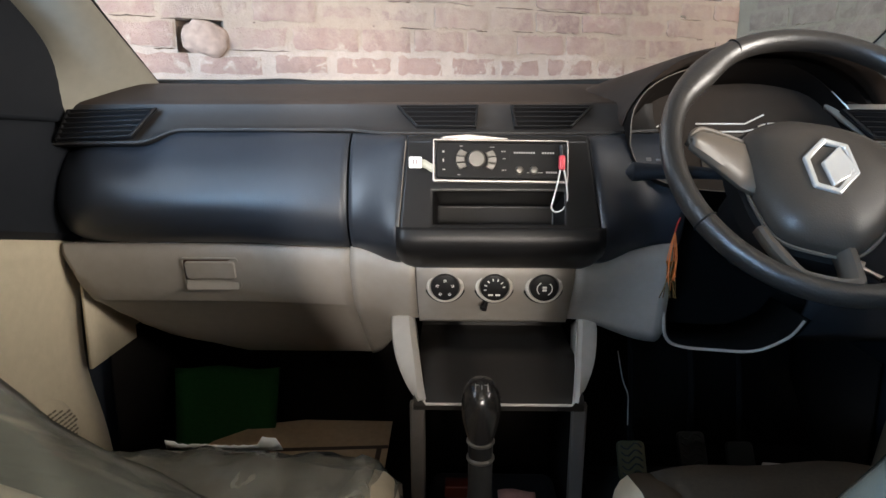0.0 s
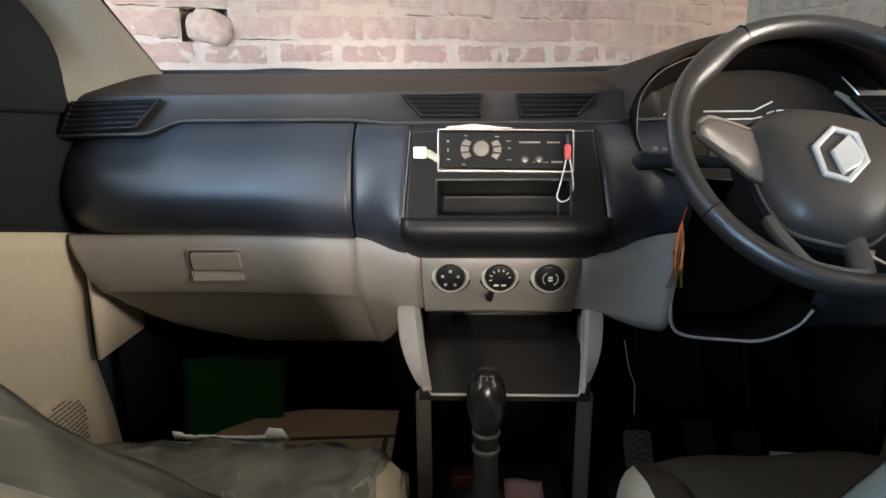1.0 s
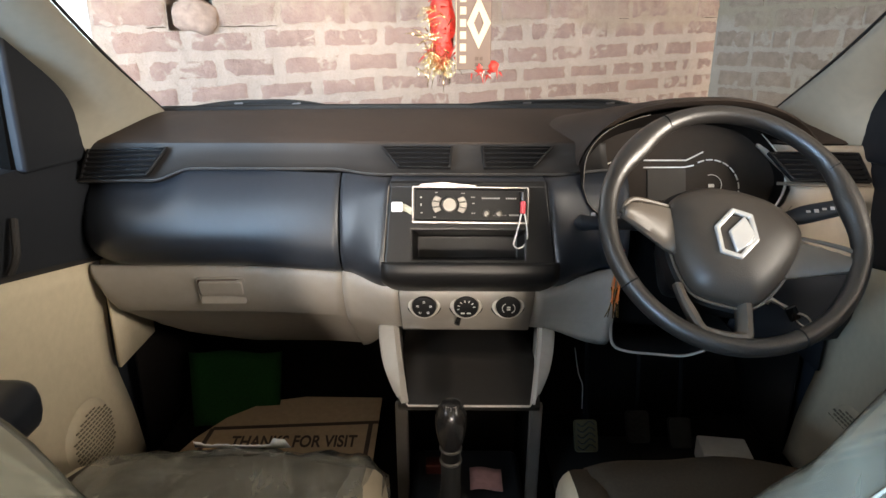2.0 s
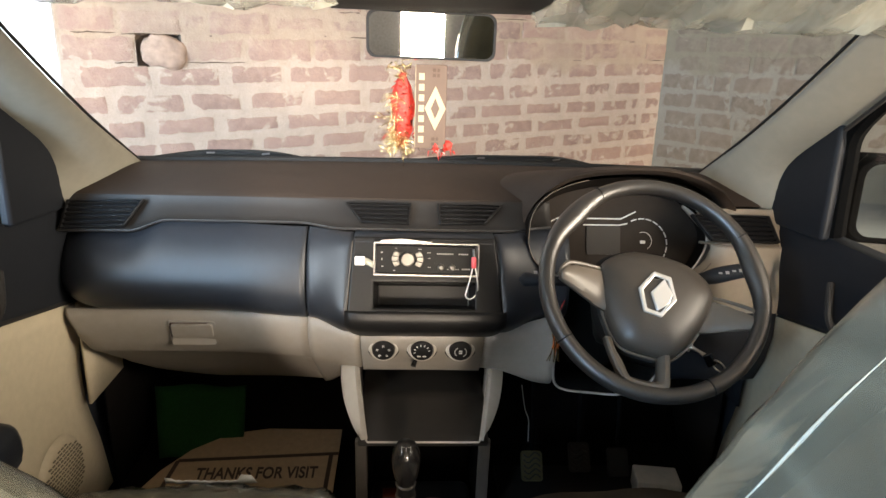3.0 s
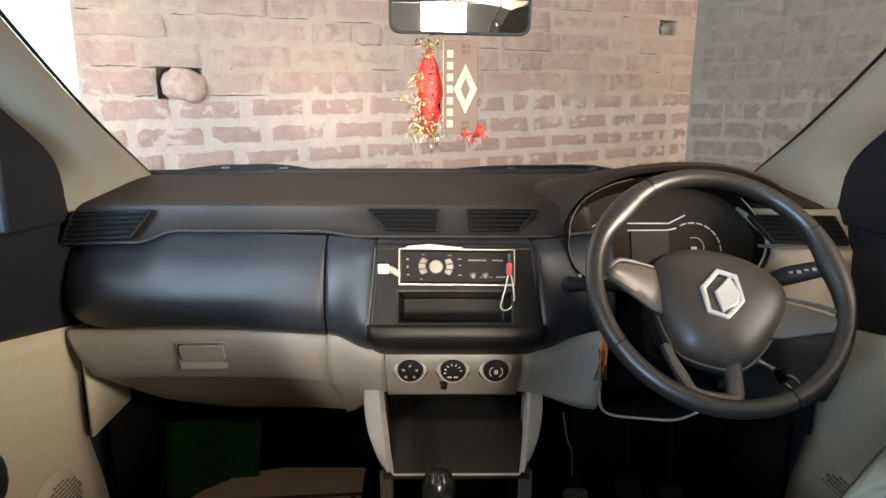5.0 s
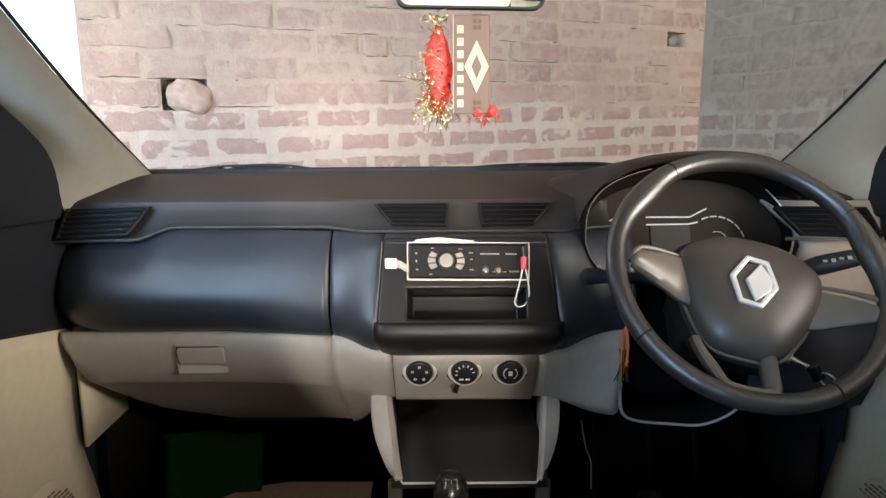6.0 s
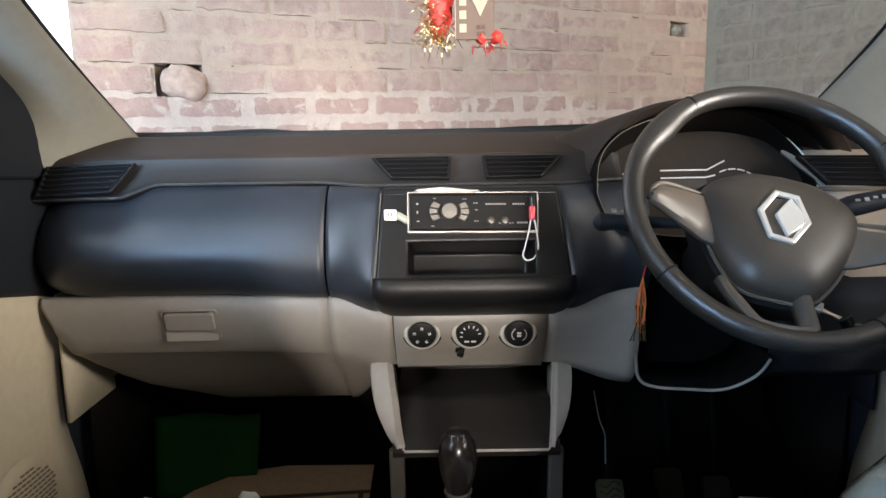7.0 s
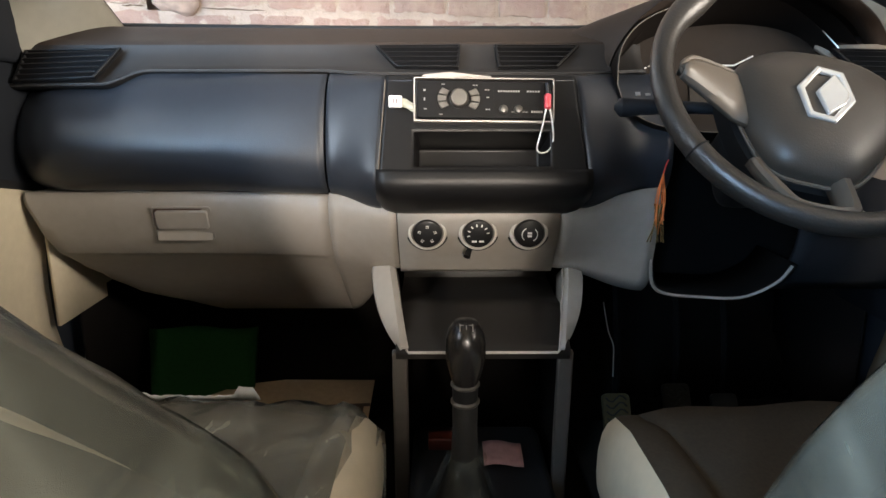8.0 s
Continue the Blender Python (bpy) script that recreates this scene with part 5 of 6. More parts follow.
puff(bm, -0.009, 0.009, -0.014, 0.014, -0.004, 0.004, 0.003, frame_at((0.566, 0.836, 0.785), (0.7, -0.2, 0.5), (0.5, 0.1, -0.8)), 2)
part("key_fob", bm, GLOSSBLACK, key, "small black key head")
bm = bmesh.new()
ck = Vector((0.580, 0.828, 0.776))
tube(bm, [ck + 0.014 * (math.cos(a) * Vector((0.5, 0, -0.85)) + math.sin(a) * Vector((0.4, -0.8, 0.2))) for a in [2 * math.pi * k / 16 for k in range(16)]], 0.0016, 6, True)
part("key_ring", bm, BRUSHED, key)

# ---- radio ----
radio = thing("car_radio", "black car radio in a bright metal sleeve, partly pulled out", "car radio")
MR = frame_at((0.0565, 0.9165, 0.9395), (1, 0.01, -0.012), (0, 0.20, 0.98))
bm = bmesh.new()
box(bm, -0.0925, 0.0925, -0.0265, 0.0265, -0.06, 0.000, MR)
part("chassis", bm, BLACK, radio, smooth=False, bevel=0.001)
bm = bmesh.new()
ring_slab(bm, rrect(-0.0948, 0.0948, -0.0302, 0.0300, 0.002, 2), rrect(-0.0928, 0.0926, -0.0268, 0.0276, 0.002, 2), MR @ Matrix.Translation((0, 0, -0.028)), 0.034)
sleeve = part("sleeve", bm, SLEEVE, radio, "bright metal mounting sleeve", bevel=0.0008)
bm = bmesh.new()
slab(bm, [(-0.085, 0.030), (-0.080, 0.034), (-0.045, 0.0375), (-0.015, 0.0345), (0.010, 0.0325), (0.010, 0.030)], MR, 0.005)
part("bent_tab", bm, SLEEVE, sleeve, "bent pale sleeve tab", bevel=0.001)
bm = bmesh.new()
slab(bm, rrect(-0.0900, 0.0890, -0.0255, 0.0255, 0.004), MR, 0.007)
fp = part("faceplate", bm, RADIOFACE, radio, "glossy black faceplate", bevel=0.0015)
bm = bmesh.new()
lathe(bm, [(0.0125, 0.006), (0.0122, 0.016), (0.0105, 0.018), (0.0, 0.0182)], MR @ Matrix.Translation((-0.034, 0.001, 0)), 32)
part("volume_knob", bm, BUTTON, fp, "silver volume knob")
for sgn in (-1, 1):
    for k in (-1, 0, 1):
        bm = bmesh.new()
        a0, a1 = (-15 + 27 * k, 9 + 27 * k)
        base = 180 if sgn < 0 else 0
        inn = [(0.0155 * math.cos(radians(base + a)) * 1.05, 0.0155 * math.sin(radians(base + a))) for a in spaced(a0 + 2, a1 + 2, 5)]
        out = [(0.0285 * math.cos(radians(base + a)) * 1.0, 0.0225 * math.sin(radians(base + a))) for a in spaced(a1 + 2, a0 + 2, 5)]
        slab(bm, inn + out, MR @ Matrix.Translation((-0.034, 0.001, 0.006)), 0.0035)
        part("button", bm, BUTTON, fp, "pale curved button", bevel=0.0006)
bm = bmesh.new()
for x, y, w, h in ((-0.080, 0.012, 4, 2.5), (-0.080, 0.0, 2.5, 4), (-0.079, -0.013, 5, 1.6), (-0.055, 0.020, 6, 1.2), (-0.012, 0.019, 7, 1.2), (0.004, 0.013, 7, 1.5), (0.005, 0.003, 5, 1.5), (0.005, -0.013, 7, 1.5), (-0.058, -0.020, 6, 1.2),
                   (0.033, 0.0115, 30, 2.2), (0.066, 0.0115, 18, 2.2), (0.039, -0.016, 6, 1.2), (0.055, -0.016, 8, 1.2), (0.071, -0.0155, 16, 2.6)):
    n_bars = max(1, int(w / 3.2))
    for i in range(n_bars):
        u = x - w * 0.0005 + (i + 0.5) * w * 0.001 / n_bars
        box(bm, u - 0.00038 * w / n_bars, u + 0.00038 * w / n_bars, y - h * 0.0005, y + h * 0.0005, 0.007, 0.0075, MR)
part("print_bars", bm, RADIOPRINT, fp, "small white printed marks", smooth=False)["kind"] = "stuff"
bm = bmesh.new()
slab(bm, rrect(0.013, 0.076, -0.021, 0.019, 0.002, 2), MR @ Matrix.Translation((0, 0, 0.007)), 0.0003)
part("display_window", bm, RADIOFACE, fp)
for x in (0.026, 0.046):
    bm = bmesh.new()
    lathe(bm, [(0.0062, 0.0065), (0.0058, 0.0105), (0.004, 0.0125), (0.0, 0.013)], MR @ Matrix.Translation((x, -0.013, 0)), 20)
    part("small_knob", bm, BUTTON, fp, "small silver knob")
bm = bmesh.new()
box(bm, -0.006, 0.006, -0.0015, 0.0015, 0.007, 0.0078, MR @ Matrix.Translation((-0.0015, -0.007, 0)) @ Matrix.Scale(0.3, 4))
part("led", bm, PRINT, fp, smooth=False)
usb = thing("white_cable_plug", "white plastic cable plug hanging out beside the radio", "plug")
bm = bmesh.new()
puff(bm, -0.012, 0.006, -0.008, 0.008, 0.0, 0.006, 0.0018, MR @ Matrix.Translation((-0.116, -0.004, 0.004)), 2)
part("plug", bm, WHITE, usb)
bm = bmesh.new()
for d in (-0.0028, 0.0016):
    box(bm, -0.006 + d, -0.0045 + d, -0.003, 0.004, 0.006, 0.0065, MR @ Matrix.Translation((-0.1135, -0.004, 0.004)))
part("contacts", bm, INK, usb, smooth=False)
bm = bmesh.new()
sheet(bm, [[MR @ Vector((x, y + dy, z)) for dy in (-0.006, 0.006)] for x, y, z in ((-0.112, -0.004, 0.005), (-0.104, -0.006, 0.004), (-0.098, -0.010, 0.003), (-0.092, -0.012, 0.001))])
part("ribbon", bm, FILM_THIN, usb, "clear plastic ribbon", solid=0.001)
pen = thing("cord_with_red_bead", "pale looped cord with a red plastic clip hung on the radio", "cord")
bm = bmesh.new()
puff(bm, -0.0045, 0.0045, -0.011, 0.010, 0.0, 0.009, 0.003, MR @ Matrix.Translation((0.0845, -0.002, 0.008)), 3)
part("bead", bm, PINK, pen, "red plastic clip")
bm = bmesh.new()
lp = smooth_line([MR @ Vector(p) for p in ((0.083, -0.008, 0.014), (0.079, -0.030, 0.012), (0.074, -0.052, 0.006), (0.072, -0.064, 0.002), (0.078, -0.070, 0.002), (0.088, -0.066, 0.002), (0.094, -0.052, 0.003), (0.091, -0.028, 0.010), (0.086, -0.006, 0.014))], 40)
tube(bm, lp, 0.0012, 6)
part("cord", bm, WHITE, pen, "thin pale twisted cord")
bm = bmesh.new()
tube(bm, [MR @ Vector((0.0845, 0.004, 0.013)), MR @ Vector((0.0835, 0.022, 0.010))], 0.0022, 8)
part("stem", bm, BLACK, pen)

# tassel hanging by the column
tas = thing("orange_tassel", "red and orange thread tassel hanging beside the steering column", "tassel")
bm = bmesh.new()
rng = random.Random(3)
for k in range(9):
    x, y = 0.302 + rng.uniform(-0.006, 0.006), 0.905 + rng.uniform(-0.006, 0.006)
    z1 = 0.752 + rng.uniform(0, 0.03)
    tube(bm, smooth_line([(0.304, 0.906, 0.842), (x + 0.001, y, 0.81), (x + rng.uniform(-0.003, 0.003), y, 0.78), (x + rng.uniform(-0.006, 0.006), y, z1)], 6), 0.0007, 4)
part("threads", bm, ORANGE, tas)
bm = bmesh.new()
for k in range(8):
    x, y = 0.300 + rng.uniform(-0.006, 0.006), 0.903 + rng.uniform(-0.006, 0.006)
    tube(bm, smooth_line([(x, y, 0.80), (x + rng.uniform(-0.004, 0.004), y, 0.775), (x + rng.uniform(-0.008, 0.008), y, 0.745)], 5), 0.0009, 4)
part("yellow_threads", bm, GOLD, tas, "golden threads")
bm = bmesh.new()
tube(bm, [(0.304, 0.906, 0.842), (0.309, 0.914, 0.852), (0.318, 0.93, 0.858)], 0.0012, 5)
part("tie", bm, RED, tas)

# ---- gear lever and tunnel ----
tunnel = thing("tunnel_console", "low black tunnel console between the seats", "console")
bm = bmesh.new()
puff(bm, C - 0.105, C + 0.105, -0.2, 1.02, 0.30, 0.405, 0.02)
part("console_body", bm, BLACK, tunnel)
bm = bmesh.new()
ring_slab(bm, rrect(-0.058, 0.058, -0.075, 0.075, 0.02), rrect(-0.048, 0.048, -0.065, 0.065, 0.016), Matrix.Translation((0.028, 0.685, 0.404)), 0.008)
part("boot_ring", bm, PANEL, tunnel, bevel=0.002)
gear = thing("gear_lever", "black gear lever with a glossy knob and ringed collar", "gear lever")
MG = frame_at((0.026, 0.704, 0.618), (1, 0, 0), (0, 1, 0.05))
bm = bmesh.new()
lathe(bm, [(0.0150, 0.012), (0.0180, 0.022), (0.0215, 0.038), (0.0232, 0.055), (0.0226, 0.070), (0.0195, 0.082), (0.014, 0.090), (0.006, 0.0925), (0.0, 0.093)], MG @ Matrix.Diagonal((1, 1.12, 0.93, 1)), 32)
knob = part("gear_knob", bm, KNOBBLACK, gear, "glossy black egg-shaped knob")
bm = bmesh.new()
for x in (-0.007, 0.0, 0.007):
    box(bm, x - 0.0004, x + 0.0004, -0.015, -0.004, 0.078, 0.0849, MG @ Matrix.Translation((0, -0.002, 0)))
box(bm, -0.0072, 0.0072, -0.0090, -0.0082, 0.078, 0.0849, MG @ Matrix.Translation((0, -0.002, 0)))
part("shift_pattern", bm, RADIOPRINT, knob, "faint gear pattern lines", smooth=False)
bm = bmesh.new()
lathe(bm, [(0.0145, -0.018), (0.0150, 0.012), (0.0135, 0.014)], MG, 24)
part("collar", bm, PANEL, gear)
for h in (0.008, -0.014):
    bm = bmesh.new()
    lathe(bm, [(0.0152, h - 0.003), (0.0168, h - 0.001), (0.0168, h + 0.001), (0.0152, h + 0.003)], MG, 28)
    part("collar_ring", bm, BUTTON, gear, "satin collar ring")
bm = bmesh.new()
lathe(bm, [(0.052, -0.205), (0.045, -0.17), (0.030, -0.135), (0.023, -0.11), (0.0165, -0.09), (0.0145, -0.05), (0.0148, -0.016)], MG, 24)
part("boot", bm, RUBBER, gear, "black boot under the lever")
bm = bmesh.new()
rng = random.Random(8)
rows = []
for r_, h in ((0.060, -0.200), (0.052, -0.165), (0.038, -0.135), (0.029, -0.112), (0.0235, -0.092), (0.021, -0.082)):
    rows.append([MG @ Vector(((r_ + 0.0035 * math.sin(3 * a + h * 60) + rng.uniform(-0.001, 0.001)) * math.cos(a), (r_ + 0.003 * math.cos(4 * a)) * math.sin(a), h)) for a in [2 * math.pi * k / 28 for k in range(28)]])
sheet(bm, rows, True)
part("boot_film", bm, FILM_CLEAR, gear, "clear wrinkled plastic round the boot")
bm = bmesh.new()
puff(bm, -0.022, 0.018, 0.93, 0.96, 0.405, 0.425, 0.003)
ob = part("maroon_box", bm, MAROON)
tagged(ob, "small maroon plastic box in the dark console bay", "box")
bm = bmesh.new()
sheet(bm, [[(0.062 + 0.060 * u, 0.88 + 0.05 * v, 0.411 + 0.010 * v + 0.003 * math.sin(5 * u)) for u in spaced(0, 1, 6)] for v in spaced(0, 1, 5)])
tagged(part("pink_slip", bm, PINKPAPER, solid=0.0012), "pink printed paper slip lying in the console bay", "paper")

# ---- footwells ----
mat_ = thing("paper_floor_mat", "brown paper floor mat printed with dark capitals and a border", "floor mat")
bm = bmesh.new()
MM = frame_at((-0.345, 1.10, 0.345), (1, -0.015, 0), (0, 0.985, 0.13))
OUTM = [(-0.235, -0.30), (0.205, -0.30), (0.205, 0.170), (0.02, 0.170), (-0.07, 0.150), (-0.15, 0.09), (-0.20, 0.02), (-0.235, -0.06)]
slab(bm, OUTM, MM, 0.002)
part("sheet", bm, PAPER, mat_, smooth=False)
bm = bmesh.new()
for pts in ([(-0.17, 0.052), (0.205, 0.082)], [(0.185, -0.25), (0.188, 0.08)], [(-0.20, -0.25), (-0.17, 0.052)]):
    (x0, y0), (x1, y1) = pts
    d_ = Vector((x1 - x0, y1 - y0, 0))
    m = MM @ Matrix.Translation((x0, y0, 0.0021)) @ Matrix.Rotation(math.atan2(d_.y, d_.x), 4, "Z")
    box(bm, 0, d_.length, -0.005, 0.005, 0, 0.0006, m)
part("border", bm, INK, mat_, "dark printed border", smooth=False)
txt = bpy.data.curves.new("printed_line", "FONT")
txt.body, txt.size, txt.extrude, txt.align_x = "THANKS FOR VISIT", 0.048, 0.0004, "CENTER"
txt.space_character = 1.02
txt.offset = 0.0011
txt.materials.append(INK)
words = new("printed_line", txt)
words.matrix_world = MM @ Matrix.Translation((0.024, -0.003, 0.003)) @ Matrix.Rotation(radians(1.5), 4, "Z") @ Matrix.Diagonal((0.67, 1.05, 1, 1))
words.parent = mat_
# the mat's width stops where the footwell's shade would hide the rest
bm = bmesh.new()
sheet(bm, [[(-0.582 - 0.034 * v + (0.20 + 0.030 * v) * u, 1.215 + 0.095 * v, 0.318 + 0.150 * v + 0.004 * math.sin(9 * u + 4 * v)) for u in spaced(0, 1, 10)] for v in spaced(0, 1, 10)])
tagged(part("green_mat", bm, GREEN, solid=0.008), "dark green rubber mat propped up in the passenger footwell, ending where shade hides it", "floor mat")
for name, x, y, z, label in (("clutch_pedal", 0.315, 1.090, 0.385, "black clutch pedal with a worn ribbed pad"), ("brake_pedal", 0.43, 1.11, 0.395, "dark brake pedal in the footwell"), ("throttle_pedal", 0.535, 1.14, 0.36, "dark throttle pedal in the footwell")):
    pd = thing(name, label, "pedal")
    m = frame_at((x, y, z), (1, 0, 0), (0, 0.55, 0.83))
    bm = bmesh.new()
    slab(bm, rrect(-0.025, 0.025, -0.034, 0.034, 0.009), m, 0.012)
    part("pad", bm, RUBBER if name != "clutch_pedal" else TREAD, pd, bevel=0.002)
    if name != "throttle_pedal":
        for k in range(5):
            bm = bmesh.new()
            tube(bm, [m @ Vector((u, -0.024 + 0.012 * k + 0.006 * math.sin(u * 180), 0.0125)) for u in spaced(-0.019, 0.019, 7)], 0.0018, 5)
            part("rib", bm, RUBBER, pd)
    bm = bmesh.new()
    tube(bm, smooth_line([(x, y + 0.008, z), (x + 0.004, y + 0.03, z + 0.10), (x + 0.002, y + 0.06, z + 0.22), (x - 0.005, y + 0.10, z + 0.32)], 10), 0.006, 8)
    # near black, so the arm sinks into the footwell's shade
    part("arm", bm, DEEPBLACK, pd)
bm = bmesh.new()
puff(bm, -0.05, 0.05, -0.035, 0.035, 0, 0.05, 0.004, pose(0.607, 1.07, 0.325, 0, 0, -8), 2)
tagged(part("pale_carton", bm, CARTON), "small pale carton on the driver's footwell floor", "box")
bm = bmesh.new()
puff(bm, -0.18, 0.18, -0.20, 0.20, 0, 0.012, 0.004, pose(0.42, 0.98, 0.312), 2)
tagged(part("black_mat", bm, RUBBER), "black rubber mat in the driver's footwell", "floor mat")


cable = thing("loose_cable", "thin pale cable hanging under the dashboard beside the pedals", "cable")
bm = bmesh.new()
tube(bm, smooth_line([(0.278, 1.08, 0.60), (0.284, 1.06, 0.555), (0.293, 1.055, 0.53), (0.296, 1.06, 0.50), (0.297, 1.06, 0.47)], 16), 0.0009, 6)
part("wire", bm, RADIOPRINT, cable)

# ---- seats ----
def seat(name, cx, inner, top, knee, lab, half=0.25, shift=0.0, over=0.09, hollow=(0.4, 0.0), flare=0.0, weld=False):
    """cx: middle; inner: +1 if the inner side is towards +x; top, knee: (y, z) of the back's front edge, high and low."""
    s = thing(name, lab, "car seat", group="front seats")
    ins = inner

    def sx(d):
        return cx + ins * d
    bm = bmesh.new()        # base
    puff(bm, cx - 0.20, cx + 0.20, 0.28, 0.74, 0.32, 0.46, 0.03)
    part("seat_base", bm, BLACK, s)
    bm = bmesh.new()        # cushion, centre
    rows = []
    for y, z in ((0.25, 0.575), (0.35, 0.568), (0.48, 0.572), (0.60, 0.582), (0.69, 0.588), (0.745, 0.580), (0.775, 0.560), (0.785, 0.53), (0.775, 0.49), (0.74, 0.45)):
        rows.append([(cx + ins * (0.025 if inner > 0 else -0.005) + u * 0.184, y - 0.03 * u * u, z + 0.004 * math.sin(6 * u)) for u in spaced(-1, 1, 13)])
    sheet(bm, rows)
    part("cushion", bm, CLOTH, s, "dark grey cloth cushion", solid=0.02)
    for e in (-1, 1):       # cushion bolsters: cream vinyl outside, cloth on the inner side
        bolster = None
        for name_, mat_b, lab_b, a0, a1 in (("bolster", VINYL, "cream vinyl bolster", -150, 86 if inner > 0 else 68), ("bolster_cloth", CLOTH, "dark cloth inner side of the bolster", 86 if inner > 0 else 68, 210)):
            bm = bmesh.new()
            rows = []
            for y, z, sq in ((0.22, 0.56, 0.9), (0.30, 0.585, 1), (0.42, 0.592, 1), (0.55, 0.597, 1), (0.655, 0.593, 1), (0.72, 0.578, 0.95), (0.755, 0.555, 0.8), (0.77, 0.53, 0.45), (0.772, 0.50, 0.02)):
                cxx = cx + e * (0.210 - 0.02 * (1 - sq)) + ins * (0.018 if inner > 0 else -0.021)
                row = []
                for ang in spaced(a0, a1, 13):
                    ca, sa = math.cos(radians(ang)), math.sin(radians(ang))
                    ex = lambda v: math.copysign(abs(v) ** 0.7, v)
                    row.append((cxx + e * 0.039 * sq * ex(ca), y, z - 0.065 + 0.068 * sq * ex(sa)))
                rows.append(row)
            sheet(bm, rows)
            made = part(name_, bm, mat_b, bolster or s, lab_b)
            bolster = bolster or made
    # back: runs along the line knee-top
    cx += shift
    ty, tz = top
    ky, kz = knee
    v = Vector((0, ty - ky, tz - kz)).normalized()
    base = Vector((cx, ky, kz)) - v * 0.13
    m = frame_at(base, (1, 0, 0), v)      # z of m: towards the dashboard or back
    nz = (m.to_3x3() @ Vector((0, 0, 1))).y
    f = 1.0 if nz > 0 else -1.0
    length = (Vector((cx, *top)) - base).length + over

    def outline(h):
        w = half - 0.02
        k = h / length
        return w * (0.93 + 0.07 * math.sin(math.pi * min(1, k * 1.2))) * (1 - 0.35 * max(0, (k - 0.78) / 0.22) ** 2) + flare * math.exp(-((h - 0.12) / 0.16) ** 2)

    def sag(h):
        """How far the back's face lies behind the straight line."""
        return f * hollow[1] * math.exp(-((h - hollow[0]) / 0.13) ** 2)
    bm = bmesh.new()
    rows = []
    for h in spaced(0, length, 19):
        w = outline(h)
        thick = 0.055 * (1 - 0.5 * max(0, (h / length - 0.85) / 0.15) ** 2)
        rows.append([m @ Vector((x, h, f * (-0.085 + z) - sag(h))) for x, z in rrect(-w, w, -thick, thick, 0.035, 6)])
    vs = sheet(bm, rows, True)
    bm.faces.new(vs[0])
    bm.faces.new(vs[-1])
    part("backrest", bm, CLOTH, s, "dark cloth backrest")
    for e in (-1, 1):
        bm = bmesh.new()
        pts = [m @ Vector((e * (outline(h) - 0.034), h, f * -0.055 - sag(h))) for h in spaced(0.06, length * 0.88, 12)]
        tube(bm, pts, [0.028 * (0.6 + 0.4 * math.sin(math.pi * k)) for k in spaced(0.05, 0.95, 12)], 12)
        part("back_bolster", bm, VINYL, s, "cream vinyl side bolster")
    bm = bmesh.new()
    puff(bm, -0.12, 0.12, length + 0.03, length + 0.19, -0.05, 0.05, 0.035, m @ Matrix.Translation((0, 0, f * -0.05)))
    part("headrest", bm, CLOTH, s)
    for e in (-1, 1):
        bm = bmesh.new()
        tube(bm, [m @ Vector((e * 0.05, length - 0.03, f * -0.05)), m @ Vector((e * 0.05, length + 0.06, f * -0.05))], 0.006, 8)
        part("headrest_post", bm, CHROME, s)
    # loose clear cover over the back
    bm = bmesh.new()
    rng_ = random.Random(int(abs(cx) * 1000))
    rows = []
    for h in spaced(-0.02, length + 0.015, 44):
        w = outline(max(0, min(h, length))) + 0.020
        row = []
        base_line = rrect(-w, w, -0.074, 0.074, 0.016, 3)
        dense = []
        for i, (x, z) in enumerate(base_line):
            x2, z2 = base_line[(i + 1) % len(base_line)]
            steps = max(1, int(math.hypot(x2 - x, z2 - z) / 0.025))
            dense += [(x + (x2 - x) * k / steps, z + (z2 - z) * k / steps) for k in range(steps)]
        count = 56
        for k in range(count):
            x, z = dense[k * len(dense) // count]
            wr = 0.005 * noise.noise(Vector((7 * x, 6 * h + 5 * x, 9 * z + cx * 7))) + 0.003 * noise.noise(Vector((17 * x, 14 * h + 11 * x, 15 * z + 3)))
            row.append(m @ Vector((x + math.copysign(wr, x) * min(1, abs(x) / w), h, f * (-0.085 + z + math.copysign(wr, z)) - sag(h))))
        rows.append(row)
    vs = sheet(bm, rows, True)
    cover = part("plastic_cover", bm, FILM, s, "clear wrinkled protective plastic over the backrest", angle=80)
    if weld:                # the welded seam down the cover's inner side
        bm = bmesh.new()
        pts = []
        for h in spaced(0.30, length - 0.02, 40):
            w = outline(max(0, min(h, length))) + 0.022
            pts.append(m @ Vector((ins * (w + 0.001 * math.sin(40 * h)), h, f * (-0.044 + 0.005 * math.sin(9 * h)) - sag(h))))
        tube(bm, pts, [0.0006 + 0.0004 * math.sin(25 * k) for k in spaced(0, 1, 40)], 6)
        part("weld_seam", bm, WELD, cover, "pale welded seam of the cover")
    return s


pseat = seat("front_seat", C - 0.392, 1, (0.044, 1.172), (0.427, 0.686), "front passenger seat, dark cloth and cream vinyl under clear plastic", 0.221, -0.033, 0.108, (0.445, 0.024), 0.045)
dseat = seat("front_seat", C + 0.355, -1, (0.049, 1.2225), (0.361, 0.747), "driver's seat, dark cloth and cream vinyl under clear plastic", 0.216, 0.0, 0.19, (0.443, 0.013), 0.0136, True)
# cover over the passenger cushion
bm = bmesh.new()
rows = []
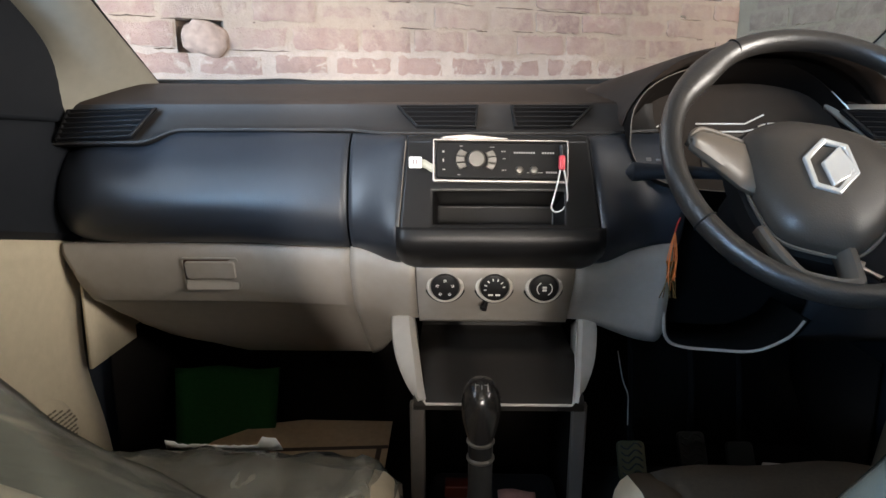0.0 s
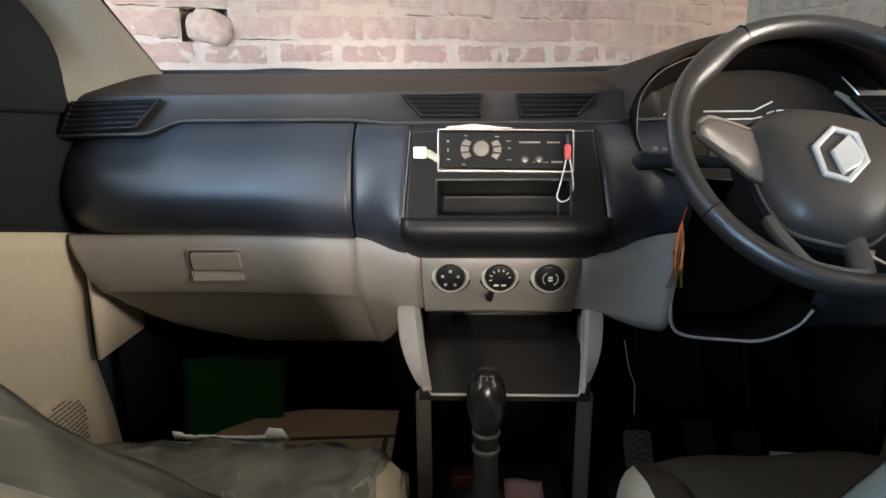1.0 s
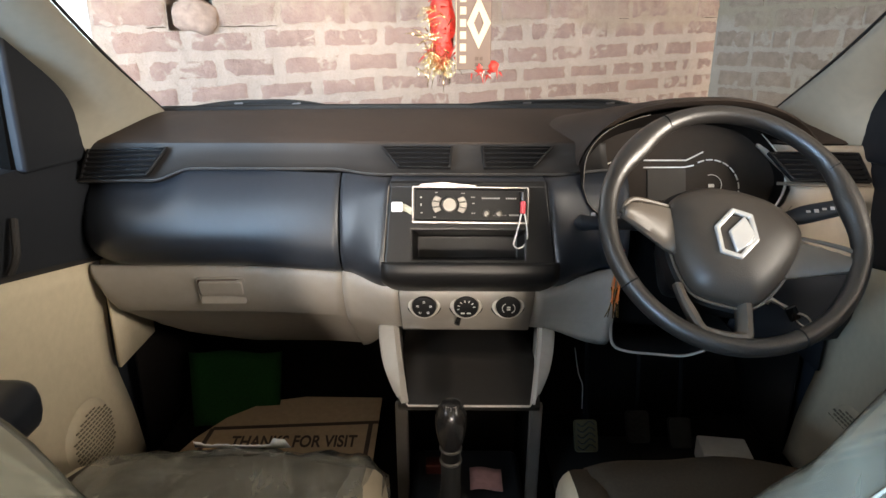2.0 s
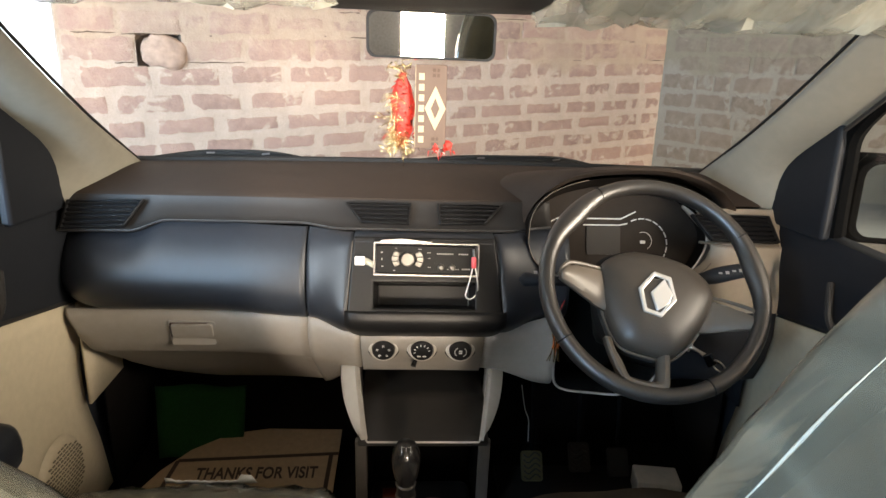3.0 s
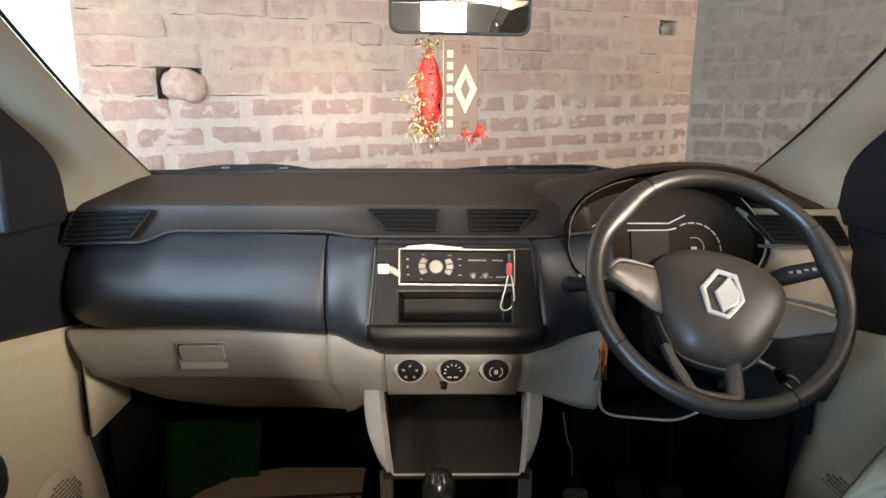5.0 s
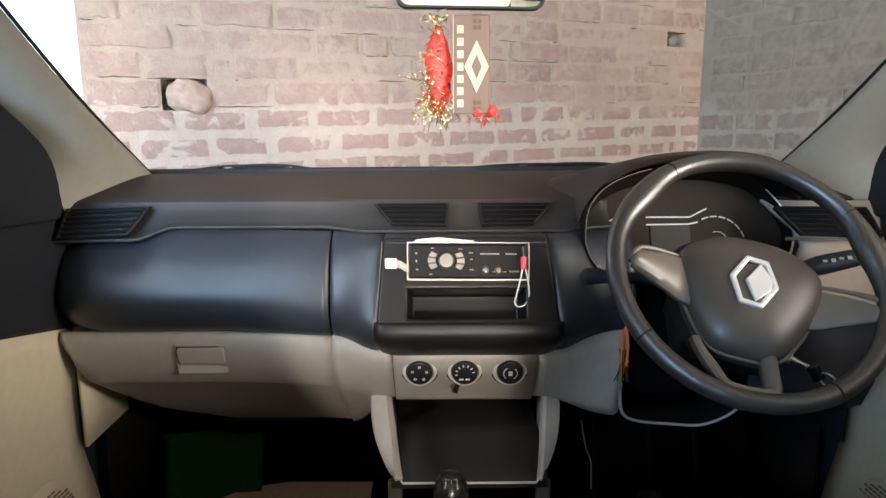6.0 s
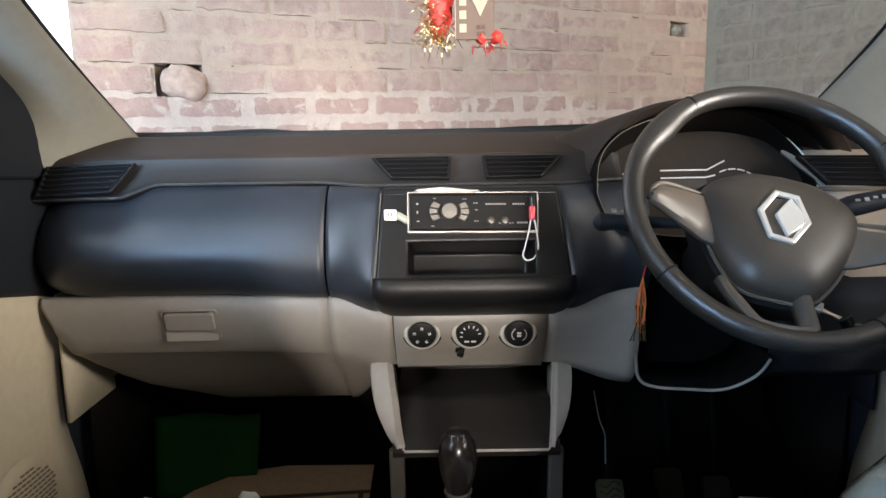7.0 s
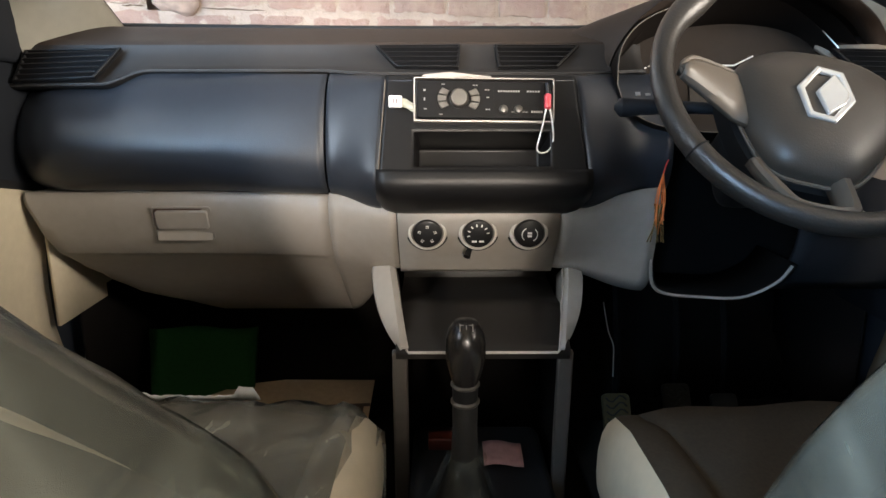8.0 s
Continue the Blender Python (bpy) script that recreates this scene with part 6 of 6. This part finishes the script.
for y, z in ((0.30, 0.615), (0.42, 0.612), (0.53, 0.615), (0.63, 0.618), (0.70, 0.612), (0.752, 0.598), (0.79, 0.575), (0.80, 0.53), (0.79, 0.48)):
    row = []
    for u in spaced(-1, 1, 31):
        wr = 0.010 * noise.noise(Vector((5 * u, 8 * y, 1.3))) + 0.005 * noise.noise(Vector((11 * u + 6 * y, 14 * y, 4.0)))
        row.append((C - 0.366 + u * 0.236, y - 0.03 * u * u + wr, z - 0.014 + wr - 0.03 * max(0, abs(u) - 0.85) / 0.15))
    rows.append(row)
sheet(bm, rows)
part("cushion_cover", bm, FILM_WRAP, pseat, "clear wrinkled protective plastic over the cushion", angle=80)
tag = thing("torn_paper_tape", "torn strip of white paper tape along the cushion's front edge", "tape")
bm = bmesh.new()
rng = random.Random(5)
top_, bot_ = [], []
for k, x in enumerate(spaced(-0.392, -0.235, 26)):
    lift = 0.012 if 21 <= k <= 24 else (0.005 if k < 3 else 0.0)
    top_.append((x, 0.788 + rng.uniform(-0.001, 0.001), 0.564 + rng.uniform(-0.0005, 0.0005)))
    bot_.append((x + rng.uniform(-0.001, 0.001), 0.782, 0.5735 + lift + rng.uniform(-0.0012, 0.0012)))
sheet(bm, [top_, bot_])
part("strip", bm, WHITE, tag, solid=0.001)

# ---- overhead ----
mirror = thing("rear_view_mirror", "black framed rear-view mirror on the windscreen", "mirror")
MMIR = frame_at((0.053, 0.772, 1.3192), (1, 0.045, -0.012), (0, -0.058, 1))
bm = bmesh.new()
shape = rrect(-0.0925, 0.0925, -0.0325, 0.0325, 0.013)
slab(bm, shape, MMIR @ Matrix.Translation((0, 0, -0.022)), 0.022)
part("housing", bm, DOORBLACK, mirror, bevel=0.006, segs=3)
bm = bmesh.new()
ring_slab(bm, shape, [(x * 0.955, y * 0.90) for x, y in shape], MMIR, 0.003)
part("rim", bm, DOORBLACK, mirror, bevel=0.001)
bm = bmesh.new()
slab(bm, [(x * 0.955, y * 0.90) for x, y in shape], MMIR @ Matrix.Translation((0, 0, 0.0005)), 0.001)
part("mirror_glass", bm, MIRROR, mirror)
bm = bmesh.new()
tube(bm, [(0.058, 0.79, 1.335), (0.058, 0.79, 1.37), (0.057, 0.78, 1.40)], [0.010, 0.009, 0.016], 10)
part("stem", bm, BLACK, mirror)

ov = thing("overhead_console", "dark grey overhead console at the windscreen's top", "overhead console")
bm = bmesh.new()
prof = [(0.79, 1.388), (0.765, 1.366), (0.74, 1.359), (0.70, 1.364), (0.62, 1.392), (0.5, 1.43), (0.42, 1.46)]
rows = []
for x in spaced(-0.115, 0.222, 21):
    u = (x - 0.0535) / 0.1685
    e = max(0, abs(u) - 0.80) / 0.20
    rows.append([(x, y, z + 0.034 * e * e) for y, z in prof])
sheet(bm, rows)
part("console_shell", bm, BAND, ov, solid=0.01)
bm = bmesh.new()
puff(bm, 0.040, 0.066, 0.752, 0.772, 1.352, 1.372, 0.003)
part("mirror_bracket", bm, DOORBLACK, ov, "small dark mirror bracket")
bm = bmesh.new()
tube(bm, [(x, 0.7915, 1.392 + 0.034 * (max(0, abs((x - 0.0535) / 0.1685) - 0.80) / 0.20) ** 2) for x in spaced(-0.114, 0.221, 21)], 0.004, 6)
part("front_bead", bm, LEGMAT, ov, "paler bead along the front edge")
for s, sgn in ((-1, 1), (1, 1)):
    v = thing("sun_visor", "folded beige sun visor wrapped in crumpled clear plastic", "sun visor", group="sun visors")
    x0, x1 = (C - 0.60, C - 0.14) if s < 0 else (C + 0.15, C + 0.60)
    MV = frame_at(((x0 + x1) / 2, 0.62, 1.395 if s < 0 else 1.382), (1, 0, 0), (0, 0.93, -0.36))
    bm = bmesh.new()
    w = (x1 - x0) / 2
    slab(bm, rrect(-w + 0.03, w - 0.02, -0.085, 0.075, 0.03), MV @ Matrix.Translation((0, 0, -0.010)), 0.02)
    part("visor_board", bm, ROOF, v, bevel=0.006)
    bm = bmesh.new()
    rows = []
    for k in range(15):
        a = 2 * math.pi * k / 14
        row = []
        for j in range(27):
            u = -1 + 2 * j / 26
            p = Vector((u * (w + 0.015), 0.105 * math.copysign(abs(math.cos(a)) ** 0.6, math.cos(a)), 0.024 * math.sin(a)))
            n1 = noise.noise(Vector((7 * u + s, 2.5 * math.cos(a), 2.5 * math.sin(a) + s * 5)))
            n2 = noise.noise(Vector((11 * u, 6 * math.cos(a) + s, 6 * math.sin(a)))) * 1.7
            n3 = noise.noise(Vector((3.3 * u + 7 * s, 1.2 * math.cos(a), s)))
            p += Vector((0.008 * n2, 0.020 * n1 + 0.008 * n2 + 0.034 * n3, 0.014 * n1 + 0.010 * n2))
            row.append(MV @ p)
        rows.append(row)
    sheet(bm, rows)
    part("plastic_wrap", bm, FILM_THIN, v, "crumpled clear plastic wrap", angle=38)

orn = thing("hanging_ornament", "brown card ornament with red tassel and gold tinsel under the mirror", "ornament")
MO = frame_at((0.0530, 0.778, 1.2175), (1, 0.02, 0), (0, 0, 1)) @ Matrix.Scale(0.94, 4)
bm = bmesh.new()
slab(bm, rrect(-0.0235, 0.0255, -0.062, 0.066, 0.002, 2), MO, 0.003)
card = part("card", bm, CARD, orn, "brown hanging card", bevel=0.0006)
bm = bmesh.new()
box(bm, -0.0236, -0.0228, -0.061, 0.066, 0.003, 0.0036, MO)
part("card_edge", bm, PALEGOLD, card, smooth=False)
bm = bmesh.new()
DI = [(0, 0.034), (0.0165, 0.0), (0, -0.034), (-0.0165, 0.0)]
ring_slab(bm, DI, [(x * 0.42, y * 0.48) for x, y in DI], MO @ Matrix.Translation((0.008, 0.0, 0.003)), 0.0015)
part("diamond", bm, PALEGOLD, card, "pale gold diamond shape", smooth=False)
for k in range(7):
    bm = bmesh.new()
    y = -0.048 + 0.0160 * k
    box(bm, -0.0180, -0.0095, y - 0.0050, y + 0.0050, 0.003, 0.0042, MO)
    part("print_bar", bm, PALEGOLD, card, "pale gold bar of print", smooth=False)
bm = bmesh.new()
for y in (-0.055, -0.047, 0.050, 0.058):
    box(bm, 0.003, 0.008, y - 0.0025, y + 0.0025, 0.003, 0.0038, MO)
    box(bm, 0.010, 0.014, y - 0.0025, y + 0.0025, 0.003, 0.0038, MO)
part("small_bars", bm, INK, card, smooth=False)["kind"] = "stuff"
rng = random.Random(11)


def tuft(bm_, n_, mid, size, drop, long, wide, lean):
    """Loose flat strands round a middle, hanging a little."""
    for _ in range(n_):
        p = Vector(mid) + Vector((rng.gauss(0, size[0]), rng.gauss(0, size[1]), rng.uniform(-drop, 0)))
        d_ = Vector((rng.uniform(-1, 1) + lean, rng.uniform(-0.6, 0.6), rng.uniform(-1.1, 0.5))).normalized() * rng.uniform(*long)
        q = d_.orthogonal().normalized() * wide
        bend = Vector((0, 0, -0.15 * d_.length))
        a_, b_, c_ = (bm_.verts.new(p - q), bm_.verts.new(p + q), bm_.verts.new(p + d_ * 0.55 + q * 0.8))
        e_, f_ = bm_.verts.new(p + d_ * 0.55 - q * 0.8), bm_.verts.new(p + d_ + bend)
        bm_.faces.new((a_, b_, c_, e_))
        bm_.faces.new((e_, c_, f_))


bm = bmesh.new()            # the tassel: a soft folded cloth bunch with frayed edges
rows = []
for z, r_ in ((1.268, 0.003), (1.258, 0.008), (1.246, 0.012), (1.232, 0.0155), (1.216, 0.0165), (1.200, 0.015), (1.186, 0.0125), (1.172, 0.009), (1.162, 0.004)):
    rows.append([(0.0125 + r_ * math.cos(a) * (1 + 0.45 * noise.noise(Vector((2.6 * math.cos(a), 2.6 * math.sin(a), z * 75)))), 0.787 + 0.55 * r_ * math.sin(a), z + 0.002 * math.sin(5 * a)) for a in [2 * math.pi * k / 20 for k in range(20)]])
sheet(bm, rows, True)
tuft(bm, 70, (0.0125, 0.785, 1.255), (0.009, 0.005), 0.085, (0.007, 0.014), 0.0016, -0.2)
part("red_tassel", bm, RED, orn, "folded red cloth tassel", solid=0.0004)
bm = bmesh.new()
tuft(bm, 34, (0.010, 0.780, 1.284), (0.007, 0.005), 0.022, (0.010, 0.020), 0.0010, 0.0)
tuft(bm, 70, (0.003, 0.778, 1.240), (0.008, 0.005), 0.075, (0.012, 0.026), 0.0009, -0.6)
tuft(bm, 46, (0.012, 0.779, 1.178), (0.010, 0.006), 0.020, (0.014, 0.030), 0.0010, 0.0)
part("gold_tinsel", bm, GOLD, orn, "curled gold tinsel", solid=0.0003)
bm = bmesh.new()            # a bow of two lobes and a knot
for sx_, x_ in ((-1, 0.062), (1, 0.079)):
    lathe(bm, [(0.0, -0.010), (0.006, -0.006), (0.0085, 0.0), (0.006, 0.006), (0.0, 0.010)], Matrix.Translation((x_, 0.782, 1.163)) @ Matrix.Rotation(radians(90 - 18 * sx_), 4, "Y"), 14)
tuft(bm, 22, (0.071, 0.781, 1.162), (0.008, 0.004), 0.010, (0.007, 0.015), 0.0016, 0.1)
part("red_bow", bm, RED, orn, "red cloth bow below the card", solid=0.0004)
bm = bmesh.new()
tuft(bm, 7, (0.066, 0.779, 1.160), (0.005, 0.003), 0.006, (0.006, 0.012), 0.0014, 0.0)
part("bow_foil", bm, BRUSHED, orn, "bright foil on the bow", solid=0.0003)
bm = bmesh.new()
tube(bm, smooth_line([(0.052, 0.782, 1.345), (0.040, 0.782, 1.31), (0.030, 0.784, 1.285)], 8), 0.0012, 5)
part("string", bm, RED, orn)

# ---- outside the screen ----
for x0, x1, y0 in ((-0.59, -0.25, 1.295), (-0.02, 0.42, 1.305)):
    w = thing("windscreen_wiper", "black windscreen wiper resting at the foot of the glass", "wiper", group="wipers")
    bm = bmesh.new()
    line = smooth_line([(x0, y0 - 0.02, 1.047), (x0 + 0.10, y0, 1.058), ((x0 + x1) / 2, y0 + 0.005, 1.063), (x1 - 0.06, y0 + 0.008, 1.062), (x1, y0 + 0.01, 1.050)], 22)
    tube(bm, line, [0.004 + 0.006 * math.sin(math.pi * k) for k in spaced(0.06, 0.94, 22)], 8)
    part("blade", bm, RUBBER, w)
    bm = bmesh.new()
    tube(bm, smooth_line([((x0 + x1) / 2 - 0.03, y0 - 0.004, 1.069), (x1 - 0.09, y0 + 0.0, 1.0715), (x1 - 0.02, y0 + 0.01, 1.064), (x1 + 0.05, y0 + 0.04, 1.046)], 12), [0.0022, 0.0026, 0.003, 0.0034, 0.0036, 0.0038, 0.004, 0.004, 0.004, 0.004, 0.004, 0.004], 8)
    part("arm", bm, RUBBER, w)
    # small metal pieces added to give the dark wiper its glints
    for k in (0.52, 0.80):
        bm = bmesh.new()
        p = line[int(k * 21)]
        puff(bm, -0.009, 0.009, -0.003, 0.003, -0.002, 0.002, 0.001, Matrix.Translation(p + Vector((0, -0.0085, 0.004))) @ Matrix.Rotation(radians(9 - 20 * k), 4, "Y"), 1)
        part("clip", bm, WIPERMETAL, w, "bare metal clip added for the wiper's glints")
dm = thing("door_mirror", "dark door mirror outside the driver's window", "door mirror")
bm = bmesh.new()
MD = frame_at((1.022, 0.985, 1.046), (0.97, -0.24, 0), (0, 0.03, 1))
puff(bm, -0.145, 0.135, -0.093, 0.088, -0.085, 0.0, 0.034, MD)
part("shell", bm, DEEPBLACK, dm, "matt black mirror shell")
bm = bmesh.new()
sh = rrect(-0.118, 0.118, -0.074, 0.071, 0.028)
ring_slab(bm, [(x * 1.12 - 0.002, y * 1.12) for x, y in sh], sh, MD @ Matrix.Translation((0, 0, -0.004)), 0.010)
part("mirror_rim", bm, DEEPBLACK, dm, bevel=0.003)
bm = bmesh.new()
slab(bm, sh, MD @ Matrix.Translation((0, 0, -0.003)), 0.004)
part("mirror_glass", bm, DOORGLASS, dm, "greenish mirror glass")
bm = bmesh.new()
tube(bm, [(0.78, 1.0, 0.985), (0.90, 1.04, 0.985), (0.99, 1.05, 1.0)], [0.024, 0.022, 0.020], 10)
part("foot", bm, DEEPBLACK, dm)

# ---- bricks ----
rng = random.Random(21)


def brick_mesh(k, clay):
    """One rough brick, 1 x 1 face in local x, y, with a worn outline."""
    nx, ny = 13, 4
    bm_ = bmesh.new()
    front = []
    for j in range(ny):
        row = []
        for i in range(nx):
            u, v = i / (nx - 1) - 0.5, j / (ny - 1) - 0.5
            e = noise.noise(Vector((u * 5 + k * 3.1, v * 4, k * 1.7)))
            edge = 1.0 if i in (0, nx - 1) or j in (0, ny - 1) else 0.0
            row.append(bm_.verts.new((u * (1 - 0.03 * edge) + 0.045 * e * edge, v * (1 - 0.08 * edge) + (0.10 * noise.noise(Vector((u * 9, v * 5 + k, k * 2.3))) + 0.09 * noise.noise(Vector((u * 23, v * 5, k * 1.3)))) * edge, 0.006 + 0.003 * e - 0.004 * edge)))
        front.append(row)
    for j in range(ny - 1):
        for i in range(nx - 1):
            bm_.faces.new((front[j][i], front[j][i + 1], front[j + 1][i + 1], front[j + 1][i]))
    loop = front[0] + [r[-1] for r in front[1:]] + front[-1][::-1][1:] + [r[0] for r in front[::-1][1:-1]]
    back = [bm_.verts.new((v.co.x * 1.01, v.co.y * 1.03, -0.02)) for v in loop]
    for i in range(len(loop)):
        bm_.faces.new((loop[i], loop[(i + 1) % len(loop)], back[(i + 1) % len(loop)], back[i]))
    bmesh.ops.recalc_face_normals(bm_, faces=bm_.faces)
    me = bpy.data.meshes.new("brick")
    bm_.to_mesh(me)
    bm_.free()
    me.materials.append(clay)
    me.polygons.foreach_set("use_smooth", [True] * len(me.polygons))
    me.set_sharp_from_angle(angle=radians(50))
    return me


MESHES = [brick_mesh(k, BRICK) for k in range(9)]
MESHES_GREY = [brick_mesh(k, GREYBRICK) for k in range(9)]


def lay(wall, right, length, z_from, z_to):
    m = wall_frame(right)
    row = 0
    z = z_from
    while z < z_to:
        head = row % 3 == 2
        x = -0.01 - rng.uniform(0, 0.12)
        flip = -1.0 if right else 1.0
        while x > -length + 0.05:
            w = (0.105 if head and rng.random() < 0.5 else 0.215) + rng.uniform(-0.012, 0.012)
            w = min(w, x + length)
            if w > 0.06:
                cx_, cz_ = x - w / 2, z + COURSE / 2 + rng.uniform(-0.004, 0.004)
                inside = (not right) and any(h[0] - 0.03 < cx_ + w / 2 and cx_ - w / 2 < h[1] + 0.03 and h[2] - 0.02 < cz_ < h[3] + 0.02 for h in HOLES)
                if not inside:
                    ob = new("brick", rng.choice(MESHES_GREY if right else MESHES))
                    ob.matrix_world = m @ Matrix.Translation((flip * cx_, cz_, rng.uniform(-0.003, 0.004))) @ Matrix.Rotation(radians(rng.uniform(-0.9, 0.9)), 4, "Z") @ Matrix.Diagonal((w, 0.086 + rng.uniform(-0.006, 0.005), 1, 1))
                    ob.parent = wall
            x -= w + rng.uniform(0.009, 0.022)
        z += COURSE
        row += 1


# the front wall: height of each bed joint over the reference bed, which rises towards the corner, and its upright joints
BEDS = (-0.66, -0.56, -0.46, -0.37, -0.283, -0.197, -0.102, 0.0, 0.100, 0.195, 0.287, 0.390, 0.490, 0.590, 0.69, 0.79)
JOINTS = {2: (-1.01, -0.755, -0.49), 3: (-2.9, -2.62, -1.40, -1.154, -0.933, -0.65, -0.373, -0.16),
          4: (-2.954, -2.788, -2.534, -2.278, -2.019, -1.486, -1.288, -1.004, -0.745, -0.49, -0.249),
          5: (-2.919, -2.651, -2.427, -2.157, -1.907, -1.376, -1.134, -0.90, -0.613, -0.394, -0.158),
          6: (-3.019, -2.763, -2.504, -2.262, -1.996, -1.508, -1.264, -0.964, -0.753, -0.495, -0.235),
          7: (-2.815, -2.655, -2.417, -2.14, -1.915, -1.667, -1.145, -0.905, -0.637, -0.359, -0.172),
          8: (-2.868, -2.645, -2.56, -2.308, -2.073, -1.83), 9: (-2.762, -2.483, -2.236, -2.046, -1.919, -1.32, -0.953, -0.638),
          10: (-2.923, -2.671, -2.399, -2.139, -1.877, -1.225, -1.025, -0.775, -0.585), 11: (-2.824, -2.562, -2.297, -2.04, -1.783)}


def lay_front(wall, length):
    """Courses with thin earthy joints above, and thick limy ones below."""
    m = wall_frame(False)
    for k, (low, high) in enumerate(zip(BEDS, BEDS[1:])):
        ends = [-length] + [j for j in JOINTS.get(k, (-length + 0.10 + 0.13 * (k % 2),)) if j > -length + 0.03] + [0.0]
        cuts = [ends[0]]
        for a, b in zip(ends, ends[1:]):
            steps = max(1, round((b - a) / 0.25))
            cuts += [a + (b - a) * i / steps + (rng.uniform(-0.015, 0.015) if i < steps else 0) for i in range(1, steps + 1)]
        limy = k < 7
        for a, b in zip(cuts, cuts[1:]):
            gap0, gap1 = ((rng.uniform(0.009, 0.026), rng.uniform(0.009, 0.026)) if limy else (rng.uniform(0.004, 0.009), rng.uniform(0.004, 0.009)))
            gap1 = 0.0 if b == 0.0 else gap1
            w, cx_ = b - a - gap0 - gap1, (a + gap0 + b - gap1) / 2
            if w < 0.03:
                continue
            h_ = (high - low) - (rng.uniform(0.022, 0.034) if limy else rng.uniform(0.010, 0.016))
            z = 1.301 + 0.0235 * cx_ + (low + high) / 2 + rng.uniform(-0.003, 0.003) - (0.0 if limy else 0.002)
            if any(x0 - 0.01 < cx_ < x1 + 0.01 and z0 - 0.02 < z < z1 + 0.02 for x0, x1, z0, z1, deep in HOLES):
                continue
            ob = new("brick", rng.choice(MESHES))
            ob.matrix_world = m @ Matrix.Translation((cx_, z, rng.uniform(-0.003, 0.001) if limy else rng.choice((-0.005, -0.003, -0.001, 0.002, 0.004)))) @ Matrix.Rotation(radians(1.35 + rng.uniform(-0.9, 0.9)), 4, "Z") @ Matrix.Diagonal((w, h_, 1, 1))
            ob.parent = wall
            if not limy and rng.random() < 0.6:         # a dark strip over the bed paints the shade in an open joint
                gap = bmesh.new()
                x_a, x_b = sorted((rng.uniform(-0.5, 0.5) * w, rng.choice((-0.5, 0.5)) * w))
                pts = [m @ Vector((cx_ + x, z - h_ / 2 - 0.004 + 0.0235 * x + 0.0045 * noise.noise(Vector((x * 45, z * 9, k))), 0.0005)) for x in spaced(x_a, x_b, 9)]
                tube(gap, pts, [0.0006] + [0.0009 + 0.0018 * rng.random() for _ in range(7)] + [0.0006], 5)
                part("open_joint", gap, GAP, wall)


lay_front(wall_front, 3.06)
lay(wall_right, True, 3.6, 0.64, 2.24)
# the stone that plugs the recess
bm = bmesh.new()
bmesh.ops.create_icosphere(bm, subdivisions=3, radius=1.0)
for v in bm.verts:
    q = Vector([math.copysign(abs(c) ** 0.82, c) for c in v.co])
    v.co = q * (1 + 0.22 * noise.noise(v.co * 1.5) + 0.07 * noise.noise(v.co * 4))
bmesh.ops.transform(bm, matrix=wall_frame(False) @ Matrix.Translation((-2.712, 1.266, -0.016)) @ Matrix.Rotation(radians(-20), 4, "Z") @ Matrix.Diagonal((0.084, 0.061, 0.042, 1)), verts=bm.verts)
tagged(part("plug_stone", bm, REDSTONE), "rounded reddish stone stuck in a gap of the brick wall", "stone")
bm = bmesh.new()
bmesh.ops.create_icosphere(bm, subdivisions=3, radius=1.0)
for v in bm.verts:
    v.co = v.co * (1 + 0.22 * noise.noise(v.co * 1.9))
bmesh.ops.transform(bm, matrix=wall_frame(False) @ Matrix.Translation((-0.215, 1.625, -0.03)) @ Matrix.Diagonal((0.042, 0.032, 0.03, 1)), verts=bm.verts)
tagged(part("wedged_stone", bm, GREYMORTAR), "pale chip of mortar wedged in a gap of the brick wall", "stone")
nail = thing("wall_nail", "bent rusty nail driven into the brick wall", "nail")
bm = bmesh.new()
tube(bm, [wall_frame(False) @ Vector(p) for p in ((-0.421, 1.500, -0.005), (-0.421, 1.498, 0.02), (-0.423, 1.488, 0.032))], 0.0035, 6)
part("shank", bm, BRUSHED, nail)
